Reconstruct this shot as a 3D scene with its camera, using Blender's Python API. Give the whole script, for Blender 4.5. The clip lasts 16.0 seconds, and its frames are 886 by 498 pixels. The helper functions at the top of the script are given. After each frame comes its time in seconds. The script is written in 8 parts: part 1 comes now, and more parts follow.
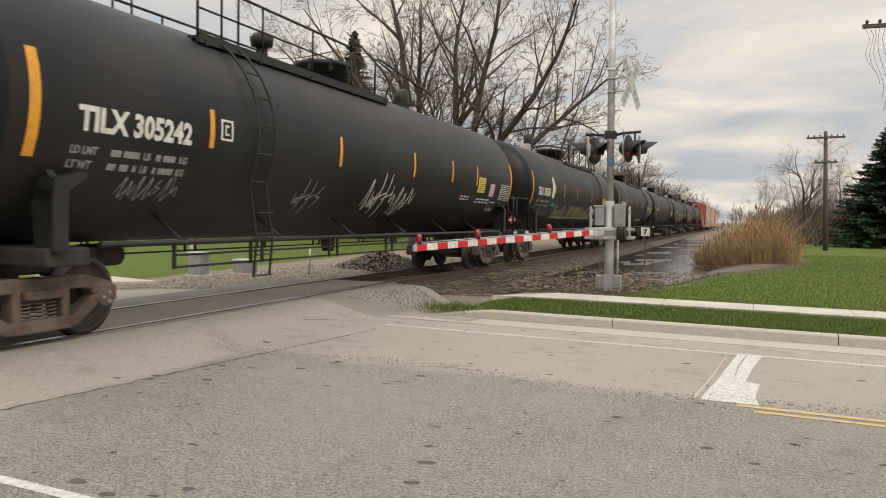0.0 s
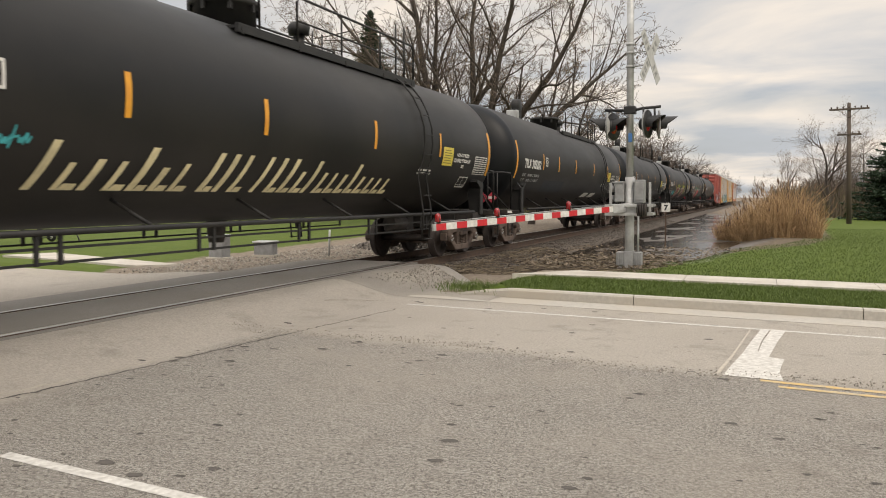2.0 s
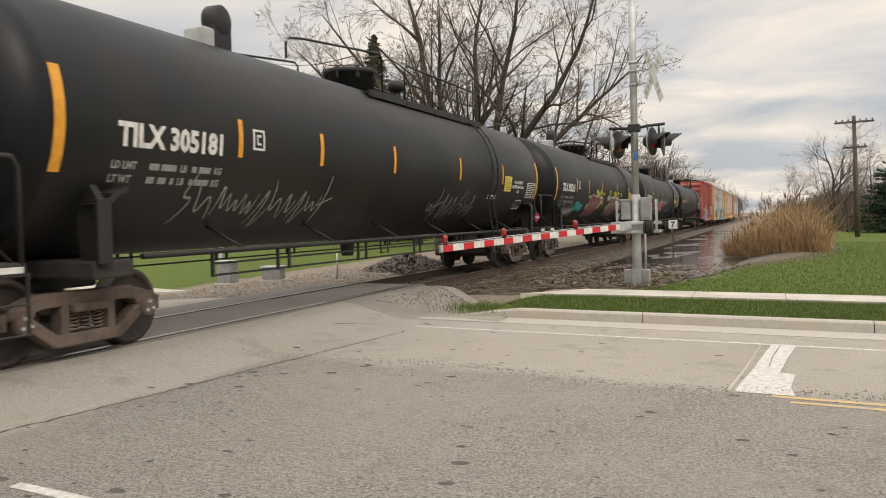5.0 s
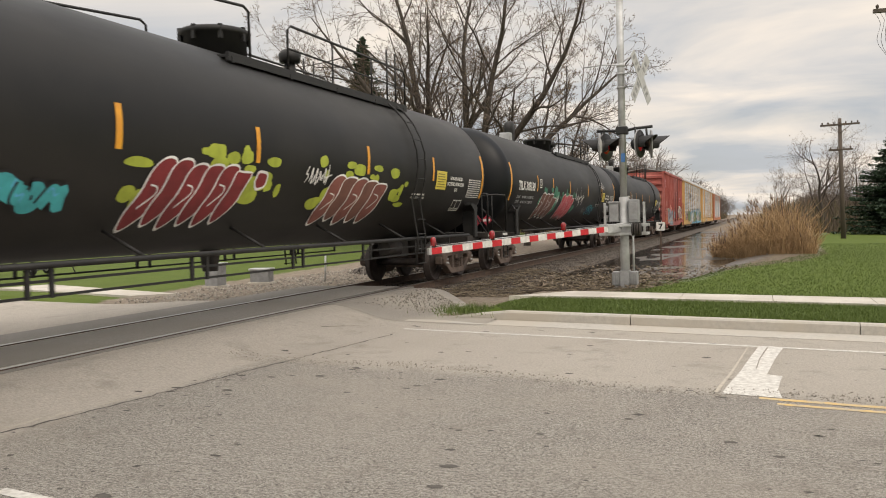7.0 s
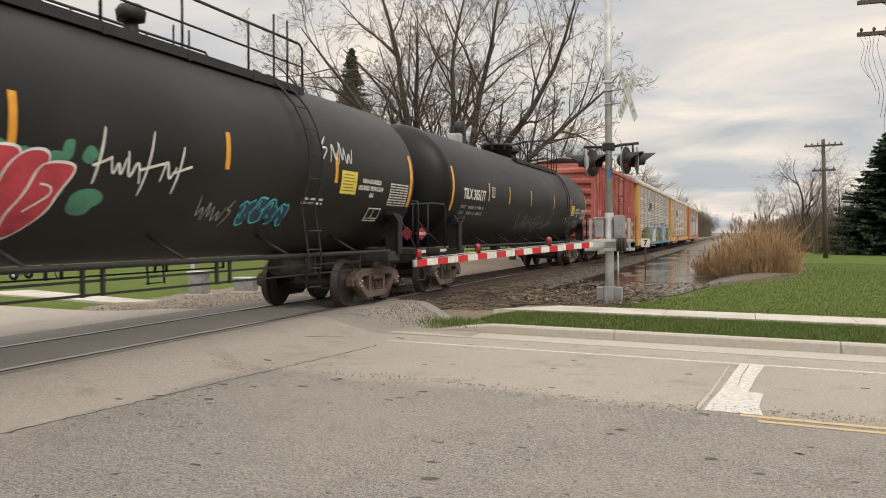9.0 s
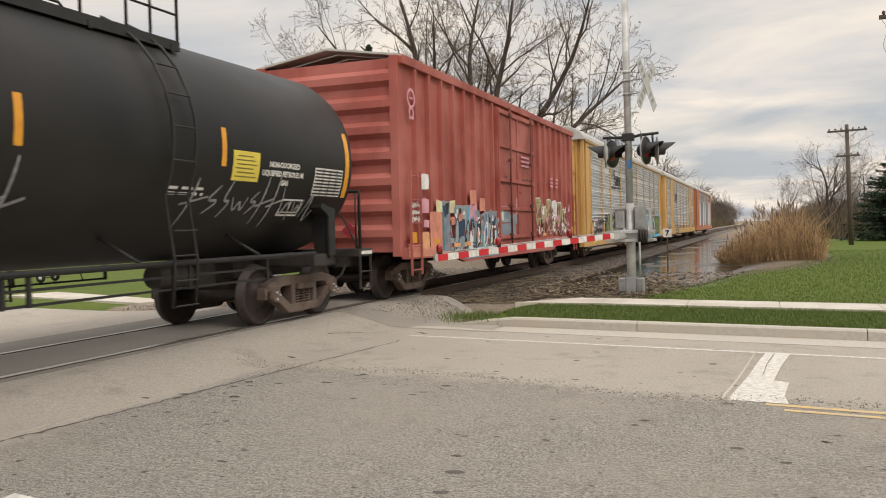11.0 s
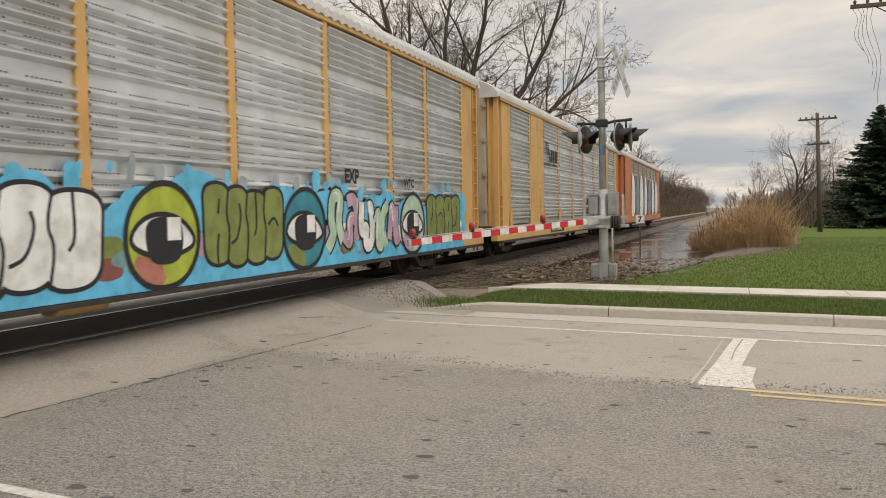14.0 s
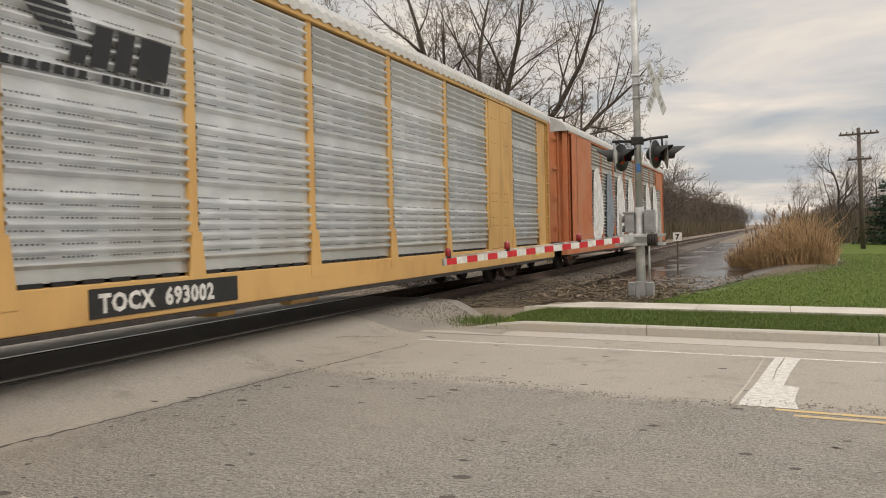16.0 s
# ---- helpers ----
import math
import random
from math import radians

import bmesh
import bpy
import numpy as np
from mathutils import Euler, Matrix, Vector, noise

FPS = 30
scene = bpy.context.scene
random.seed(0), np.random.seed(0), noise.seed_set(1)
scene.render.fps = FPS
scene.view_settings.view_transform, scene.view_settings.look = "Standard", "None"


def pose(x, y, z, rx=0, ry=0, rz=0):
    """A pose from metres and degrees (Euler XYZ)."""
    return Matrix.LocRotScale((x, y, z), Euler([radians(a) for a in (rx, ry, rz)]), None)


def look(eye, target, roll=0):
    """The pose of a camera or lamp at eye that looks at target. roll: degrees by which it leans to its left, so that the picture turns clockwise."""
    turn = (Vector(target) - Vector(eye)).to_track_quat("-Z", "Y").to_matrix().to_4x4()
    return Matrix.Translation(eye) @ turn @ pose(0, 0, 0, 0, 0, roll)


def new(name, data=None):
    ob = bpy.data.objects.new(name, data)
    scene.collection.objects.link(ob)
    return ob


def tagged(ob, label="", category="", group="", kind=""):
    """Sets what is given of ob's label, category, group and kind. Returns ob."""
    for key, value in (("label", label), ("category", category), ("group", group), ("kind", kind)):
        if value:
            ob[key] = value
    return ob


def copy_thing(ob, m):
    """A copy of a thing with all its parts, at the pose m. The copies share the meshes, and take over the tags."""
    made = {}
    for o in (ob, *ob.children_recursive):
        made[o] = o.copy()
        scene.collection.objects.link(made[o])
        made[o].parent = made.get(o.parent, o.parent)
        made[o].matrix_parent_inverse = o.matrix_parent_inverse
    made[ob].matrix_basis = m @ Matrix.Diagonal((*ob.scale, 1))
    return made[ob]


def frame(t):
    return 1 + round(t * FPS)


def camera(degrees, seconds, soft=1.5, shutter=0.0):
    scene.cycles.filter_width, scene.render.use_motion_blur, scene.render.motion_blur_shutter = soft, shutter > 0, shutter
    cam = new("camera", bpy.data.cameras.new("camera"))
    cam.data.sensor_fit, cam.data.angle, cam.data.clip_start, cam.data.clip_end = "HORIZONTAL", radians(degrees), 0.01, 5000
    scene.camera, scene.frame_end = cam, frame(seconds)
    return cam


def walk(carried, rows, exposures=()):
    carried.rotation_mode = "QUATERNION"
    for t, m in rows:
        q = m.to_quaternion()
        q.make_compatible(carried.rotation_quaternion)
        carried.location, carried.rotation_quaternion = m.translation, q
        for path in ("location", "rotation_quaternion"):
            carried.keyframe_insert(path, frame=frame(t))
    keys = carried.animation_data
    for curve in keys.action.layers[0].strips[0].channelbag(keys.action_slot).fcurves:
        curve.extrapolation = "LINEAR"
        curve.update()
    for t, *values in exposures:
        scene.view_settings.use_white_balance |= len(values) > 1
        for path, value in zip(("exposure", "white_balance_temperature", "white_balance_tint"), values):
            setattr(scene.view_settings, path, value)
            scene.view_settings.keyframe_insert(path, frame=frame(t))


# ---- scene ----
SECONDS = 16.0
cam = camera(56.2, SECONDS, soft=1.0, shutter=0.1)
PATH = [
    (0.0, pose(-0.001, 0.000, 1.431, 87.88, -0.92, 19.79)),
    (0.5, pose(0.000, 0.003, 1.423, 87.25, -0.45, 20.16)),
    (1.0, pose(-0.008, 0.015, 1.421, 86.67, -0.19, 20.51)),
    (1.5, pose(-0.008, 0.019, 1.427, 86.39, -0.11, 20.82)),
    (2.0, pose(-0.012, 0.013, 1.427, 86.44, -0.01, 21.07)),
    (2.5, pose(-0.016, 0.014, 1.426, 86.71, 0.13, 21.27)),
    (3.0, pose(-0.009, 0.007, 1.426, 87.18, 0.41, 21.46)),
    (3.5, pose(-0.001, 0.003, 1.434, 87.57, 0.71, 21.65)),
    (4.0, pose(0.000, 0.000, 1.430, 87.85, 0.95, 21.83)),
    (6.5, pose(0.006, 0.009, 1.432, 87.95, 1.41, 20.97)),
    (7.0, pose(0.002, 0.008, 1.438, 88.03, 1.21, 20.76)),
    (7.5, pose(0.000, 0.009, 1.432, 88.17, 0.90, 20.62)),
    (8.0, pose(0.003, 0.012, 1.434, 88.36, 0.51, 20.46)),
    (8.5, pose(0.004, 0.001, 1.438, 88.62, 0.24, 20.16)),
    (9.0, pose(0.005, -0.001, 1.433, 88.89, 0.12, 19.79)),
    (11.5, pose(0.021, -0.014, 1.432, 88.31, 1.49, 21.37)),
    (12.0, pose(0.027, -0.013, 1.430, 87.99, 1.36, 21.07)),
    (12.5, pose(0.033, 0.013, 1.426, 87.58, 1.24, 20.33)),
    (13.0, pose(0.040, 0.015, 1.427, 87.30, 1.13, 19.64)),
    (13.5, pose(0.040, 0.001, 1.432, 87.25, 0.98, 19.30)),
    (14.0, pose(0.031, 0.008, 1.433, 87.44, 0.91, 19.47)),
    (14.5, pose(0.030, 0.007, 1.428, 87.73, 0.96, 19.90)),
    (15.0, pose(0.037, 0.005, 1.429, 88.03, 1.23, 20.42)),
    (15.5, pose(0.038, -0.001, 1.431, 88.35, 1.40, 21.03)),
    (16.0, pose(0.033, -0.001, 1.436, 88.80, 1.31, 21.89)),
]
walk(cam, PATH, exposures=[(0.0, -0.02, 7250, 12), (2.5, 0.05, 7250, 12), (11.5, 0.02, 7250, 12), (13.5, -0.12, 7250, 12), (16.0, -0.13, 7250, 12)])

# ---- world, sun, exposure ----
SUN_EL, SUN_AZ = 44.0, 125.0   # degrees above the horizon; compass angle from +Y towards +X
scene.view_settings.exposure = 0.0
world = bpy.data.worlds.new("sky")
scene.world = world
world.use_nodes = True


def build_sky():
    nt = world.node_tree
    nt.nodes.clear()
    out = nt.nodes.new("ShaderNodeOutputWorld")
    sky = nt.nodes.new("ShaderNodeTexSky")
    sky.sky_type = "NISHITA"
    sky.sun_disc = False
    sky.sun_elevation, sky.sun_rotation = radians(SUN_EL), radians(SUN_AZ)
    sky.dust_density = 2.5
    scale = nt.nodes.new("ShaderNodeVectorMath")
    scale.operation = "SCALE"
    scale.inputs["Scale"].default_value = 0.10
    nt.links.new(sky.outputs[0], scale.inputs[0])
    co = nt.nodes.new("ShaderNodeTexCoord")
    # clouds lie on a flat deck: divide the direction by its height
    sep = nt.nodes.new("ShaderNodeSeparateXYZ")
    nt.links.new(co.outputs["Generated"], sep.inputs[0])
    lift = nt.nodes.new("ShaderNodeMath")
    lift.operation = "MAXIMUM"
    lift.inputs[1].default_value = 0.0
    nt.links.new(sep.outputs["Z"], lift.inputs[0])
    add = nt.nodes.new("ShaderNodeMath")
    add.inputs[1].default_value = 0.10
    nt.links.new(lift.outputs[0], add.inputs[0])
    comb = nt.nodes.new("ShaderNodeCombineXYZ")
    for k in ("X", "Y"):
        d = nt.nodes.new("ShaderNodeMath")
        d.operation = "DIVIDE"
        nt.links.new(sep.outputs[k], d.inputs[0])
        nt.links.new(add.outputs[0], d.inputs[1])
        nt.links.new(d.outputs[0], comb.inputs[k])
    noise1 = nt.nodes.new("ShaderNodeTexNoise")
    noise1.inputs["Scale"].default_value = 0.9
    noise1.inputs["Detail"].default_value = 7
    noise1.inputs["Roughness"].default_value = 0.52
    noise1.inputs["Distortion"].default_value = 0.4
    nt.links.new(comb.outputs[0], noise1.inputs["Vector"])
    noise2 = nt.nodes.new("ShaderNodeTexNoise")
    noise2.inputs["Scale"].default_value = 0.45
    noise2.inputs["Detail"].default_value = 5
    nt.links.new(comb.outputs[0], noise2.inputs["Vector"])
    tone = nt.nodes.new("ShaderNodeValToRGB")
    tone.color_ramp.elements[0].position, tone.color_ramp.elements[0].color = 0.38, (0.51, 0.57, 0.655, 1)
    tone.color_ramp.elements[1].position, tone.color_ramp.elements[1].color = 0.62, (0.90, 0.86, 0.815, 1)
    e = tone.color_ramp.elements.new(0.5)
    e.color = (0.70, 0.715, 0.74, 1)
    nt.links.new(noise1.outputs["Fac"], tone.inputs[0])
    cover = nt.nodes.new("ShaderNodeMapRange")
    cover.inputs["From Min"].default_value, cover.inputs["From Max"].default_value = 0.36, 0.56
    cover.inputs["To Min"].default_value, cover.inputs["To Max"].default_value = 0.7, 1.0
    nt.links.new(noise2.outputs["Fac"], cover.inputs["Value"])
    mix = nt.nodes.new("ShaderNodeMix")
    mix.data_type = "RGBA"
    nt.links.new(cover.outputs[0], mix.inputs["Factor"])
    nt.links.new(scale.outputs[0], mix.inputs["A"])
    nt.links.new(tone.outputs[0], mix.inputs["B"])
    # an overcast sky is brightest overhead
    up = nt.nodes.new("ShaderNodeMapRange")
    up.inputs["From Min"].default_value, up.inputs["From Max"].default_value = 0.25, 1.0
    up.inputs["To Min"].default_value, up.inputs["To Max"].default_value = 1.0, 2.7
    nt.links.new(sep.outputs["Z"], up.inputs["Value"])
    lit = nt.nodes.new("ShaderNodeVectorMath")
    lit.operation = "SCALE"
    nt.links.new(mix.outputs["Result"], lit.inputs[0])
    nt.links.new(up.outputs[0], lit.inputs["Scale"])
    bg = nt.nodes.new("ShaderNodeBackground")
    bg.inputs["Strength"].default_value = 1.0
    nt.links.new(lit.outputs[0], bg.inputs["Color"])
    nt.links.new(bg.outputs[0], out.inputs[0])


build_sky()
sun_data = bpy.data.lights.new("sun", "SUN")
sun_data.energy, sun_data.angle, sun_data.color = 1.0, radians(25), (1.0, 0.95, 0.88)
sun = new("sun", sun_data)
sun.matrix_world = look((0, 0, 60), (-60 * math.sin(radians(SUN_AZ)) / math.tan(radians(SUN_EL)),
                                    -60 * math.cos(radians(SUN_AZ)) / math.tan(radians(SUN_EL)), 0))


# ---- materials ----
def rgb(c):
    return (c[0], c[1], c[2], 1.0)


def material(name, c1, c2=None, scale=6.0, rough=0.7, metal=0.0, bump=0.0, bump_scale=40.0, c3=None, big=0.6,
             detail=6.0, spread=(0.35, 0.65), stretch=None, rough_var=0.0, coat=0.0, per_object=0.0):
    """Two scales of colour variation, grain relief, gloss."""
    m = bpy.data.materials.new(name)
    m.use_nodes = True
    nt = m.node_tree
    b = nt.nodes["Principled BSDF"]
    b.inputs["Roughness"].default_value = rough
    b.inputs["Metallic"].default_value = metal
    b.inputs["Coat Weight"].default_value = coat
    c2 = c2 or tuple(v * 0.8 for v in c1)
    co = nt.nodes.new("ShaderNodeTexCoord")
    vec = co.outputs["Object"]
    if stretch:
        mp = nt.nodes.new("ShaderNodeMapping")
        mp.inputs["Scale"].default_value = stretch
        nt.links.new(vec, mp.inputs["Vector"])
        vec = mp.outputs[0]
    n1 = nt.nodes.new("ShaderNodeTexNoise")
    n1.inputs["Scale"].default_value, n1.inputs["Detail"].default_value = scale, detail
    n1.inputs["Roughness"].default_value = 0.6
    nt.links.new(vec, n1.inputs["Vector"])
    mr = nt.nodes.new("ShaderNodeMapRange")
    mr.inputs["From Min"].default_value, mr.inputs["From Max"].default_value = spread
    nt.links.new(n1.outputs["Fac"], mr.inputs["Value"])
    mix = nt.nodes.new("ShaderNodeMix")
    mix.data_type = "RGBA"
    mix.inputs["A"].default_value, mix.inputs["B"].default_value = rgb(c1), rgb(c2)
    nt.links.new(mr.outputs[0], mix.inputs["Factor"])
    col = mix.outputs["Result"]
    if c3:
        n2 = nt.nodes.new("ShaderNodeTexNoise")
        n2.inputs["Scale"].default_value, n2.inputs["Detail"].default_value = big, 4
        nt.links.new(co.outputs["Object"], n2.inputs["Vector"])
        m2 = nt.nodes.new("ShaderNodeMapRange")
        m2.inputs["From Min"].default_value, m2.inputs["From Max"].default_value = 0.42, 0.62
        nt.links.new(n2.outputs["Fac"], m2.inputs["Value"])
        mx = nt.nodes.new("ShaderNodeMix")
        mx.data_type = "RGBA"
        mx.inputs["B"].default_value = rgb(c3)
        nt.links.new(col, mx.inputs["A"])
        nt.links.new(m2.outputs[0], mx.inputs["Factor"])
        col = mx.outputs["Result"]
    if per_object:
        oi = nt.nodes.new("ShaderNodeObjectInfo")
        hv = nt.nodes.new("ShaderNodeHueSaturation")
        m3 = nt.nodes.new("ShaderNodeMapRange")
        m3.inputs["To Min"].default_value, m3.inputs["To Max"].default_value = 1 - per_object, 1 + per_object
        nt.links.new(oi.outputs["Random"], m3.inputs["Value"])
        nt.links.new(m3.outputs[0], hv.inputs["Value"])
        nt.links.new(col, hv.inputs["Color"])
        col = hv.outputs["Color"]
    nt.links.new(col, b.inputs["Base Color"])
    if rough_var:
        m4 = nt.nodes.new("ShaderNodeMapRange")
        m4.inputs["To Min"].default_value, m4.inputs["To Max"].default_value = rough - rough_var, rough + rough_var
        nt.links.new(n1.outputs["Fac"], m4.inputs["Value"])
        nt.links.new(m4.outputs[0], b.inputs["Roughness"])
    if bump:
        nb = nt.nodes.new("ShaderNodeTexNoise")
        nb.inputs["Scale"].default_value, nb.inputs["Detail"].default_value = bump_scale, 3
        nt.links.new(co.outputs["Object"], nb.inputs["Vector"])
        bp = nt.nodes.new("ShaderNodeBump")
        bp.inputs["Strength"].default_value, bp.inputs["Distance"].default_value = bump, 0.01
        nt.links.new(nb.outputs["Fac"], bp.inputs["Height"])
        nt.links.new(bp.outputs[0], b.inputs["Normal"])
    return m


M = {}
M["tank"] = material("black_tank_paint", (0.009, 0.009, 0.0092), (0.0145, 0.014, 0.0133), 1.2, 0.5, bump=0.08, bump_scale=3.0, stretch=(1, 0.35, 1.6), rough_var=0.1, c3=(0.020, 0.0185, 0.0168), big=0.5)
M["tank"].node_tree.nodes["Principled BSDF"].inputs["Specular IOR Level"].default_value = 0.30
# clean blue-black heads; the colour also holds shade from the car ahead
M["head"] = material("clean_black_head_with_gap_shade", (0.003, 0.004, 0.0055), (0.005, 0.006, 0.0075), 1.5, 0.42, bump=0.05, bump_scale=3.0)
M["head"].node_tree.nodes["Principled BSDF"].inputs["Specular IOR Level"].default_value = 0.3
M["black"] = material("black_steel", (0.009, 0.009, 0.009), (0.018, 0.0165, 0.0155), 5, 0.6, bump=0.1)
M["grime"] = material("grimy_steel", (0.022, 0.020, 0.019), (0.045, 0.037, 0.032), 6, 0.8, bump=0.2)
M["truck"] = material("rusty_cast_steel", (0.115, 0.078, 0.060), (0.058, 0.044, 0.037), 7, 0.85, bump=0.4, bump_scale=60, c3=(0.15, 0.11, 0.088), big=2.5)
M["wheel"] = material("worn_wheel_steel", (0.062, 0.046, 0.040), (0.034, 0.028, 0.026), 9, 0.6, metal=0.3, bump=0.1)
M["tread"] = material("bright_steel", (0.5, 0.49, 0.47), (0.36, 0.34, 0.32), 12, 0.3, metal=1.0)
M["rail_side"] = material("rusty_rail", (0.12, 0.075, 0.05), (0.07, 0.05, 0.04), 8, 0.85, bump=0.2)
M["orange"] = material("orange_reflector", (0.78, 0.36, 0.03), (0.66, 0.28, 0.03), 9, 0.45)
M["white"] = material("white_stencil", (0.75, 0.74, 0.70), (0.55, 0.54, 0.51), 9, 0.7)
M["dimwhite"] = material("faded_stencil", (0.36, 0.36, 0.35), (0.2, 0.2, 0.2), 20, 0.7)
M["yellow"] = material("yellow_placard", (0.75, 0.62, 0.10), (0.66, 0.52, 0.08), 9, 0.5)
M["olive_ink"] = material("placard_print", (0.16, 0.13, 0.03), (0.22, 0.18, 0.05), 9, 0.6)
P_PINK = material("pink_placard", (0.66, 0.33, 0.38), (0.6, 0.28, 0.33), 9, 0.6)
M["red"] = material("red_reflector", (0.62, 0.03, 0.04), (0.5, 0.02, 0.03), 9, 0.35)
M["redlens"] = material("red_lens", (0.35, 0.01, 0.015), (0.25, 0.008, 0.01), 9, 0.12, coat=0.5)
M["placard_red"] = material("red_placard", (0.6, 0.07, 0.1), (0.5, 0.05, 0.08), 9, 0.5)
M["alu"] = material("grey_galvanised", (0.60, 0.61, 0.61), (0.48, 0.49, 0.49), 9, 0.5, metal=0.35, bump=0.05, c3=(0.36, 0.36, 0.35), big=2)
M["case"] = material("silver_painted_case", (0.33, 0.335, 0.335), (0.24, 0.24, 0.24), 6, 0.55, metal=0.15, bump=0.05)
M["signal_black"] = material("signal_black", (0.012, 0.012, 0.012), (0.02, 0.02, 0.02), 5, 0.55)
M["apron"] = material("gravelly_asphalt", (0.33, 0.30, 0.262), (0.22, 0.20, 0.176), 55, 0.92, bump=0.7, bump_scale=140, c3=(0.35, 0.318, 0.272), big=0.5, spread=(0.3, 0.7))
M["asphalt_dark"] = material("dark_crossing_asphalt", (0.30, 0.275, 0.247), (0.205, 0.19, 0.172), 45, 0.9, bump=0.6, bump_scale=120, c3=(0.225, 0.205, 0.18), big=0.5)
M["concrete"] = material("pale_concrete", (0.60, 0.56, 0.49), (0.50, 0.465, 0.41), 14, 0.9, bump=0.3, bump_scale=90, c3=(0.46, 0.42, 0.36), big=1.2)
M["kerb"] = material("kerb_concrete", (0.47, 0.44, 0.39), (0.39, 0.365, 0.325), 14, 0.9, bump=0.3, bump_scale=90, c3=(0.44, 0.40, 0.34), big=1.0)
M["paint"] = material("road_paint_white", (0.68, 0.66, 0.61), (0.44, 0.415, 0.375), 16, 0.8, bump=0.3, bump_scale=120)
M["paint_yellow"] = material("road_paint_yellow", (0.62, 0.42, 0.16), (0.44, 0.37, 0.26), 14, 0.85, bump=0.3, bump_scale=120)
M["tie"] = material("weathered_sleeper_wood", (0.10, 0.075, 0.055), (0.055, 0.043, 0.035), 6, 0.9, stretch=(1, 8, 8), bump=0.5, per_object=0.2)
M["ballast"] = material("ballast_stone", (0.125, 0.105, 0.088), (0.06, 0.05, 0.042), 5, 0.9, bump=0.3, c3=(0.105, 0.082, 0.062), big=0.8)
M["bark"] = material("grey_brown_bark", (0.105, 0.085, 0.070), (0.048, 0.039, 0.034), 9, 0.95, bump=0.6, bump_scale=30, stretch=(1, 1, 0.3))
M["twig"] = material("twig_bark", (0.155, 0.12, 0.096), (0.09, 0.07, 0.058), 3, 0.95)
M["bud"] = material("spring_buds", (0.30, 0.22, 0.13), (0.22, 0.15, 0.09), 3, 0.8)
M["needle"] = material("spruce_needles", (0.040, 0.072, 0.036), (0.020, 0.040, 0.022), 2.5, 0.8)
M["reed"] = material("dry_reed", (0.50, 0.33, 0.17), (0.29, 0.185, 0.095), 3, 0.85)
M["reedhead"] = material("dry_reed_plume", (0.24, 0.15, 0.09), (0.15, 0.10, 0.07), 3, 0.9)
M["grass"] = material("spring_grass_blades", (0.050, 0.082, 0.007), (0.036, 0.062, 0.006), 1.5, 0.7, c3=(0.085, 0.118, 0.014), big=0.5)
M["grass"].node_tree.nodes["Principled BSDF"].inputs["Specular IOR Level"].default_value = 0.12
M["polewood"] = material("grey_pole_wood", (0.13, 0.10, 0.08), (0.085, 0.07, 0.06), 5, 0.95, stretch=(1, 1, 0.1), bump=0.3)
M["glassy"] = material("insulator", (0.25, 0.27, 0.28), (0.2, 0.2, 0.2), 5, 0.3)
M["boxred"] = material("faded_red_car_paint", (0.40, 0.098, 0.078), (0.28, 0.066, 0.052), 2.2, 0.7, bump=0.15, bump_scale=8, c3=(0.44, 0.135, 0.112), big=0.7, stretch=(1, 1.2, 0.35))
M["rackyellow"] = material("rack_yellow_paint", (0.66, 0.385, 0.135), (0.50, 0.29, 0.102), 2.5, 0.6, bump=0.1, bump_scale=8, c3=(0.62, 0.38, 0.14), big=0.6, stretch=(1, 1, 0.4))
M["rackpanel"] = material("galvanised_rack_panel", (0.76, 0.775, 0.78), (0.55, 0.57, 0.58), 3, 0.36, metal=0.55, c3=(0.57, 0.57, 0.55), big=0.8, per_object=0.1, stretch=(1, 0.4, 1.5))


def punch_holes(m):
    """Rows of small dark slots in the valleys of the side sheets."""
    nt = m.node_tree
    b = nt.nodes["Principled BSDF"]
    col = b.inputs["Base Color"].links[0].from_socket
    co = nt.nodes.new("ShaderNodeTexCoord")
    sep = nt.nodes.new("ShaderNodeSeparateXYZ")
    nt.links.new(co.outputs["Object"], sep.inputs[0])

    def maths(op, a, c):
        n = nt.nodes.new("ShaderNodeMath")
        n.operation = op
        for i, val in enumerate((a, c)):
            if isinstance(val, (int, float)):
                n.inputs[i].default_value = val
            else:
                nt.links.new(val, n.inputs[i])
        return n.outputs[0]
    z = maths("MODULO", maths("SUBTRACT", sep.outputs["Z"], 1.02), 0.91)
    row = maths("FRACT", maths("DIVIDE", maths("SUBTRACT", z, 0.129), 0.1301), 0)
    valley = maths("GREATER_THAN", row, 0.86)
    below = maths("GREATER_THAN", z, 0.14)
    along = maths("LESS_THAN", maths("FRACT", maths("DIVIDE", sep.outputs["Y"], 0.062), 0), 0.5)
    group = maths("LESS_THAN", maths("FRACT", maths("DIVIDE", sep.outputs["Y"], 0.66), 0), 0.72)
    hole = maths("MULTIPLY", maths("MULTIPLY", valley, below), maths("MULTIPLY", along, group))
    mix = nt.nodes.new("ShaderNodeMix")
    mix.data_type = "RGBA"
    nt.links.new(hole, mix.inputs["Factor"])
    nt.links.new(col, mix.inputs["A"])
    mix.inputs["B"].default_value = (0.035, 0.035, 0.037, 1)
    nt.links.new(mix.outputs["Result"], b.inputs["Base Color"])


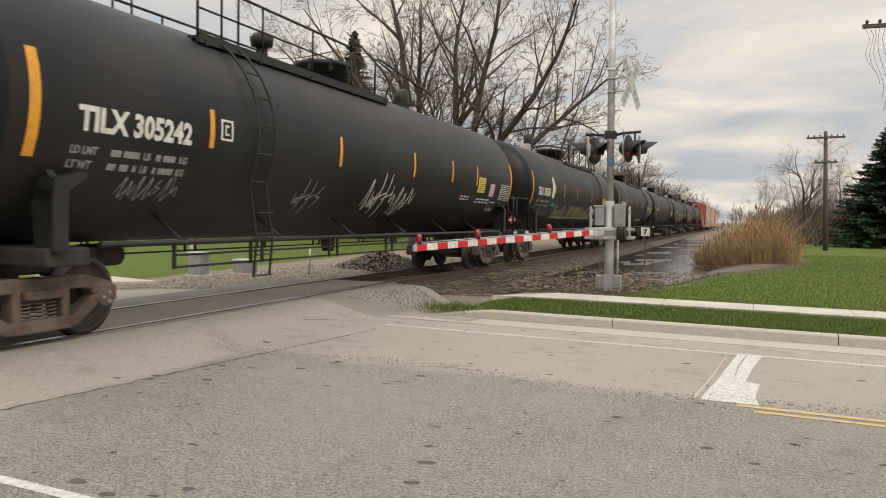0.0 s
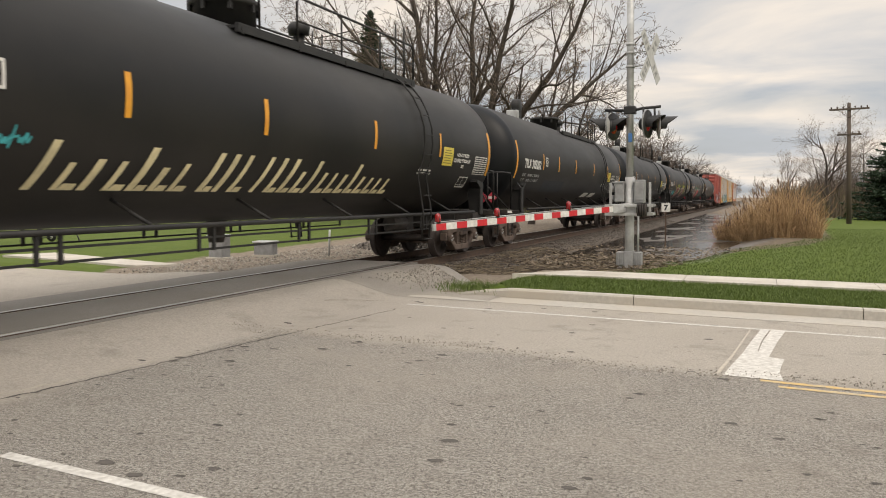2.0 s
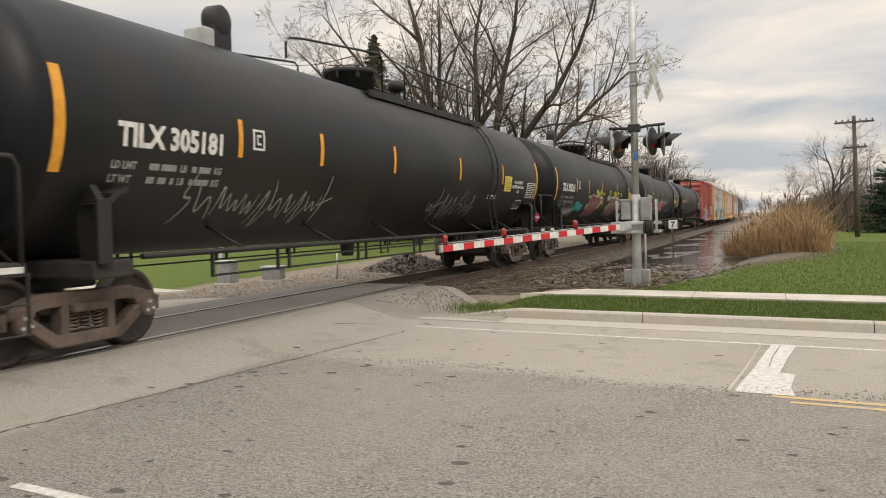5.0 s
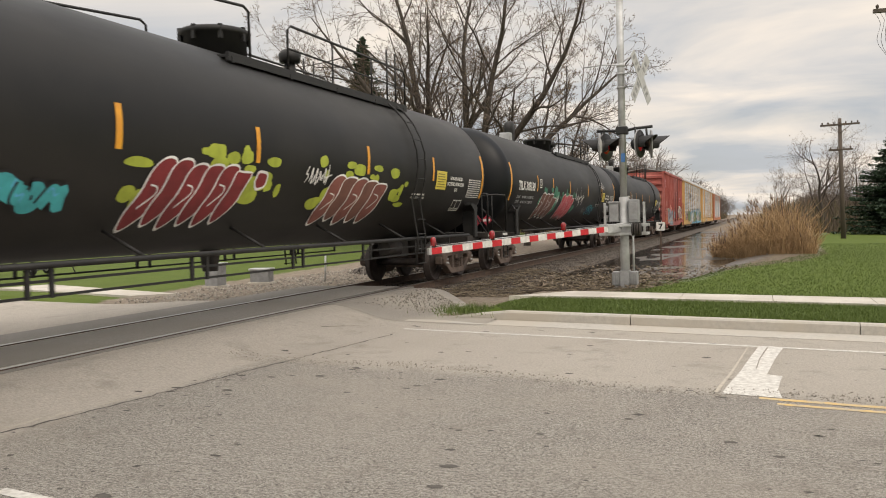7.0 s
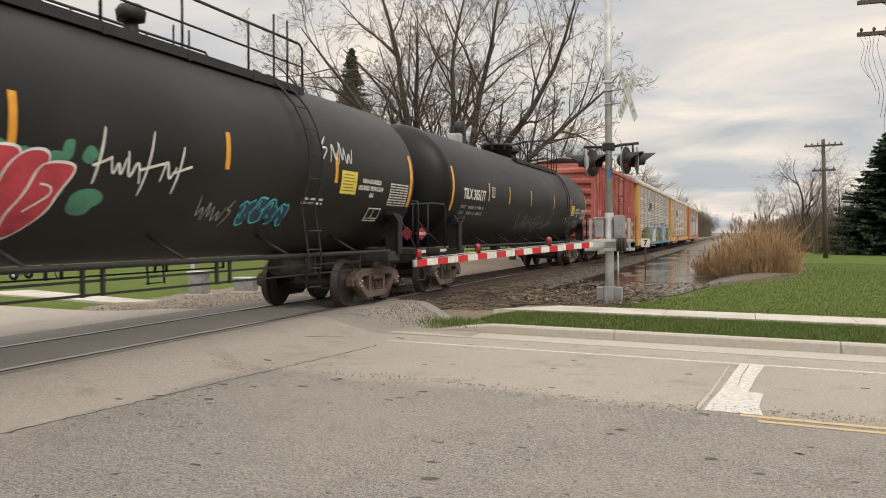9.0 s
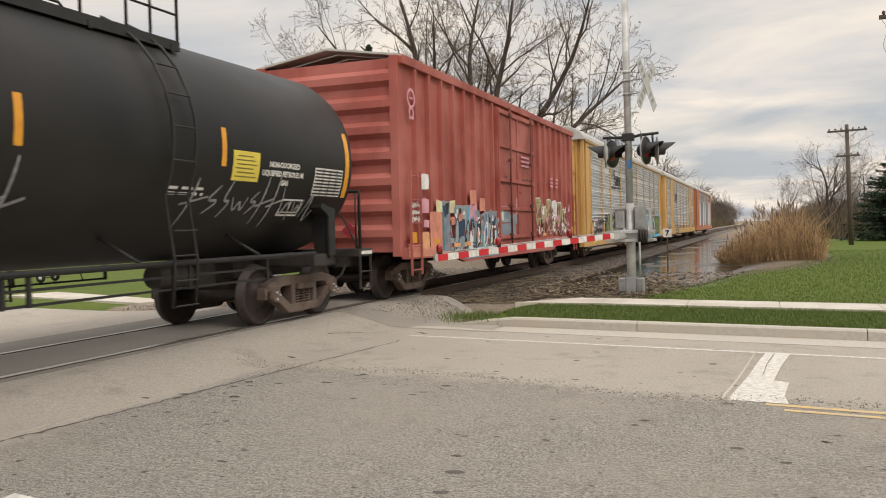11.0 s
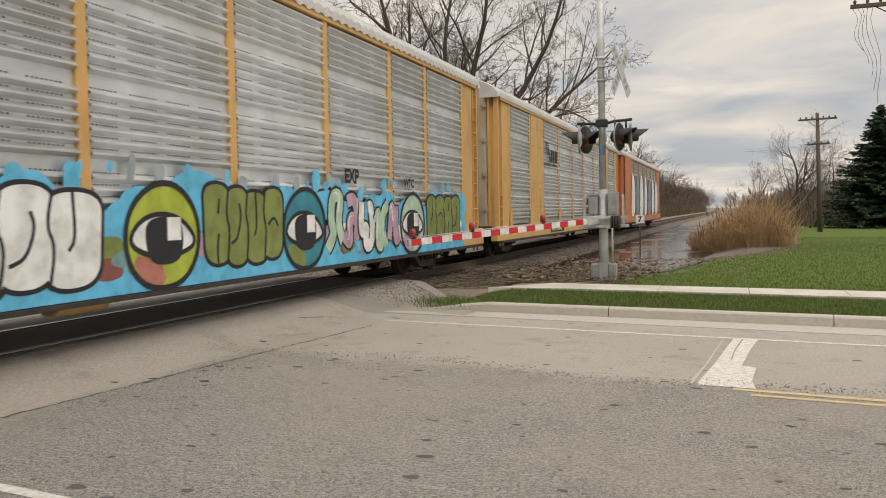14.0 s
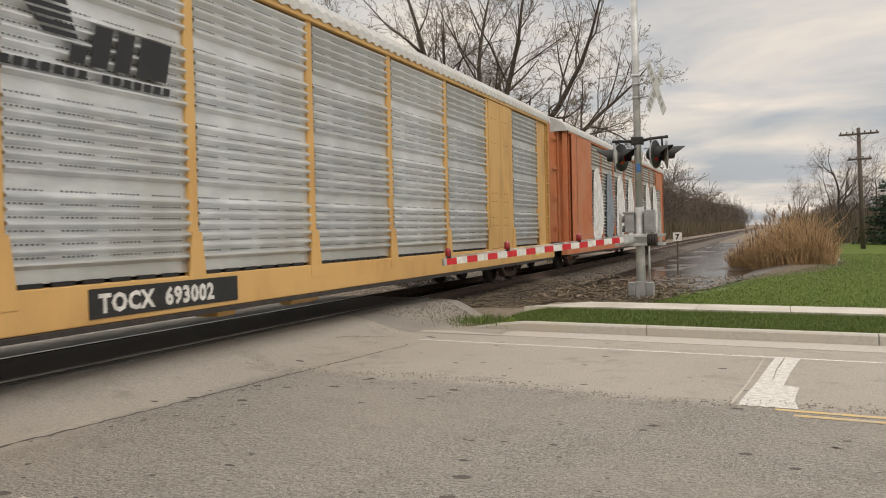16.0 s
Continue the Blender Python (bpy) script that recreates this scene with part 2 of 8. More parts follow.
punch_holes(M["rackpanel"])
M["rust_red"] = material("rusty_red_steel", (0.22, 0.06, 0.045), (0.10, 0.04, 0.032), 9, 0.8, bump=0.2)
M["cream_door"] = material("cream_door_paint", (0.40, 0.36, 0.29), (0.30, 0.255, 0.20), 3, 0.65, c3=(0.34, 0.25, 0.16), big=1.2, stretch=(1, 1, 0.3))
M["rackroof"] = material("pale_rack_roof", (0.52, 0.52, 0.50), (0.42, 0.42, 0.41), 3, 0.55, metal=0.2, c3=(0.46, 0.44, 0.4), big=0.8)
M["rackorange"] = material("rack_orange_paint", (0.55, 0.17, 0.06), (0.45, 0.13, 0.05), 2.5, 0.65, c3=(0.5, 0.2, 0.1), big=0.7)
M["dark"] = material("dark_gap", (0.012, 0.012, 0.012), (0.02, 0.02, 0.02), 4, 0.9)


def road_material():
    """Coarse worn paving in the near lane, a smoother paler overlay beyond it and up to the rails."""
    m = bpy.data.materials.new("worn_road_asphalt")
    m.use_nodes = True
    nt = m.node_tree
    b = nt.nodes["Principled BSDF"]
    co = nt.nodes.new("ShaderNodeTexCoord")

    def node(kind, **kw):
        n = nt.nodes.new(kind)
        for k, v in kw.items():
            n.inputs[k].default_value = v
        return n

    def noise_fac(scale, detail, rough=0.6, stretch=None):
        v = co.outputs["Object"]
        if stretch:
            mp = nt.nodes.new("ShaderNodeMapping")
            mp.inputs["Scale"].default_value = stretch
            nt.links.new(v, mp.inputs["Vector"])
            v = mp.outputs[0]
        n = node("ShaderNodeTexNoise", Scale=scale, Detail=detail, Roughness=rough)
        nt.links.new(v, n.inputs["Vector"])
        return n.outputs["Fac"]

    def ramp(fac, lo, hi, a=0.0, c=1.0):
        r = nt.nodes.new("ShaderNodeMapRange")
        r.inputs["From Min"].default_value, r.inputs["From Max"].default_value = lo, hi
        r.inputs["To Min"].default_value, r.inputs["To Max"].default_value = a, c
        nt.links.new(fac, r.inputs["Value"])
        return r.outputs[0]

    def mix(f, a, c):
        x = nt.nodes.new("ShaderNodeMix")
        x.data_type = "RGBA"
        for sock, val in (("A", a), ("B", c)):
            if isinstance(val, tuple):
                x.inputs[sock].default_value = rgb(val)
            else:
                nt.links.new(val, x.inputs[sock])
        nt.links.new(f, x.inputs["Factor"])
        return x.outputs["Result"]

    def maths(op, a, c):
        n = nt.nodes.new("ShaderNodeMath")
        n.operation = op
        for i, val in enumerate((a, c)):
            if isinstance(val, (int, float)):
                n.inputs[i].default_value = val
            else:
                nt.links.new(val, n.inputs[i])
        return n.outputs[0]

    sep = nt.nodes.new("ShaderNodeSeparateXYZ")
    nt.links.new(co.outputs["Object"], sep.inputs[0])
    across = maths("ADD", sep.outputs["Y"], maths("MULTIPLY", sep.outputs["X"], 0.13))
    wob = noise_fac(0.5, 5)
    lane = ramp(maths("ADD", across, maths("MULTIPLY", wob, 1.0)), 8.45, 8.85)
    ramp_up = ramp(maths("ADD", sep.outputs["X"], maths("MULTIPLY", wob, 0.6)), -5.35, -5.55)
    beyond = maths("MAXIMUM", lane, ramp_up)
    grain = noise_fac(36, 6, 0.78)
    fine = noise_fac(150, 2, 0.7)
    coarse = mix(ramp(grain, 0.40, 0.61), (0.13, 0.118, 0.104), (0.50, 0.458, 0.40))
    coarse = mix(ramp(fine, 0.56, 0.63), coarse, (0.60, 0.57, 0.52))
    coarse = mix(ramp(fine, 0.42, 0.36), coarse, (0.07, 0.065, 0.06))
    scratch = noise_fac(9, 5, 0.65, (0.6, 4.0, 1.0))
    coarse = mix(ramp(scratch, 0.57, 0.66, 0.0, 0.4), coarse, (0.56, 0.52, 0.465))
    coarse = mix(ramp(scratch, 0.43, 0.35, 0.0, 0.3), coarse, (0.16, 0.145, 0.13))
    smooth = mix(ramp(grain, 0.38, 0.64), (0.39, 0.355, 0.308), (0.57, 0.52, 0.452))
    col = mix(beyond, coarse, smooth)
    col = mix(ramp(noise_fac(0.35, 5), 0.45, 0.68, 0.0, 0.55), col, (0.41, 0.367, 0.312))
    col = mix(ramp(noise_fac(1.7, 6, 0.7), 0.54, 0.74, 0.0, 0.5), col, (0.21, 0.185, 0.158))
    nt.links.new(col, b.inputs["Base Color"])
    b.inputs["Roughness"].default_value = 0.92
    b.inputs["Specular IOR Level"].default_value = 0.2
    bp = nt.nodes.new("ShaderNodeBump")
    bp.inputs["Strength"].default_value, bp.inputs["Distance"].default_value = 1.0, 0.014
    nt.links.new(maths("ADD", grain, fine), bp.inputs["Height"])
    nt.links.new(bp.outputs[0], b.inputs["Normal"])
    return m


M["asphalt"] = road_material()
M["crack"] = material("tar_and_dirt", (0.075, 0.068, 0.06), (0.12, 0.105, 0.09), 12, 0.9)
M["sand"] = material("pale_road_dust", (0.50, 0.45, 0.37), (0.40, 0.36, 0.30), 12, 0.95)
M["sign_white"] = material("weathered_sign_white", (0.50, 0.50, 0.49), (0.42, 0.42, 0.41), 8, 0.6)


# ---- building blocks ----
def part(name, bm, mat, parent=None, label="", smooth=False, m=None):
    """Links a bmesh as one mesh object, under a thing or a part when one is given."""
    me = bpy.data.meshes.new(name)
    bm.to_mesh(me)
    bm.free()
    for one in (mat if isinstance(mat, (list, tuple)) else [mat]):
        me.materials.append(one)
    if smooth:
        me.shade_smooth()
    ob = new(name, me)
    if parent:
        ob.parent = parent
    if m is not None:
        ob.matrix_basis = m
    if label:
        tagged(ob, label)
    return ob


def mesh_part(name, verts, faces, mat, parent=None, label="", smooth=False, m=None):
    me = bpy.data.meshes.new(name)
    if isinstance(faces, np.ndarray):
        v, f = np.asarray(verts, np.float32), np.asarray(faces, np.int32)
        me.vertices.add(len(v))
        me.vertices.foreach_set("co", v.ravel())
        me.loops.add(f.size)
        me.loops.foreach_set("vertex_index", f.ravel())
        me.polygons.add(len(f))
        me.polygons.foreach_set("loop_start", np.arange(0, f.size, f.shape[1], dtype=np.int32))
        me.update(calc_edges=True)
    else:
        me.from_pydata([tuple(map(float, v)) for v in verts], [], [tuple(map(int, f)) for f in faces])
    me.update()
    for one in (mat if isinstance(mat, (list, tuple)) else [mat]):
        me.materials.append(one)
    if smooth:
        me.shade_smooth()
    ob = new(name, me)
    if parent:
        ob.parent = parent
    if m is not None:
        ob.matrix_basis = m
    if label:
        tagged(ob, label)
    return ob


def shared(name, ob, parent, m):
    """One more piece on the mesh of ob."""
    o = new(name, ob.data)
    o.parent = parent
    o.matrix_basis = m
    return o


def thing(name, label, category, m=None, group="", kind=""):
    e = new(name)
    e.empty_display_size = 0.2
    if m is not None:
        e.matrix_basis = m
    return tagged(e, label, category, group, kind)


def add_box(bm, x0, x1, y0, y1, z0, z1, bevel=0.0, m=None, mat=0):
    v = [bm.verts.new(p) for p in ((x0, y0, z0), (x1, y0, z0), (x1, y1, z0), (x0, y1, z0), (x0, y0, z1), (x1, y0, z1), (x1, y1, z1), (x0, y1, z1))]
    fs = [bm.faces.new([v[i] for i in q]) for q in ((3, 2, 1, 0), (4, 5, 6, 7), (0, 1, 5, 4), (1, 2, 6, 5), (2, 3, 7, 6), (3, 0, 4, 7))]
    for f in fs:
        f.material_index = mat
    if bevel:
        r = bmesh.ops.bevel(bm, geom=list({e for f in fs for e in f.edges}), offset=bevel, segments=2, affect="EDGES", profile=0.5)
        v = list({w for f in r["faces"] for w in f.verts} | {w for w in v if w.is_valid})
        for f in r["faces"]:
            f.material_index = mat
    if m is not None:
        bmesh.ops.transform(bm, matrix=m, verts=v)
    return v


def add_cyl(bm, a, b, r1, r2=None, n=12, caps=True, mat=0):
    a, b = Vector(a), Vector(b)
    r2 = r1 if r2 is None else r2
    q = (b - a).to_track_quat("Z", "Y").to_matrix()
    rings = []
    for c, r in ((a, r1), (b, r2)):
        rings.append([bm.verts.new(c + q @ Vector((r * math.cos(2 * math.pi * i / n), r * math.sin(2 * math.pi * i / n), 0))) for i in range(n)])
    for i in range(n):
        f = bm.faces.new((rings[0][i], rings[0][(i + 1) % n], rings[1][(i + 1) % n], rings[1][i]))
        f.smooth = n > 6
        f.material_index = mat
    if caps:
        for ring in (list(reversed(rings[0])), rings[1]):
            bm.faces.new(ring).material_index = mat
    return rings[0] + rings[1]


def add_tube(bm, pts, r, n=8, mat=0):
    """A pipe bent along pts."""
    pts = [Vector(p) for p in pts]
    rings = []
    for i, p in enumerate(pts):
        d = (pts[min(i + 1, len(pts) - 1)] - pts[max(i - 1, 0)]).normalized()
        up = Vector((0, 0, 1)) if abs(d.z) < 0.95 else Vector((0, 1, 0))
        s = d.cross(up).normalized()
        u = s.cross(d)
        rings.append([bm.verts.new(p + s * (r * math.cos(2 * math.pi * k / n)) + u * (r * math.sin(2 * math.pi * k / n))) for k in range(n)])
    for a, b in zip(rings, rings[1:]):
        for k in range(n):
            f = bm.faces.new((a[k], a[(k + 1) % n], b[(k + 1) % n], b[k]))
            f.smooth = True
            f.material_index = mat
    bm.faces.new(list(reversed(rings[0]))).material_index = mat
    bm.faces.new(rings[-1]).material_index = mat


def add_lathe(bm, profile, axis="X", n=32, mat=0, centre=(0, 0, 0)):
    """profile: (along, radius) from end to end, closed on the axis where the radius is 0."""
    rings = []
    c = Vector(centre)
    for s, r in profile:
        if r <= 1e-6:
            p = {"X": (s, 0, 0), "Y": (0, s, 0), "Z": (0, 0, s)}[axis]
            rings.append([bm.verts.new(c + Vector(p))])
            continue
        ring = []
        for i in range(n):
            u, w = r * math.cos(2 * math.pi * i / n), r * math.sin(2 * math.pi * i / n)
            ring.append(bm.verts.new(c + Vector({"X": (s, u, w), "Y": (w, s, u), "Z": (u, w, s)}[axis])))
        rings.append(ring)
    for a, b in zip(rings, rings[1:]):
        for i in range(n):
            j = (i + 1) % n
            if len(a) == 1 and len(b) == 1:
                continue
            if len(a) == 1:
                f = bm.faces.new((a[0], b[j], b[i]))
            elif len(b) == 1:
                f = bm.faces.new((a[i], a[j], b[0]))
            else:
                f = bm.faces.new((a[i], a[j], b[j], b[i]))
            f.smooth = True
            f.material_index = mat


def add_prism(bm, outline, lo, hi, axis="X", mat=0):
    """A flat outline of (u, w) made thick along the axis."""
    def at(u, w, s):
        return {"X": (s, u, w), "Y": (u, s, w), "Z": (u, w, s)}[axis]
    a = [bm.verts.new(at(u, w, lo)) for u, w in outline]
    b = [bm.verts.new(at(u, w, hi)) for u, w in outline]
    n = len(outline)
    for f in (bm.faces.new(list(reversed(a))), bm.faces.new(b)):
        f.material_index = mat
    for i in range(n):
        bm.faces.new((a[i], a[(i + 1) % n], b[(i + 1) % n], b[i])).material_index = mat


def bmesh_new():
    return bmesh.new()


# ---- the plan ----
TC = -8.06                      # centre line of the track
RAIL = (-7.31, -8.81)           # rail head centres; rail head is z = 0
SKEW = -0.13                    # the road crosses at a slight angle: y = c + SKEW * x
EDGE, GUTTER, KERB, KERB_BACK, WALK0, WALK1 = 11.23, 12.10, 12.73, 12.94, 15.2, 16.3
YELLOW, NEAR_EDGE = 8.08, 3.35
ROAD_Z = -0.25


def smooth_step(a, b, v):
    t = np.clip((v - a) / (b - a), 0, 1)
    return t * t * (3 - 2 * t)


def road_height(x):
    """The road climbs to the rails and falls again behind them."""
    x = np.asarray(x, float)
    return ROAD_Z + 0.237 * smooth_step(-5.7, -7.05, x) - 0.16 * smooth_step(-9.6, -13.0, x)


def wave(x, y, f, seed):
    a = np.random.RandomState(seed).uniform(0, 6.28, (6, 3))
    s = 0
    for i in range(6):
        k = f * (1 + 0.55 * i)
        s = s + np.sin(k * (x * math.cos(a[i, 0]) + y * math.sin(a[i, 0])) + a[i, 1]) / (1 + 0.5 * i)
    return s / 2.6


def ground_height(x, y):
    c = y - SKEW * x
    z = np.full(np.shape(x), -0.22) + 0.03 * wave(x, y, 0.35, 3)
    lawn = smooth_step(12.74, 12.93, c) * smooth_step(-4.8, -4.2, x)
    z = z * (1 - lawn) + lawn * (-0.105 + 0.06 * smooth_step(14, 20, c) - 0.22 * smooth_step(24, 45, y))
    ditch = smooth_step(18.6, 22.5, c) * (1 - smooth_step(80, 110, y)) * smooth_step(-7.0, -5.6, x) * (1 - smooth_step(-2.6 + 0.10 * (np.minimum(y, 38) - 20), -1.0 + 0.10 * (np.minimum(y, 38) - 20), x))
    z = z * (1 - ditch) + ditch * (-0.392 + 0.040 * wave(x, y * 0.35, 1.7, 5) + 0.014 * wave(x, y * 0.6, 4.2, 6))
    road = 1 - smooth_step(12.75, 12.92, c)
    z = z * (1 - road) + road * (road_height(x) - 0.12)
    beside = np.where(c < 17.2, 0.9, 0.0)
    near_track = 1 - smooth_step(2.0 - beside, 3.0 - beside, np.abs(x - TC))
    z = z * (1 - near_track) + near_track * np.minimum(z, -0.42)
    return z


def ground_material():
    m = bpy.data.materials.new("lawn_and_mud")
    m.use_nodes = True
    nt = m.node_tree
    b = nt.nodes["Principled BSDF"]
    co = nt.nodes.new("ShaderNodeTexCoord")

    def noisy(scale, c1, c2, lo=0.35, hi=0.65):
        n = nt.nodes.new("ShaderNodeTexNoise")
        n.inputs["Scale"].default_value, n.inputs["Detail"].default_value = scale, 8
        n.inputs["Roughness"].default_value = 0.65
        nt.links.new(co.outputs["Object"], n.inputs["Vector"])
        r = nt.nodes.new("ShaderNodeMapRange")
        r.inputs["From Min"].default_value, r.inputs["From Max"].default_value = lo, hi
        nt.links.new(n.outputs["Fac"], r.inputs["Value"])
        x = nt.nodes.new("ShaderNodeMix")
        x.data_type = "RGBA"
        x.inputs["A"].default_value, x.inputs["B"].default_value = rgb(c1), rgb(c2)
        nt.links.new(r.outputs[0], x.inputs["Factor"])
        return x.outputs["Result"], n.outputs["Fac"]

    def mask(name, width):
        a = nt.nodes.new("ShaderNodeAttribute")
        a.attribute_name = name
        n = nt.nodes.new("ShaderNodeTexNoise")
        n.inputs["Scale"].default_value, n.inputs["Detail"].default_value = 2.2, 8
        nt.links.new(co.outputs["Object"], n.inputs["Vector"])
        s = nt.nodes.new("ShaderNodeMath")
        nt.links.new(a.outputs["Fac"], s.inputs[0])
        nt.links.new(n.outputs["Fac"], s.inputs[1])
        r = nt.nodes.new("ShaderNodeMapRange")
        r.inputs["From Min"].default_value, r.inputs["From Max"].default_value = 1.0 - width, 1.0 + width
        nt.links.new(s.outputs[0], r.inputs["Value"])
        return r.outputs[0]

    grass, _ = noisy(1.3, (0.068, 0.105, 0.010), (0.092, 0.128, 0.016))
    dirt, fine = noisy(5.0, (0.14, 0.108, 0.08), (0.30, 0.25, 0.195), 0.3, 0.7)
    mud, _ = noisy(3.0, (0.045, 0.037, 0.03), (0.12, 0.095, 0.072), 0.35, 0.7)
    straw, _ = noisy(9.0, (0.10, 0.078, 0.055), (0.26, 0.20, 0.13), 0.45, 0.7)

    def mix(a, c, f):
        x = nt.nodes.new("ShaderNodeMix")
        x.data_type = "RGBA"
        nt.links.new(a, x.inputs["A"])
        nt.links.new(c, x.inputs["B"])
        nt.links.new(f, x.inputs["Factor"])
        return x.outputs["Result"]

    wet = mask("wet", 0.12)
    b.inputs["Specular IOR Level"].default_value = 0.3
    col = mix(mix(mix(dirt, straw, mask("litter", 0.15)), mud, wet), grass, mask("grassy", 0.1))
    nt.links.new(col, b.inputs["Base Color"])
    rr = nt.nodes.new("ShaderNodeMapRange")
    rr.inputs["To Min"].default_value, rr.inputs["To Max"].default_value = 0.95, 0.45
    nt.links.new(wet, rr.inputs["Value"])
    nt.links.new(rr.outputs[0], b.inputs["Roughness"])
    bp = nt.nodes.new("ShaderNodeBump")
    bp.inputs["Strength"].default_value, bp.inputs["Distance"].default_value = 0.8, 0.03
    nt.links.new(fine, bp.inputs["Height"])
    nt.links.new(bp.outputs[0], b.inputs["Normal"])
    return m


def grid_mesh(name, xs, ys, height, mat):
    X, Y = np.meshgrid(xs, ys)
    Z = height(X, Y)
    nx, ny = len(xs), len(ys)
    i = np.arange(nx * ny).reshape(ny, nx)
    faces = np.stack([i[:-1, :-1], i[:-1, 1:], i[1:, 1:], i[1:, :-1]], -1).reshape(-1, 4)
    me = bpy.data.meshes.new(name)
    me.from_pydata(np.stack([X, Y, Z], -1).reshape(-1, 3).tolist(), [], faces.tolist())
    me.update()
    me.materials.append(mat)
    me.shade_smooth()
    return new(name, me), X.ravel(), Y.ravel()


def paint(ob, name, values):
    a = ob.data.attributes.new(name, "FLOAT", "POINT")
    a.data.foreach_set("value", np.asarray(values, np.float32))


def lawn_line(y):
    """Where the mown grass begins, beside the wet ground."""
    return np.interp(y, [15.5, 17.6, 21.7, 28.8, 36, 60, 100], [-3.0, -2.1, -1.45, 1.4, 2.6, 3.4, 3.6])


def build_ground():
    xs = np.concatenate([[-4000, -1500, -500, -200, -110, -70, -50], np.arange(-40, 20, 0.25), [22, 26, 32, 45, 70, 120, 250, 600, 1500, 4000]])
    ys = np.concatenate([[-4000, -1200, -300, -100, -40, -15], np.arange(-6, 60, 0.28), np.arange(60, 130, 1.5), [140, 160, 190, 240, 320, 500, 900, 1800, 4000]])
    ob, X, Y = grid_mesh("ground", xs, ys, ground_height, ground_material())
    tagged(ob, "green spring lawn with muddy wet ground beside the tracks", "ground", kind="structure")
    c = Y - SKEW * X
    right = smooth_step(-0.35, 0.35, X - lawn_line(Y)) * (c > WALK1 - 0.1)
    strip = ((c > 12.9) & (c < WALK0 + 0.1)) * smooth_step(-5.0, -4.4, X)
    left = smooth_step(-13.0, -14.6, X + 0.10 * (Y - 14)) * (c > 12)
    nearside = (c < 3)
    paint(ob, "grassy", np.clip(right + strip + left + nearside, 0, 1))
    wet = smooth_step(17.5, 20.5, c) * (1 - smooth_step(70, 110, Y)) * smooth_step(-6.9, -6.2, X) * (1 - smooth_step(-2.0, -0.5, X - 0.12 * (Y - 20)))
    paint(ob, "wet", np.clip(wet * 1.3, 0, 1))
    paint(ob, "litter", smooth_step(16, 17.5, c) * smooth_step(-7.5, -5.5, X) * (Y < 40))
    # standing water
    m = bpy.data.materials.new("puddle_water")
    m.use_nodes = True
    b = m.node_tree.nodes["Principled BSDF"]
    b.inputs["Base Color"].default_value = (0.035, 0.03, 0.025, 1)
    b.inputs["Roughness"].default_value = 0.13
    nb = m.node_tree.nodes.new("ShaderNodeTexNoise")
    nb.inputs["Scale"].default_value = 2.5
    bp = m.node_tree.nodes.new("ShaderNodeBump")
    bp.inputs["Strength"].default_value, bp.inputs["Distance"].default_value = 0.02, 0.01
    m.node_tree.links.new(nb.outputs["Fac"], bp.inputs["Height"])
    m.node_tree.links.new(bp.outputs[0], b.inputs["Normal"])
    w, _, _ = grid_mesh("water", np.linspace(-6.4, 4, 12), np.linspace(20.5, 95, 30), lambda x, y: np.full(x.shape, -0.380), m)
    tagged(w, "shallow standing water reflecting the pale sky", "puddle", kind="structure")


def strip_mesh(name, xs, c0, c1, z, mat, thick=0.0, zfun=None):
    """A band that follows the road between two offsets, with an edge of its own."""
    bm = bmesh_new()
    top = []
    for x in xs:
        zz = float(zfun(x)) if zfun else z
        top.append([bm.verts.new((x, c0 + SKEW * x, zz)), bm.verts.new((x, c1 + SKEW * x, zz))])
    low = [[bm.verts.new(v.co - Vector((0, 0, thick))) for v in p] for p in top] if thick else None
    for i in range(len(xs) - 1):
        a, b = top[i], top[i + 1]
        bm.faces.new((a[0], b[0], b[1], a[1]))
        if thick:
            la, lb = low[i], low[i + 1]
            bm.faces.new((la[0], lb[0], b[0], a[0]))
            bm.faces.new((a[1], b[1], lb[1], la[1]))
    if thick:
        for p, l in ((top[0], low[0]), (top[-1], low[-1])):
            bm.faces.new((p[0], p[1], l[1], l[0]))
    return part(name, bm, mat)


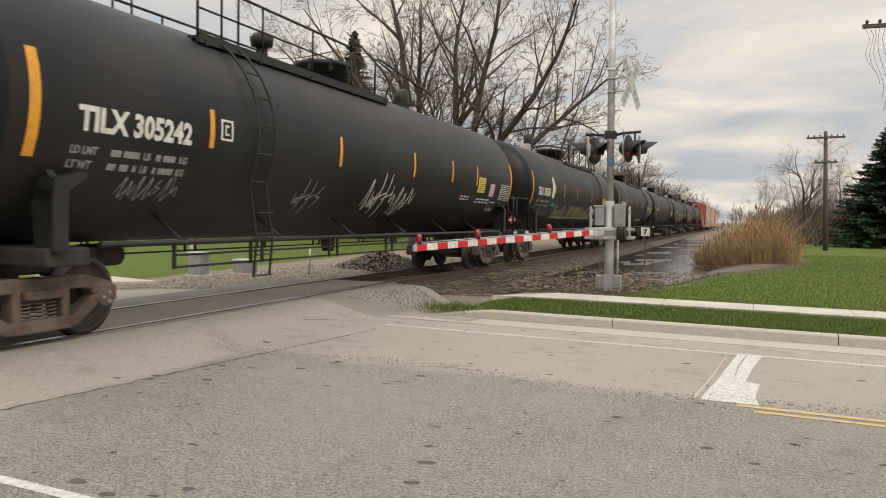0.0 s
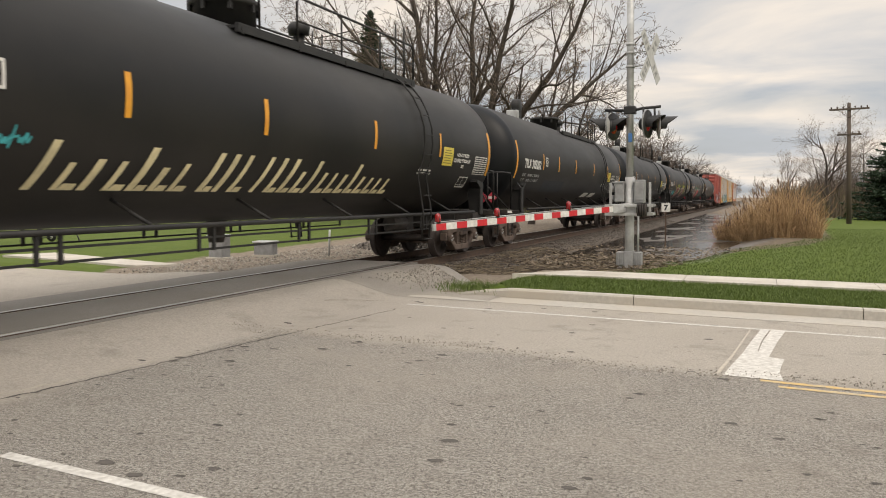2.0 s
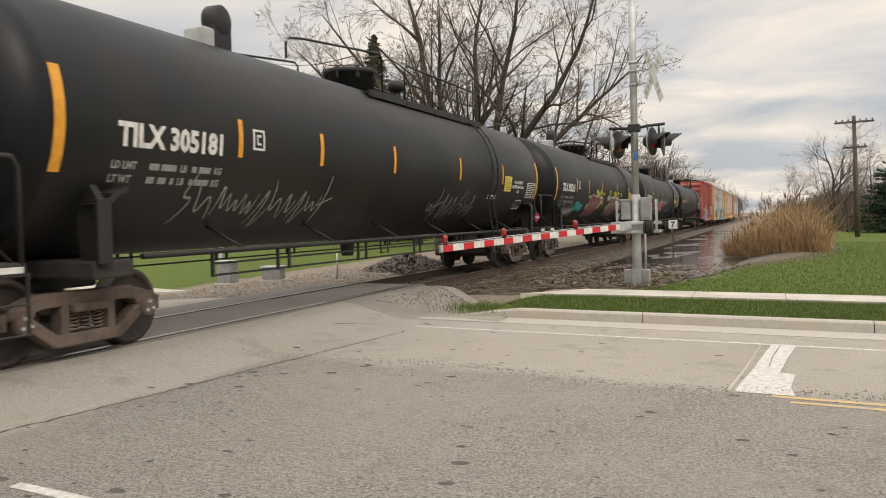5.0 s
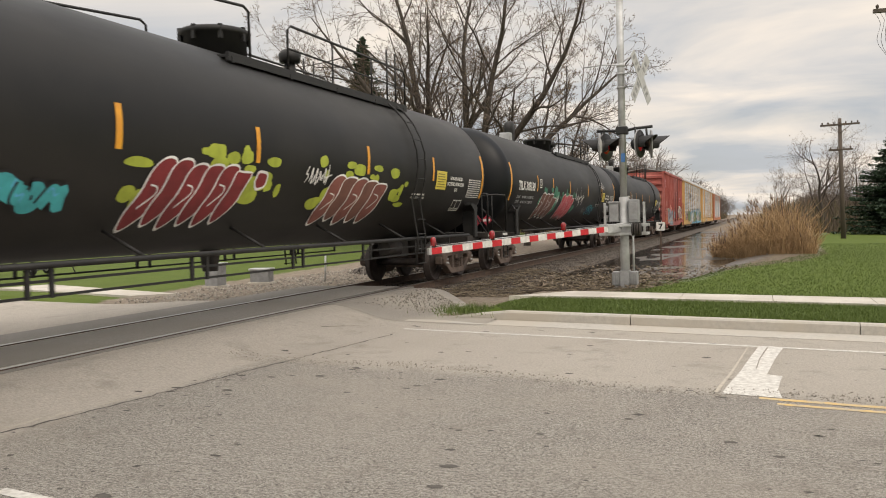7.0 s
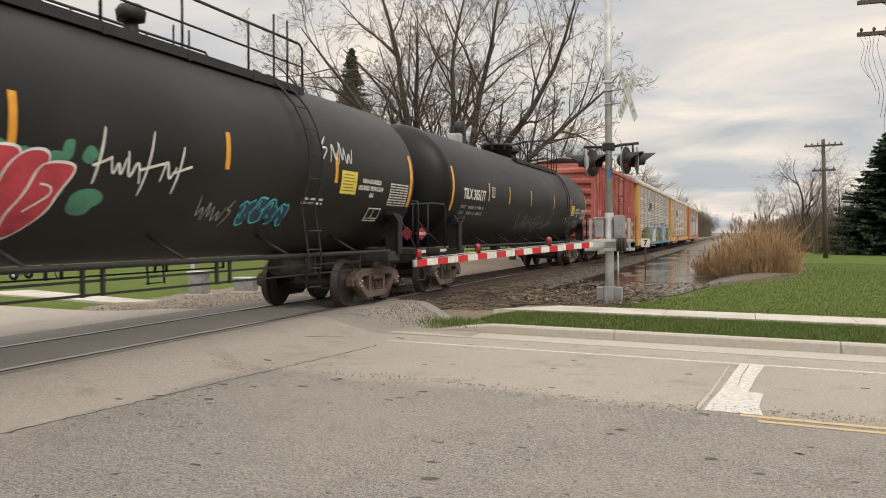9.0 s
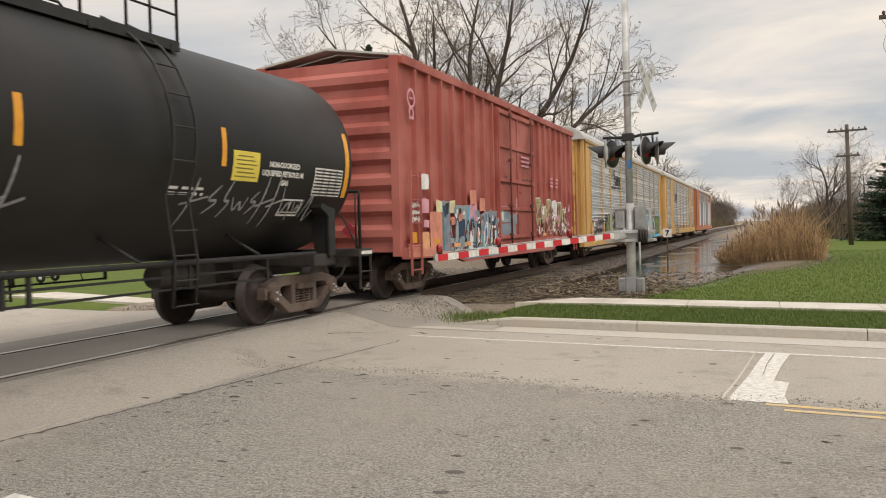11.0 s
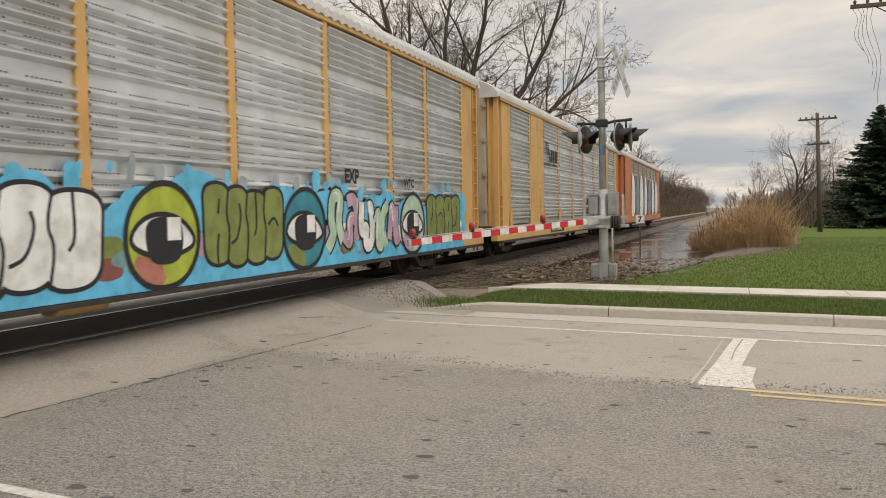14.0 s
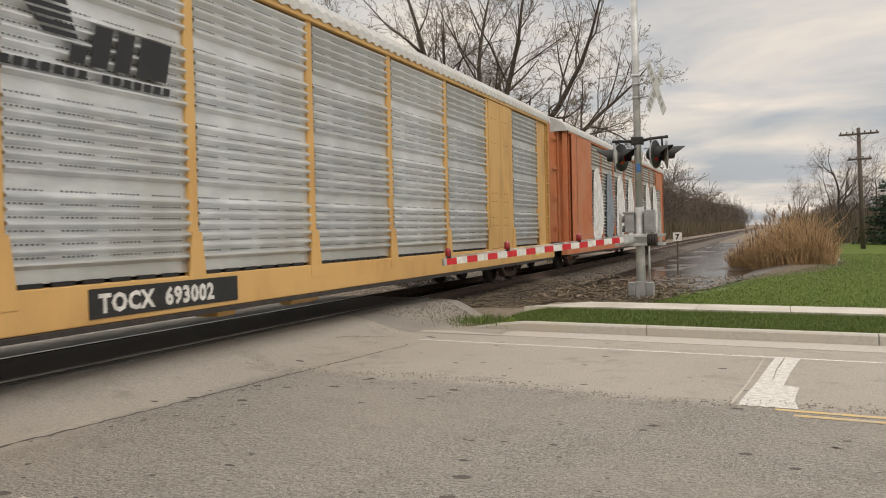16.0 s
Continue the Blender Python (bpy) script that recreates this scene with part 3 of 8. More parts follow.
def build_road():
    xs = np.concatenate([[-400, -150, -60, -30, -20], np.arange(-16, -4, 0.2), np.arange(-4, 12, 1.0), [20, 40, 120, 400]])
    cs = np.concatenate([[-4.0, -1], np.arange(0, 12.2, 1.0), [GUTTER]])
    ob, _, _ = grid_mesh("road", xs, cs, lambda x, c: road_height(x) + 0 * c, M["asphalt"])
    co = np.array([v.co[:] for v in ob.data.vertices])
    co[:, 1] += SKEW * co[:, 0]
    ob.data.vertices.foreach_set("co", co.ravel())
    tagged(ob, "worn grey asphalt road rising to the level crossing", "road", kind="structure")
    # gutter pan and kerb on the far side, bending away before the track
    kx = np.arange(-4.4, 40, 0.4)
    g = strip_mesh("gutter", np.concatenate([[-5.6], kx]), GUTTER - 0.01, KERB + 0.02, ROAD_Z + 0.006, M["kerb"], 0.1, zfun=lambda x: float(road_height(x)) + 0.008)
    tagged(g, "pale concrete gutter pan along the road", "gutter", kind="structure")
    edges = [-4.95, -1.85] + [-1.85 + 3.15 * i for i in range(1, 14)]
    kerb = thing("kerb", "pale weathered concrete kerb with joints", "kerb", kind="structure")
    for x0, x1 in zip(edges, edges[1:]):
        bm = bmesh_new()
        n = 6
        prof = []
        for i in range(n + 1):
            x = x0 + 0.006 + (x1 - x0 - 0.012) * i / n
            rise = float(smooth_step(-5.0, -4.0, np.array(x)))
            y0, top = KERB + SKEW * x, ROAD_Z + 0.02 + 0.135 * rise
            prof.append([bm.verts.new(p) for p in ((x, y0, ROAD_Z - 0.1), (x, y0 + 0.01, top - 0.025), (x, y0 + 0.035, top), (x, y0 + 0.2, top), (x, y0 + 0.21, ROAD_Z - 0.1))])
        for a, b in zip(prof, prof[1:]):
            for k in range(4):
                bm.faces.new((a[k], b[k], b[k + 1], a[k + 1]))
        bm.faces.new(list(reversed(prof[0])))
        bm.faces.new(prof[-1])
        bmesh.ops.recalc_face_normals(bm, faces=bm.faces)
        part("kerb_stone", bm, M["kerb"], kerb)
    walkway = thing("pavement", "pale concrete pavement slabs between two grass strips", "pavement", kind="structure")
    px = [-4.35, -2.9, -1.33, 0.24, 1.81] + [1.81 + 1.57 * i for i in range(1, 20)]
    for x0, x1 in zip(px, px[1:]):
        bm = bmesh_new()
        a, b = x0 + 0.006, x1 - 0.006
        cut = 0.55 if x0 < -4 else 0.0
        pts = [(a + cut, WALK0 + SKEW * a), (b, WALK0 + SKEW * b), (b, WALK1 + SKEW * b), (a + cut * 2.2, WALK1 + SKEW * a)]
        if x0 < -4:
            pts = [(-4.55, 14.45 + 1.1), (-4.2, 14.5 + 1.1), (b, WALK0 + SKEW * b), (b, WALK1 + SKEW * b), (-3.5, 16.75)]
        add_prism(bm, pts, -0.2, -0.055, "Z")
        part("slab", bm, M["concrete"], walkway)


def mark(name, pts, mat, label, z=0.004):
    """A flat painted marking on the road."""
    bm = bmesh_new()
    vs = [bm.verts.new((x, y, float(road_height(x)) + z)) for x, y in pts]
    bm.faces.new(vs)
    bmesh.ops.recalc_face_normals(bm, faces=bm.faces)
    for f in bm.faces:
        if f.normal.z < 0:
            f.normal_flip()
    return tagged(part(name, bm, mat), label, "road marking", kind="structure")


def build_marks():
    def line(name, c, w, x0, x1, mat, label):
        mark(name, [(x0, c + SKEW * x0), (x1, c + SKEW * x1), (x1, c + w + SKEW * x1), (x0, c + w + SKEW * x0)], mat, label)
    line("edge_line", EDGE - 0.05, 0.10, -5.2, 60, M["paint"], "worn white edge line on the road")
    line("edge_line", NEAR_EDGE - 0.05, 0.10, -4.6, -2.4, M["paint"], "worn white edge line on the road")
    line("centre_line", YELLOW - 0.05, 0.09, 0.0, 60, M["paint_yellow"], "faded double yellow centre line")
    line("centre_line", YELLOW - 0.24, 0.08, 0.15, 60, M["paint_yellow"], "faded double yellow centre line")
    # stop bar: a white bar across the lane that widens at its near end
    bar = [(-0.33, 8.19), (0.20, 8.12), (0.17, 8.50), (0.19, 8.78), (0.23, 9.21), (0.08, 9.29), (0.19, 10.4), (0.29, 11.20), (0.12, 11.22), (0.02, 10.3), (-0.02, 9.6), (-0.03, 9.6), (0.005, 10.3), (0.10, 11.22), (0.0, 11.23), (-0.09, 10.4), (-0.18, 9.44), (-0.26, 8.8)]
    mark("stop_bar", bar, M["paint"], "patched white stop bar painted across the lane", 0.005)
    old = [(-0.40, 8.25), (-0.37, 8.23), (-0.27, 9.2), (-0.11, 11.25), (-0.125, 11.25), (-0.285, 9.3)]
    mark("stop_bar_outline", old, M["sand"], "thin white outline of an older stop bar", 0.005)


def build_road_wear():
    """Dark spots, cracks and loose stones on the road."""
    rs = np.random.RandomState(17)
    V, F = [], []
    for i in range(760):
        x = rs.uniform(-6.0, 7.0)
        c = rs.uniform(2.2, 8.2) if i < 640 else rs.uniform(8.2, 12.0)
        y = c + SKEW * x
        r = 0.007 + 0.05 * rs.uniform(0, 1) ** 3.2
        n = 9
        k = len(V)
        for j in range(n):
            a = 6.2832 * j / n
            q = r * rs.uniform(0.65, 1.2)
            xx = x + q * 1.25 * math.cos(a)
            V.append((xx, y + q * 0.8 * math.sin(a), float(road_height(xx)) + 0.0035))
        F.append(tuple(range(k, k + n)))
    tagged(mesh_part("road_spots", V, F, M["crack"]), "small dark tar spots scattered over the asphalt", "road wear", kind="stuff")

    def crack(pts, w, mat, label, seed):
        rr = np.random.RandomState(seed)
        dense = []
        for (xa, ya), (xb, yb) in zip(pts, pts[1:]):
            n = max(2, int(math.hypot(xb - xa, yb - ya) / 0.09))
            for i in range(n):
                t = i / n
                dense.append((xa + (xb - xa) * t + rr.normal(0, 0.014), ya + (yb - ya) * t + rr.normal(0, 0.014)))
        V, F = [], []
        for x, y in dense:
            ww = w * rr.uniform(0.25, 1.0)
            for s in (-1, 1):
                V.append((x + s * ww, y, float(road_height(x + s * ww)) + 0.004))
        for i in range(len(dense) - 1):
            F.append((2 * i, 2 * i + 1, 2 * i + 3, 2 * i + 2))
        tagged(mesh_part("road_crack", V, F, mat), label, "road crack", kind="structure")
    crack([(-5.85, 3.6), (-5.85, 5.04), (-5.6, 7.29), (-5.22, 10.45), (-5.12, 11.4)], 0.018, M["crack"], "open seam across the road before the rails", 1)
    crack([(-5.95, 3.6), (-5.95, 5.04), (-5.72, 7.29), (-5.34, 10.3)], 0.016, M["sand"], "dusty pale edge of the seam", 2)
    crack([(-6.3, 11.2), (-6.0, 11.9), (-5.6, 12.3)], 0.012, M["crack"], "hairline crack in the asphalt", 3)

    def stones(name, x, y, z, lo, hi, label):
        n = len(x)
        base = np.array([(1, 0, 0), (-1, 0, 0), (0, 1, 0), (0, -1, 0), (0, 0, 1), (0, 0, -1)], float)
        tri = np.array([(0, 2, 4), (2, 1, 4), (1, 3, 4), (3, 0, 4), (2, 0, 5), (1, 2, 5), (3, 1, 5), (0, 3, 5)])
        v = base[None] * rs.uniform(lo, hi, (n, 1, 1)) * rs.uniform(0.6, 1.3, (n, 6, 1)) + np.stack([x, y, z + lo * 0.5], -1)[:, None]
        f = (tri[None] + 6 * np.arange(n)[:, None, None]).reshape(-1, 3)
        m = island_material(name + "_stone", [(0.13, 0.115, 0.098), (0.29, 0.265, 0.225), (0.42, 0.385, 0.335), (0.20, 0.168, 0.135)])
        tagged(mesh_part(name, v.reshape(-1, 3), f, m), label, "gravel", kind="stuff")
    n = 1500
    x = rs.uniform(-6.3, 2.0, n)
    y = 8.25 + SKEW * x + 0.15 * np.sin(x * 1.3) + rs.normal(0, 0.12, n)
    stones("loose_grit", x, y, road_height(x), 0.004, 0.013, "loose grit along the lane joint")
    n = 900
    x = rs.uniform(-6.9, -5.4, n)
    y = 13.4 + rs.uniform(0, 1, n) ** 0.7 * (3.2 - 1.35 * (x + 6.6))
    z = -0.03 - 0.19 * smooth_step(-6.9, -4.9, x)
    stones("apron_gravel", x, y, z, 0.006, 0.02, "loose gravel on the apron")
    n = 5200
    x = rs.uniform(-13.5, -9.9, n)
    y = rs.uniform(13.5, 32, n)
    stones("verge_gravel", x, y, ground_height(x, y), 0.012, 0.04, "crushed stone verge behind the track")


def rail_profile(x, lo, hi):
    half = [(0.036, 0.0), (0.036, -0.032), (0.010, -0.045), (0.009, -0.145), (0.07, -0.16), (0.07, -0.172)]
    return [(x + u, z) for u, z in half] + [(x - u, z) for u, z in reversed(half)]


def build_track():
    tr = thing("track", "single railway track with rusty rails on weathered sleepers", "railway track", kind="structure")
    y0, y1 = -60.0, 420.0
    for x in RAIL:
        bm = bmesh_new()
        add_prism(bm, rail_profile(x, 0, 0), y0, y1, "Y")
        bmesh.ops.recalc_face_normals(bm, faces=bm.faces)
        part("rail", bm, M["rail_side"], tr)
        bm = bmesh_new()
        add_box(bm, x - 0.032, x + 0.032, y0, y1, 0.0, 0.004)
        part("rail_top", bm, M["tread"], tr, "bright worn rail head")
    bm = bmesh_new()
    add_box(bm, -1.3, 1.3, -0.11, 0.11, -0.17, 0, bevel=0.012)
    first = part("sleeper", bm, M["tie"], tr, m=pose(TC, 17.3, -0.172))
    rs = random.Random(4)
    for i in range(1, 300):
        y = 17.3 + 0.53 * i
        shared("sleeper", first, tr, pose(TC + rs.uniform(-0.05, 0.05), y + rs.uniform(-0.03, 0.03), -0.172 + rs.uniform(-0.012, 0.006), 0, rs.uniform(-0.4, 0.4), rs.uniform(-1.2, 1.2)))


def ballast_height(x, y):
    d = np.abs(x - TC)
    return -0.19 - 0.30 * smooth_step(1.5, 2.7, d) + 0.02 * wave(x, y, 5.0, 8)


def build_ballast():
    ys = np.concatenate([np.arange(16.6, 60, 0.22), np.arange(60, 140, 1.0), [160, 200, 260, 340, 420]])
    ob, _, _ = grid_mesh("ballast_bed", np.arange(TC - 3.0, TC + 3.01, 0.15), ys, ballast_height, M["ballast"])
    tagged(ob, "grey-brown crushed stone ballast under the track", "ballast", kind="structure")
    # loose stones on the near side
    rs = np.random.RandomState(7)
    n = 34000
    x = TC + rs.uniform(-3.0, 3.1, n)
    y = 16.7 + 46 * rs.uniform(0, 1, n) ** 1.7
    keep = ~((np.abs(x - RAIL[0]) < 0.09) | (np.abs(x - RAIL[1]) < 0.09))
    x, y = x[keep], y[keep]
    z = ballast_height(x, y)
    r = rs.uniform(0.013, 0.034, len(x))
    base = np.array([(1, 0, 0), (-1, 0, 0), (0, 1, 0), (0, -1, 0), (0, 0, 1), (0, 0, -1)], float)
    tri = np.array([(0, 2, 4), (2, 1, 4), (1, 3, 4), (3, 0, 4), (2, 0, 5), (1, 2, 5), (3, 1, 5), (0, 3, 5)])
    v = base[None] * r[:, None, None] * rs.uniform(0.6, 1.3, (len(x), 6, 1))
    ang = rs.uniform(0, 6.28, len(x))
    ca, sa = np.cos(ang)[:, None], np.sin(ang)[:, None]
    v = np.stack([v[..., 0] * ca - v[..., 1] * sa, v[..., 0] * sa + v[..., 1] * ca, v[..., 2] * 0.75], -1)
    v = v + np.stack([x, y, z + r * 0.4], -1)[:, None]
    f = (tri[None] + 6 * np.arange(len(x))[:, None, None]).reshape(-1, 3)
    m = island_material("loose_ballast", [(0.045, 0.037, 0.031), (0.10, 0.085, 0.072), (0.19, 0.165, 0.142), (0.085, 0.063, 0.047)])
    tagged(mesh_part("ballast_stones", v.reshape(-1, 3), f, m), "loose crushed ballast stones along the rails", "ballast", kind="stuff")


def island_material(name, cols, rough=0.9):
    m = bpy.data.materials.new(name)
    m.use_nodes = True
    nt = m.node_tree
    g = nt.nodes.new("ShaderNodeNewGeometry")
    r = nt.nodes.new("ShaderNodeValToRGB")
    el = r.color_ramp.elements
    while len(el) < len(cols):
        el.new(0.5)
    for i, c in enumerate(cols):
        el[i].position = i / (len(cols) - 1)
        el[i].color = rgb(c)
    nt.links.new(g.outputs["Random Per Island"], r.inputs[0])
    b = nt.nodes["Principled BSDF"]
    nt.links.new(r.outputs[0], b.inputs["Base Color"])
    b.inputs["Roughness"].default_value = rough
    return m


def build_crossing():
    # dark asphalt between and beside the rails, with flangeways left open
    def slab(name, outline, label, z=0.0, mat=None):
        bm = bmesh_new()
        add_prism(bm, outline, -0.17, z, "Z")
        return tagged(part(name, bm, mat or M["asphalt_dark"]), label, "crossing", kind="structure")
    slab("crossing_panel", [(-8.70, -30), (-7.47, -30), (-7.47, 16.9), (-8.70, 17.0)], "dark asphalt crossing surface between the rails", -0.008)
    slab("crossing_panel", [(-9.75, -30), (-8.86, -30), (-8.86, 17.0), (-9.75, 16.8)], "dark asphalt strip outside the rails", -0.008)
    slab("crossing_panel", [(-7.26, -30), (-7.12, -30), (-7.12, 16.9), (-7.26, 16.9)], "dark asphalt strip outside the rails", -0.008)
    # worn apron that runs from the road to the sleepers
    bm = bmesh_new()
    vs = []
    for x in np.linspace(-7.11, -4.1, 20):
        far = 16.9 - 3.6 * float(np.clip((x + 6.5) / 2.4, 0, 1) ** 1.15)
        near = GUTTER + SKEW * x - 0.05
        z0 = float(road_height(x)) + 0.004
        z1 = -0.012 - 0.19 * float(smooth_step(-6.9, -4.9, np.array(x)))
        row = [(x, near + (far - near) * k, z0 + (z1 - z0) * k ** 1.4 - 0.03 * k ** 6) for k in (0.0, 0.15, 0.3, 0.5, 0.75, 1.0)]
        row.append((x, far + 0.08, row[-1][2] - 0.15))
        vs.append([bm.verts.new(p) for p in row])
    for a, b in zip(vs, vs[1:]):
        for k in range(6):
            bm.faces.new((a[k], b[k], b[k + 1], a[k + 1])).smooth = True
    tagged(part("road_apron", bm, M["apron"]), "worn asphalt apron with loose gravel beside the crossing", "road", kind="structure")


build_ground()
build_road()
build_marks()
build_crossing()
build_road_wear()
build_ballast()
build_track()


# ---- the train ----
def travelled(t):
    """Metres that the train has run at t seconds."""
    return 12.3878 * t + 0.0098 * t * t - 0.0011378 * t ** 3


WHEEL_R = 0.457
MOVING = []      # (car, distance of its middle along the track at 0 s)
WHEELSETS = []   # (wheelset, its place in the truck)
TANK_R, TANK_Z, TANK_HALF = 1.53, 2.58, 9.1


def build_wheelset(parent, y):
    bm = bmesh_new()
    for s in (1, -1):
        prof = [(0.70, 0.0), (0.70, 0.16), (0.715, 0.17), (0.705, 0.36), (0.69, 0.40), (0.69, 0.482), (0.715, 0.485), (0.725, 0.462), (0.83, 0.452), (0.83, 0.40), (0.80, 0.385), (0.765, 0.33), (0.77, 0.20), (0.82, 0.15), (0.84, 0.12), (0.84, 0.085), (1.0, 0.075), (1.0, 0.0)]
        add_lathe(bm, [(s * a, r) for a, r in prof], "X", 28, 0)
        add_cyl(bm, (s * 0.98, 0, 0), (s * 1.13, 0, 0), 0.105, n=16, mat=1)
        for k in range(3):
            a = 2 * math.pi * k / 3
            p = Vector((s * 1.125, 0.06 * math.cos(a), 0.06 * math.sin(a)))
            add_cyl(bm, p, p + Vector((s * 0.03, 0, 0)), 0.02, n=6, mat=2)
    add_cyl(bm, (-0.72, 0, 0), (0.72, 0, 0), 0.085, n=12)
    bmesh.ops.recalc_face_normals(bm, faces=bm.faces)
    ob = part("wheelset", bm, [M["wheel"], M["truck"], M["alu"]], parent, m=pose(0, y, WHEEL_R))
    return ob


def build_truck(car, y):
    """A three-piece freight truck: two cast side frames, bolster, springs, two wheelsets."""
    bm = bmesh_new()
    for s in (1, -1):
        # the frame as a ring of cast members round its openings
        def bar(pts, w, thick=0.09, xc=0.99):
            for (ya, za), (yb, zb) in zip(pts, pts[1:]):
                d = Vector((0, yb - ya, zb - za))
                L = d.length
                ang = math.atan2(d.z, d.y)
                mm = Matrix.Translation((s * xc, (ya + yb) / 2, (za + zb) / 2)) @ Matrix.Rotation(ang, 4, "X")
                add_box(bm, -thick, thick, -L / 2 - 0.03, L / 2 + 0.03, -w, w, bevel=0.02, m=mm)
        bar([(-1.0, 0.56), (-0.62, 0.655), (0.62, 0.655), (1.0, 0.56)], 0.075)
        bar([(-0.88, 0.50), (-0.45, 0.215), (0.45, 0.215), (0.88, 0.50)], 0.07)
        bar([(-0.33, 0.24), (-0.33, 0.62)], 0.055)
        bar([(0.33, 0.24), (0.33, 0.62)], 0.055)
        for e in (-1, 1):
            add_box(bm, s * 0.99 - 0.1, s * 0.99 + 0.1, e * 0.89 - 0.17, e * 0.89 + 0.17, 0.50, 0.62, bevel=0.03)
            add_box(bm, s * 0.99 - 0.08, s * 0.99 + 0.08, e * 1.09 - 0.04, e * 1.09 + 0.04, 0.40, 0.58, bevel=0.02)
        add_box(bm, s * 0.99 - 0.13, s * 0.99 + 0.13, -0.25, 0.25, 0.50, 0.60, bevel=0.02)
    add_box(bm, -1.0, 1.0, -0.2, 0.2, 0.44, 0.70, bevel=0.03)
    for e in (-1, 1):
        add_box(bm, -0.68, 0.68, e * 0.36 - 0.04, e * 0.36 + 0.04, 0.30, 0.40)
    truck = part("truck", bm, M["truck"], car, "rust-brown cast steel truck", m=pose(0, y, 0))
    for s in (1, -1):
        for yy in (-0.17, 0.0, 0.17):
            bm = bmesh_new()
            pts = [(s * 1.0 + 0.062 * math.cos(k * 0.9), yy + 0.062 * math.sin(k * 0.9), 0.275 + 0.225 * k / 38) for k in range(39)]
            add_tube(bm, pts, 0.013, 5)
            part("spring", bm, M["truck"], truck)
    for e in (-0.889, 0.889):
        build_wheelset(truck, e)
    return truck


def add_coupler(bm, y, s):
    add_box(bm, -0.1, 0.1, min(y, y + s * 0.75), max(y, y + s * 0.75), 0.74, 0.92, bevel=0.03)
    add_box(bm, -0.17, 0.15, min(y + s * 0.68, y + s * 0.93), max(y + s * 0.68, y + s * 0.93), 0.70, 0.97, bevel=0.05)
    add_tube(bm, [(0.3, y, 0.8), (0.32, y + s * 0.3, 0.55), (0.28, y + s * 0.7, 0.42), (0.2, y + s * 0.98, 0.5)], 0.028, 6)


def on_tank(pts, lift=0.006):
    """Points (along, height) laid on the near side of the tank."""
    out = []
    for u, z in pts:
        k = max(-0.999, min(0.999, (z - TANK_Z) / TANK_R))
        out.append(((TANK_R + lift) * math.sqrt(1 - k * k), u, TANK_Z + (TANK_R + lift) * k))
    return out


def curved_patch(bm, u0, u1, z0, z1, lift=0.006, n=6, mat=0, shear=0.0):
    """A rectangle on the tank's flank; z is measured as an angle so that it lies on the shell."""
    a0, a1 = math.asin((z0 - TANK_Z) / TANK_R), math.asin((z1 - TANK_Z) / TANK_R)
    rows = []
    for i in range(n + 1):
        a = a0 + (a1 - a0) * i / n
        sh = shear * i / n
        rows.append([bm.verts.new(((TANK_R + lift) * math.cos(a), u + sh, TANK_Z + (TANK_R + lift) * math.sin(a))) for u in (u0, u1)])
    for a, b in zip(rows, rows[1:]):
        bm.faces.new((a[0], a[1], b[1], b[0])).material_index = mat


def lettering(text, size, spread=1.0):
    """The outline of words in the built-in font as points and faces in a plane."""
    cu = bpy.data.curves.new("words", "FONT")
    cu.body, cu.size, cu.resolution_u = text, size, 2
    cu.offset = size * 0.042
    cu.space_character = spread
    ob = bpy.data.objects.new("words", cu)
    scene.collection.objects.link(ob)
    bpy.context.view_layer.update()
    me = bpy.data.meshes.new_from_object(ob.evaluated_get(bpy.context.evaluated_depsgraph_get()))
    pts = [v.co[:2] for v in me.vertices]
    faces = [tuple(p.vertices) for p in me.polygons]
    bpy.data.objects.remove(ob)
    bpy.data.curves.remove(cu)
    bpy.data.meshes.remove(me)
    return pts, faces


def tank_text(car, text, u, z, size, mat, label, spread=1.0):
    pts, faces = lettering(text, size, spread)
    ob = mesh_part("lettering", on_tank([(u + a, z + b) for a, b in pts], 0.007), faces, mat, car, label)
    return ob


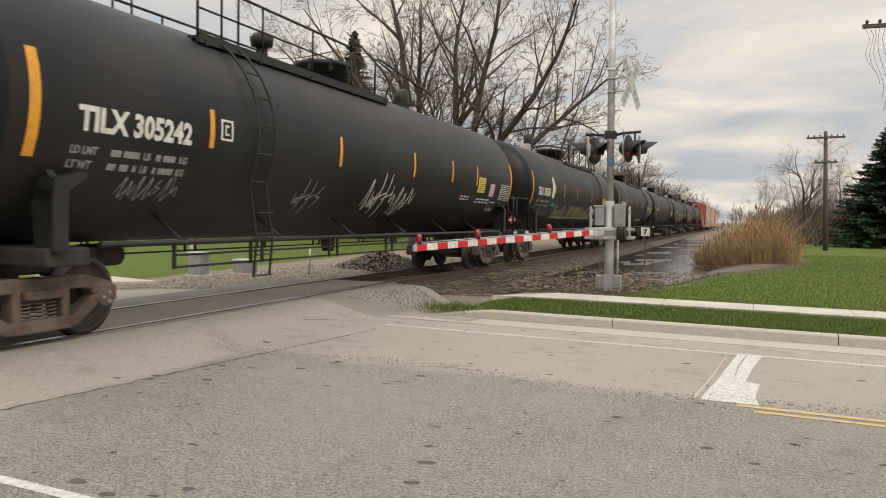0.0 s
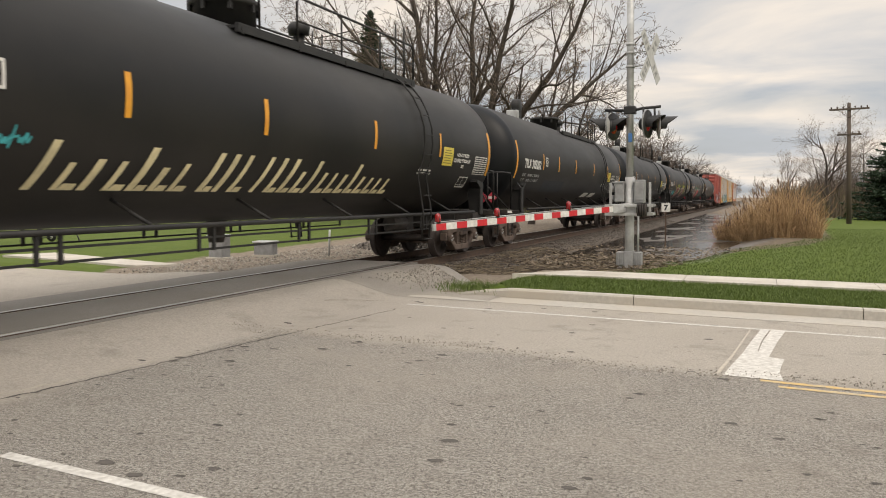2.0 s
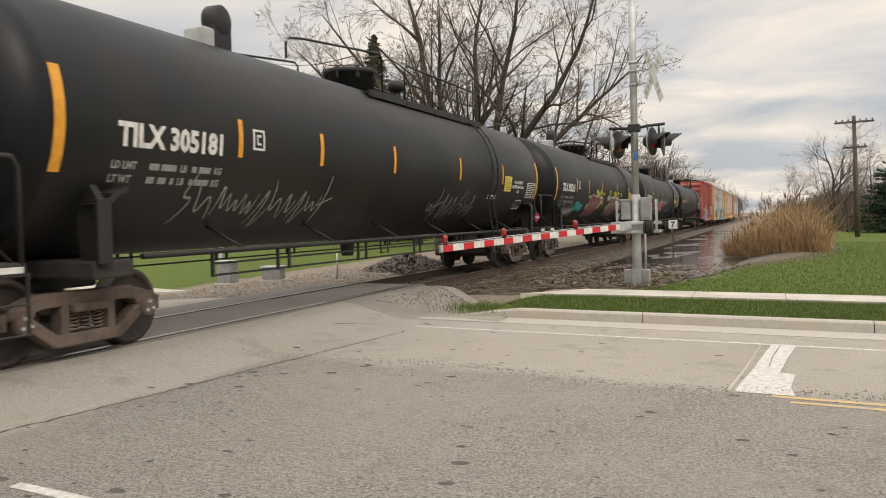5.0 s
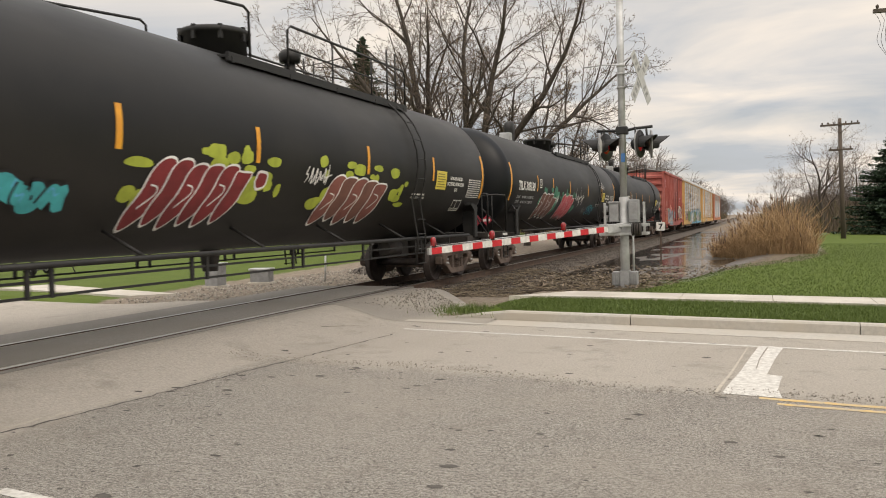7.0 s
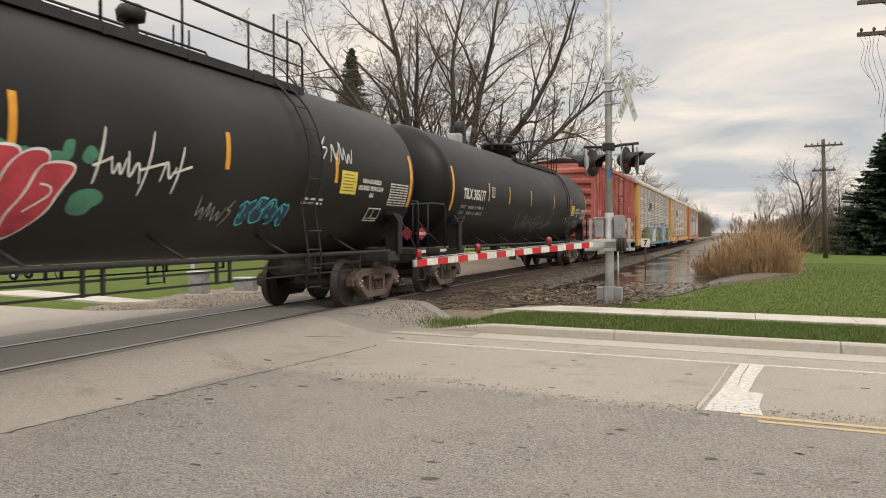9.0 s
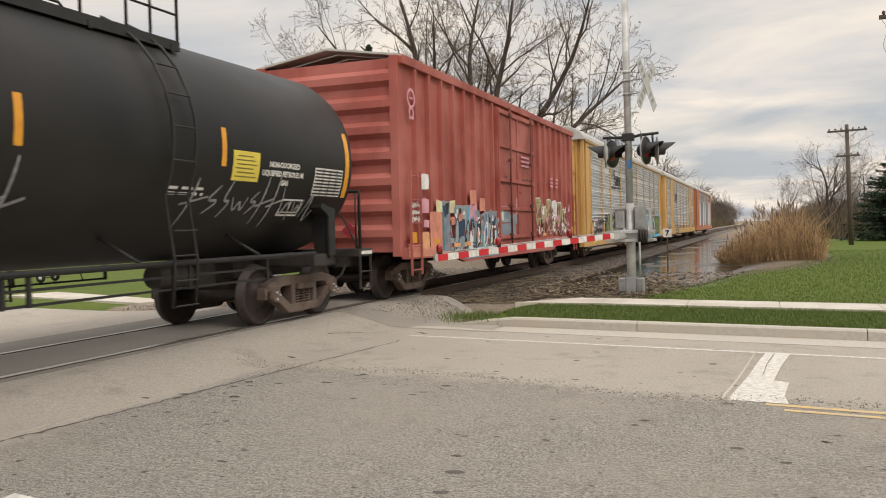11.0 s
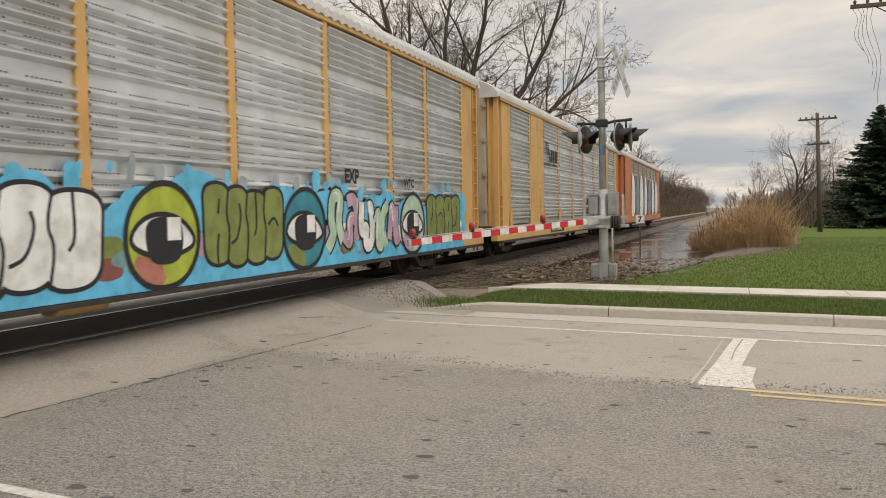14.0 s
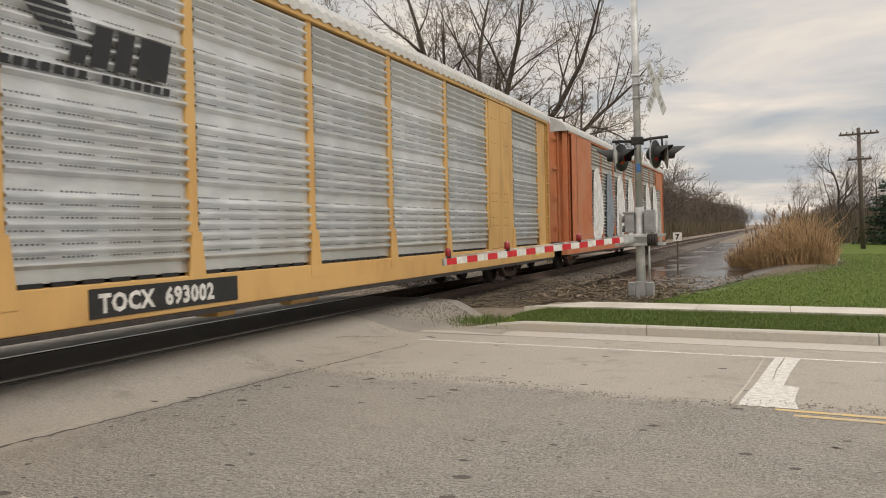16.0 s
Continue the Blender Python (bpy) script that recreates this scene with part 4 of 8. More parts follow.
def build_tank_car():
    car = thing("tank_car", "long black railway tank car with orange reflector strips", "tank car", group="tank cars of the train")
    bm = bmesh_new()
    prof = [(-TANK_HALF - 0.66, 0.0)]
    for i in range(1, 9):
        a = math.pi / 2 * i / 8
        prof.append((-TANK_HALF - 0.66 * math.cos(a), TANK_R * math.sin(a)))
    prof += [(y, TANK_R) for y in (-6.1, -3.0, 0.0, 3.0, 6.1)]
    prof += [(-s, r) for s, r in reversed(prof[:9])]
    add_lathe(bm, prof, "Y", 64)
    bmesh.ops.recalc_face_normals(bm, faces=bm.faces)
    bmesh.ops.transform(bm, matrix=Matrix.Translation((0, 0, TANK_Z)), verts=bm.verts)
    caps = [f for f in bm.faces if abs(f.calc_center_median().y) > TANK_HALF + 0.06]
    for f in caps:
        f.material_index = 1
    part("tank", bm, [M["tank"], M["head"]], car, smooth=True)
    # stub sills, end platforms, saddles
    for e in (-1, 1):
        bm = bmesh_new()
        add_box(bm, -0.35, 0.35, min(e * 7.4, e * 10.0), max(e * 7.4, e * 10.0), 0.70, 1.06, bevel=0.03)
        add_box(bm, -1.45, 1.45, e * 8.27 - 0.3, e * 8.27 + 0.3, 0.86, 1.06, bevel=0.03)
        part("sill", bm, M["grime"], car)
        bm = bmesh_new()
        add_box(bm, -1.5, 1.5, min(e * 9.45, e * 9.95), max(e * 9.45, e * 9.95), 0.96, 1.10, bevel=0.02)
        part("end_platform", bm, M["grime"], car)
        bm = bmesh_new()
        add_coupler(bm, e * 9.6, e)
        part("coupler", bm, M["grime"], car)
        for s in (1, -1):
            bm = bmesh_new()
            # saddle that cradles the shell over the truck
            out = [(s * 1.22, 1.0), (s * 1.50, 1.0), (s * 1.50, 1.66), (s * 1.42, 1.78), (s * 1.30, 1.95), (s * 1.16, 1.5)]
            add_prism(bm, out, e * 8.45 - 0.05, e * 8.45 + 0.05, "Y")
            add_box(bm, s * 1.49 - 0.03, s * 1.49 + 0.03, e * 8.45 - 0.10, e * 8.45 + 0.10, 1.02, 1.72, bevel=0.015)
            add_prism(bm, [(e * 8.45 - 0.10, 1.66), (e * 8.45 + 0.10, 1.66), (e * 8.45 + 0.10, 1.78), (e * 8.45 - e * 0.34, 1.86), (e * 8.45 - e * 0.36, 1.80)], s * 1.40 - 0.12, s * 1.40 + 0.12, "X")
            bmesh.ops.recalc_face_normals(bm, faces=bm.faces)
            part("saddle", bm, M["black"], car)
            # end handrails and ladder at each corner
            bm = bmesh_new()
            add_tube(bm, [(s * 1.48, e * 9.5, 1.05), (s * 1.48, e * 9.5, 2.0), (s * 1.46, e * 9.55, 2.1), (s * 1.30, e * 9.8, 2.12), (s * 0.5, e * 9.9, 2.1), (s * 0.42, e * 9.9, 2.0), (s * 0.42, e * 9.9, 1.06)], 0.03, 6)
            add_tube(bm, [(s * 1.2, e * 9.9, 1.08), (s * 1.2, e * 9.9, 2.1)], 0.018, 6)
            add_tube(bm, [(s * 1.42, e * 9.55, 1.1), (s * 0.9, e * 9.88, 1.75)], 0.018, 6)
            part("handrail", bm, M["black"], car)
            bm = bmesh_new()
            for yy in (9.45, 9.85):
                add_box(bm, s * 1.5 - 0.02, s * 1.5 + 0.02, e * yy - 0.008, e * yy + 0.008, 0.40, 1.0)
            for z in (0.41, 0.70):
                add_cyl(bm, (s * 1.5, e * 9.45, z), (s * 1.5, e * 9.85, z), 0.014, n=6)
            part("step", bm, M["grime"], car)
            bm = bmesh_new()
            add_box(bm, s * 1.505 - 0.006, s * 1.505 + 0.006, min(e * 9.5, e * 9.9), max(e * 9.5, e * 9.9), 1.0, 1.06)
            part("sill_reflector", bm, M["white"], car, "white reflective strip")
    # side pipe and the safety rails that hang below it
    for s in (1, -1):
        bm = bmesh_new()
        add_tube(bm, [(s * 1.50, -7.9, 1.08), (s * 1.50, 7.9, 1.08)], 0.035, 8)
        part("side_pipe", bm, M["black"], car)
        bm = bmesh_new()
        for z in (0.77, 0.92):
            add_box(bm, s * 1.46 - 0.012, s * 1.46 + 0.012, -6.6, 6.6, z - 0.014, z + 0.014)
        for y in (-6.6, -5.1, -4.8, -2.6, -2.3, -0.2, 0.1, 2.2, 2.5, 4.6, 4.9, 6.6):
            add_box(bm, s * 1.47 - 0.015, s * 1.47 + 0.015, y - 0.025, y + 0.025, 0.75, 1.08)
        part("under_rail", bm, M["black"], car)
        for y in (-6.0, -3.5, -1.0, 1.5, 4.0, 6.4):
            bm = bmesh_new()
            a, b = on_tank([(y - 0.06, 1.40)], 0.0)[0], (s * 1.50, y + 0.06, 1.08)
            add_tube(bm, [(s * a[0], a[1], a[2]), b], 0.022, 6)
            part("strut", bm, M["black"], car)
    # bottom fittings
    bm = bmesh_new()
    add_cyl(bm, (0, -0.25, 1.1), (0, -0.25, 0.72), 0.17, 0.12, 16)
    part("bottom_outlet", bm, M["grime"], car)
    bm = bmesh_new()
    add_box(bm, -0.3, 0.3, 6.6, 7.0, 0.62, 0.98, bevel=0.03)
    part("brake_valve", bm, M["grime"], car)
    bm = bmesh_new()
    add_cyl(bm, (0.3, 5.6, 0.85), (0.3, 6.3, 0.85), 0.16, n=16)
    part("air_tank", bm, M["grime"], car)
    # orange strips along the flank
    for s in (1, -1):
        inner = (-6.0, -3.85, -1.13, 2.4, 5.6) if s > 0 else (-5.91, -2.2, 1.23, 3.69, 5.64)
        for u, z0, z1, w in [(-9.02 if s > 0 else -8.8, 1.98, 3.05, 0.07), (9.0, 1.98, 3.05, 0.07)] + [(k, 2.30, 2.80, 0.05) for k in inner]:
            bm = bmesh_new()
            curved_patch(bm, u - w, u + w, z0, z1)
            if s < 0:
                bmesh.ops.rotate(bm, verts=bm.verts, cent=(0, 0, 0), matrix=Matrix.Rotation(math.pi, 3, "Z"))
            part("reflector_strip", bm, M["orange"], car, "orange reflective strip")
    # walkway on top, with handrails, protective housing and valves
    top = TANK_Z + TANK_R
    bm = bmesh_new()
    add_box(bm, -0.98, 0.98, -1.0, 5.45, 3.86, 3.90)
    part("walkway", bm, M["black"], car)
    for s in (1, -1):
        bm = bmesh_new()
        add_box(bm, s * 0.96 - 0.03, s * 0.96 + 0.03, -1.0, 5.45, 3.80, 3.93)
        for y in (-0.9, 0.7, 2.3, 3.9, 5.3):
            add_box(bm, s * 0.8 - 0.2, s * 0.8 + 0.2, y - 0.03, y + 0.03, 3.78, 3.87)
        part("walkway_beam", bm, M["black"], car)
        bm = bmesh_new()
        add_tube(bm, [(s * 0.95, -3.9, 4.02), (s * 0.95, -3.9, 4.26), (s * 0.95, -3.8, 4.36), (s * 0.95, -3.4, 4.42), (s * 0.95, -0.55, 4.68), (s * 0.95, -0.42, 4.62), (s * 0.95, -0.40, 3.9)], 0.022, 6)
        part("walkway_rail", bm, M["black"], car)
        bm = bmesh_new()
        add_tube(bm, [(s * 0.95, 0.68, 3.9), (s * 0.95, 0.68, 4.58), (s * 0.95, 0.78, 4.66), (s * 0.95, 5.35, 4.66), (s * 0.95, 5.45, 4.58), (s * 0.95, 5.45, 3.9)], 0.022, 6)
        add_tube(bm, [(s * 0.95, 0.68, 4.28), (s * 0.95, 5.45, 4.28)], 0.016, 6)
        for y in (2.2, 3.8):
            add_tube(bm, [(s * 0.95, y, 3.9), (s * 0.95, y, 4.66)], 0.02, 6)
        part("walkway_rail", bm, M["black"], car)
    bm = bmesh_new()
    add_lathe(bm, [(top - 0.3, 0.0), (top - 0.3, 0.50), (top + 0.30, 0.50), (top + 0.31, 0.56), (top + 0.38, 0.57), (top + 0.41, 0.52), (top + 0.46, 0.0)], "Z", 28)
    bmesh.ops.transform(bm, matrix=Matrix.Translation((0, 0.05, 0)), verts=bm.verts)
    for k in range(8):
        a = k * math.pi / 4
        add_box(bm, 0.53 * math.cos(a) - 0.03, 0.53 * math.cos(a) + 0.03, 0.05 + 0.53 * math.sin(a) - 0.03, 0.05 + 0.53 * math.sin(a) + 0.03, top + 0.2, top + 0.42)
    part("manway_housing", bm, M["black"], car)
    bm = bmesh_new()
    add_lathe(bm, [(-0.13, 0.0), (-0.13, 0.2), (-0.1, 0.24), (0.1, 0.24), (0.13, 0.2), (0.13, 0.0)], "X", 20)
    bmesh.ops.transform(bm, matrix=Matrix.Translation((0.25, -4.72, top + 0.38)), verts=bm.verts)
    add_box(bm, 0.13, 0.37, -4.94, -4.5, top - 0.15, top + 0.36, bevel=0.03)
    part("relief_valve", bm, M["black"], car)
    bm = bmesh_new()
    add_cyl(bm, (0.0, 2.32, top - 0.1), (0.0, 2.32, top + 0.34), 0.12, 0.10, 14)
    add_lathe(bm, [(top + 0.30, 0.0), (top + 0.30, 0.19), (top + 0.44, 0.21), (top + 0.52, 0.15), (top + 0.54, 0.0)], "Z", 16)
    bmesh.ops.transform(bm, matrix=Matrix.Translation((0, 2.32, 0)), verts=[v for v in bm.verts if abs(v.co.y) < 0.3])
    part("vent_cap", bm, M["black"], car)
    bm = bmesh_new()
    add_box(bm, 0.05, 0.42, -5.25, -5.0, top - 0.1, top + 0.2, bevel=0.02)
    part("valve_box", bm, M["alu"], car, "small grey box on the shell")
    # ladder on the flank
    for s in (1, -1):
        bm = bmesh_new()
        for y in (4.5, 4.92):
            pts = [(1.53, y, 0.55), (1.58, y, 1.1)]
            for k in range(9):
                a = -0.45 + 1.65 * k / 8
                pts.append(((TANK_R + 0.09) * math.cos(a), y, TANK_Z + (TANK_R + 0.09) * math.sin(a)))
            add_tube(bm, pts, 0.02, 6)
            add_tube(bm, [(0.97, y, 3.86), (0.97, y, 4.95)], 0.02, 6)
        for z in (0.57, 0.87, 1.17, 1.47):
            add_cyl(bm, (1.58, 4.5, z), (1.58, 4.92, z), 0.012, n=6)
        for k in range(7):
            a = -0.42 + 1.5 * k / 6
            x, z = (TANK_R + 0.09) * math.cos(a), TANK_Z + (TANK_R + 0.09) * math.sin(a)
            add_cyl(bm, (x, 4.5, z), (x, 4.92, z), 0.012, n=6)
        if s < 0:
            bmesh.ops.scale(bm, verts=bm.verts, vec=(-1, 1, 1))
            bmesh.ops.reverse_faces(bm, faces=bm.faces)
        part("ladder", bm, M["black"], car)
    for y in (-8.27, 8.27):
        build_truck(car, y)
    # hazard placards at the ends
    for e in (-1, 1):
        bm = bmesh_new()
        r = 0.15
        add_prism(bm, [(1.05 - r, 1.42), (1.05, 1.42 - r), (1.05 + r, 1.42), (1.05, 1.42 + r)], e * 9.93 - 0.01, e * 9.93 + 0.01, "Y")
        pl = part("hazard_placard", bm, M["placard_red"], car, "red diamond placard")
        bm = bmesh_new()
        add_box(bm, 0.95, 1.15, e * 9.945 - 0.004, e * 9.945 + 0.004, 1.385, 1.455)
        part("label", bm, M["white"], pl, "white label strip")
    return car


def stencil_bars(car, u, z, w, h, rows, mat, label="", lift=0.007):
    """Small stencilled lines that cannot be read: rows of short bars."""
    bm = bmesh_new()
    rs = random.Random(int(u * 100) + int(z * 77))
    for i in range(rows):
        zz = z - i * h * 1.9
        x = u
        while x < u + w:
            d = rs.uniform(0.05, 0.3)
            curved_patch(bm, x, min(x + d, u + w), zz, zz + h, lift, 1)
            x += d + rs.uniform(0.03, 0.08)
    return part("stencil", bm, mat, car, label)


TANK_CARS = [("305242", 15.12), ("305235", 36.0), ("305202", 56.65), ("305181", 77.35), ("305215", 97.95), ("305180", 118.65), ("305177", 139.4)]


def build_tank_cars():
    first = build_tank_car()
    turned = pose(0, 0, 0, 0, 0, 180)
    cars = [first] + [copy_thing(first, pose(TC, s, 0)) for _, s in TANK_CARS[1:]]
    for car, (num, s) in zip(cars, TANK_CARS):
        car.matrix_basis = pose(TC, s, 0)
        if num == "305242":   # this car runs the other way round
            for o in car.children:
                o.matrix_basis = turned @ o.matrix_basis
        MOVING.append((car, s))
        tank_text(car, "TILX " + num, -8.22, 2.31, 0.355, M["white"], "white stencilled car number", 1.0)
        for z, w in ((2.06, "LD LMT"), (1.91, "LT WT")):
            tank_text(car, w, -8.28, z, 0.115, M["dimwhite"], "small white stencilled words")
            stencil_bars(car, -7.68, z, 0.46, 0.075, 1, M["dimwhite"], "small white stencilled figures")
            tank_text(car, "LB", -7.15, z, 0.115, M["dimwhite"], "small white stencilled words")
            stencil_bars(car, -6.93, z, 0.38, 0.075, 1, M["dimwhite"], "small white stencilled figures")
            tank_text(car, "KG", -6.5, z, 0.115, M["dimwhite"], "small white stencilled words")
        bm = bmesh_new()
        for a in ((-5.72, -5.44, 2.42, 2.45), (-5.72, -5.44, 2.67, 2.70), (-5.72, -5.68, 2.42, 2.7), (-5.48, -5.44, 2.42, 2.7), (-5.63, -5.53, 2.49, 2.52), (-5.63, -5.53, 2.6, 2.63), (-5.63, -5.60, 2.49, 2.63)):
            curved_patch(bm, *a, n=2)
        part("test_mark", bm, M["white"], car, "white square stencil mark")
        bm = bmesh_new()
        curved_patch(bm, 5.80, 6.42, 2.13, 2.53)
        placard = part("placard", bm, M["yellow"], car, "yellow rectangular placard")
        bm = bmesh_new()
        for k in range(6):
            curved_patch(bm, 5.86 + 0.03 * (k % 2), 6.36 - 0.05 * (k % 3), 2.18 + 0.055 * k, 2.197 + 0.055 * k, 0.008, 1)
        part("print", bm, M["olive_ink"], placard)
        bm = bmesh_new()
        curved_patch(bm, 7.95, 8.85, 1.99, 2.42)
        panel = part("data_panel", bm, M["white"], car, "white printed data panel")
        bm = bmesh_new()
        for k in range(8):
            curved_patch(bm, 7.97, 8.83, 2.01 + 0.051 * k, 2.036 + 0.051 * k, 0.008, 1)
        for k in range(3):
            curved_patch(bm, 8.2 + 0.22 * k, 8.225 + 0.22 * k, 2.0, 2.41, 0.0085, 3)
        part("print", bm, M["signal_black"], panel)
        bm = bmesh_new()
        for q in ((7.2, 7.78, 1.67, 1.695), (7.2, 7.78, 1.895, 1.92), (7.2, 7.225, 1.67, 1.92), (7.755, 7.78, 1.67, 1.92), (7.45, 7.475, 1.72, 1.92), (7.2, 7.78, 1.72, 1.735)):
            curved_patch(bm, *q, n=2)
        part("frame_mark", bm, M["white"], car, "white outlined stencil box")
        if num == "305242":
            bm = bmesh_new()
            curved_patch(bm, 6.9, 7.35, 2.05, 2.40)
            pink = part("placard", bm, P_PINK, car, "pink and white paper placard")
            bm = bmesh_new()
            for k in range(4):
                curved_patch(bm, 6.96, 7.3, 2.09 + 0.08 * k, 2.12 + 0.08 * k, 0.008, 1)
            part("print", bm, M["white"], pink)
            stencil_bars(car, 5.9, 1.94, 1.2, 0.04, 2, M["white"], "small white stencilled lines")
        else:
            for k, w in enumerate(("NON-ODORIZED", "LIQUEFIED PETROLEUM", "GAS")):
                tank_text(car, w, (6.66, 6.5, 7.02)[k], 2.36 - 0.125 * k, 0.105, M["white"], "white stencilled words")
        stencil_bars(car, 4.6, 1.98, 0.7, 0.035, 2, M["white"], "small white stencilled lines")
        # lettering on the leading head
        pts, faces = lettering("TILX " + num, 0.18)
        w = max(p[0] for p in pts)
        def head(x, z):
            k = min(0.98, math.hypot(x, z - TANK_Z) / TANK_R)
            return (x, -TANK_HALF - 0.66 * math.sqrt(1 - k * k) - 0.012, z)
        mesh_part("lettering", [head(a - w / 2 + 0.1, b + 2.86) for a, b in pts], faces, M["white"], car, "white stencilled car number")
        for k in range(2):
            bm = bmesh_new()
            for j in range(4):
                a = -0.5 + 0.25 * j
                vs = [bm.verts.new(head(x, z)) for x, z in ((a, 2.68 - 0.12 * k), (a + 0.2, 2.68 - 0.12 * k), (a + 0.2, 2.73 - 0.12 * k), (a, 2.73 - 0.12 * k))]
                bm.faces.new(vs)
            part("stencil", bm, M["dimwhite"], car, "small white stencilled line")


build_tank_cars()


# ---- painted pieces on the cars ----
def chaikin(pts, closed=True, n=2):
    for _ in range(n):
        out = []
        m = len(pts)
        for i in range(m if closed else m - 1):
            a, b = pts[i], pts[(i + 1) % m]
            out += [(0.75 * a[0] + 0.25 * b[0], 0.75 * a[1] + 0.25 * b[1]), (0.25 * a[0] + 0.75 * b[0], 0.25 * a[1] + 0.75 * b[1])]
        pts = out if closed else [pts[0]] + out + [pts[-1]]
    return pts


def ribbon_faces(bm, pts, w, closed=False, taper=False):
    n = len(pts)
    rows = []
    for i, p in enumerate(pts):
        a = pts[(i - 1) % n] if closed or i else pts[i]
        b = pts[(i + 1) % n] if closed or i < n - 1 else pts[i]
        d = Vector((b[0] - a[0], b[1] - a[1]))
        d = d.normalized() if d.length > 1e-6 else Vector((1, 0))
        ww = w * (0.35 + 0.65 * math.sin(math.pi * (i + 0.5) / n)) if taper else w
        rows.append([bm.verts.new((2e-5 * i, p[0] - d.y * ww, p[1] + d.x * ww)), bm.verts.new((2e-5 * i, p[0] + d.y * ww, p[1] - d.x * ww))])
    for i in range(n if closed else n - 1):
        a, b = rows[i], rows[(i + 1) % n]
        bm.faces.new((a[0], a[1], b[1], b[0]))


class Surface:
    """Where paint lies: on a tank's flank or on a flat side."""
    def __init__(self, flat=None):
        self.flat = flat

    def lay(self, bm, lift):
        zs = [v.co.z for v in bm.verts]
        if self.flat is None and zs:
            z = math.floor(min(zs) / 0.09) * 0.09
            while z < max(zs):
                bmesh.ops.bisect_plane(bm, geom=bm.verts[:] + bm.edges[:] + bm.faces[:], plane_co=(0, 0, z), plane_no=(0, 0, 1))
                z += 0.09
        for v in bm.verts:
            if self.flat is None:
                v.co = on_tank([(v.co.y, v.co.z)], lift + v.co.x)[0]
            else:
                v.co.x += self.flat + lift


def fill(surface, polys, mat, car, lift=0.008, label=""):
    bm = bmesh_new()
    for j, p in enumerate(polys):
        vs = [bm.verts.new((4e-5 * j, u, z)) for u, z in p]
        f = bm.faces.new(vs)
        bmesh.ops.triangulate(bm, faces=[f])
    surface.lay(bm, lift)
    return part("graffiti", bm, mat, car, label)


def strokes(surface, lines, w, mat, car, lift=0.012, closed=False, taper=False, label=""):
    bm = bmesh_new()
    for p in lines:
        ribbon_faces(bm, p, w, closed, taper)
    surface.lay(bm, lift)
    return part("graffiti", bm, mat, car, label)


def bubble(rs, u, z, w, h, lean=0.1):
    pts = []
    n = rs.choice((7, 8, 9))
    for i in range(n):
        a = 2 * math.pi * i / n + rs.uniform(-0.15, 0.15)
        k = (abs(math.cos(a)) ** 3 + abs(math.sin(a)) ** 3) ** (-1 / 3)
        r = k * rs.uniform(0.82, 1.12)
        x, y = math.cos(a) * r * w / 2, math.sin(a) * r * h / 2
        pts.append((u + x + lean * y, z + y))
    return chaikin(pts)


# strokes that swell and hook like sprayed lettering but spell nothing
SKELETONS = [
    [[(0.05, 0.1), (0.3, 1.0), (0.5, 0.35), (0.75, 0.95), (0.6, 0.05), (0.95, 0.2)]],
    [[(0.9, 0.9), (0.2, 0.95), (0.55, 0.55), (0.05, 0.4), (0.4, 0.0), (0.95, 0.35)]],
    [[(0.0, 0.6), (0.35, 0.95), (0.2, 0.1), (0.6, 0.0), (0.55, 0.8), (1.0, 1.0)], [(0.7, 0.3), (0.95, 0.05)]],
    [[(0.1, 0.95), (0.05, 0.3), (0.45, 0.55), (0.35, 0.05), (0.9, 0.1), (0.85, 0.9), (0.5, 0.85)]],
    [[(0.95, 0.1), (0.6, 0.45), (0.85, 0.95), (0.3, 1.0), (0.15, 0.55), (0.45, 0.25), (0.0, 0.0)]],
    [[(0.0, 0.2), (0.5, 0.0), (0.3, 0.6), (0.9, 0.5), (0.6, 1.0), (0.1, 0.9)], [(0.95, 0.95), (0.8, 0.1)]],
    [[(0.1, 0.0), (0.0, 0.8), (0.45, 1.0), (0.35, 0.4), (0.75, 0.6), (0.9, 0.05), (0.55, 0.1)]],
]


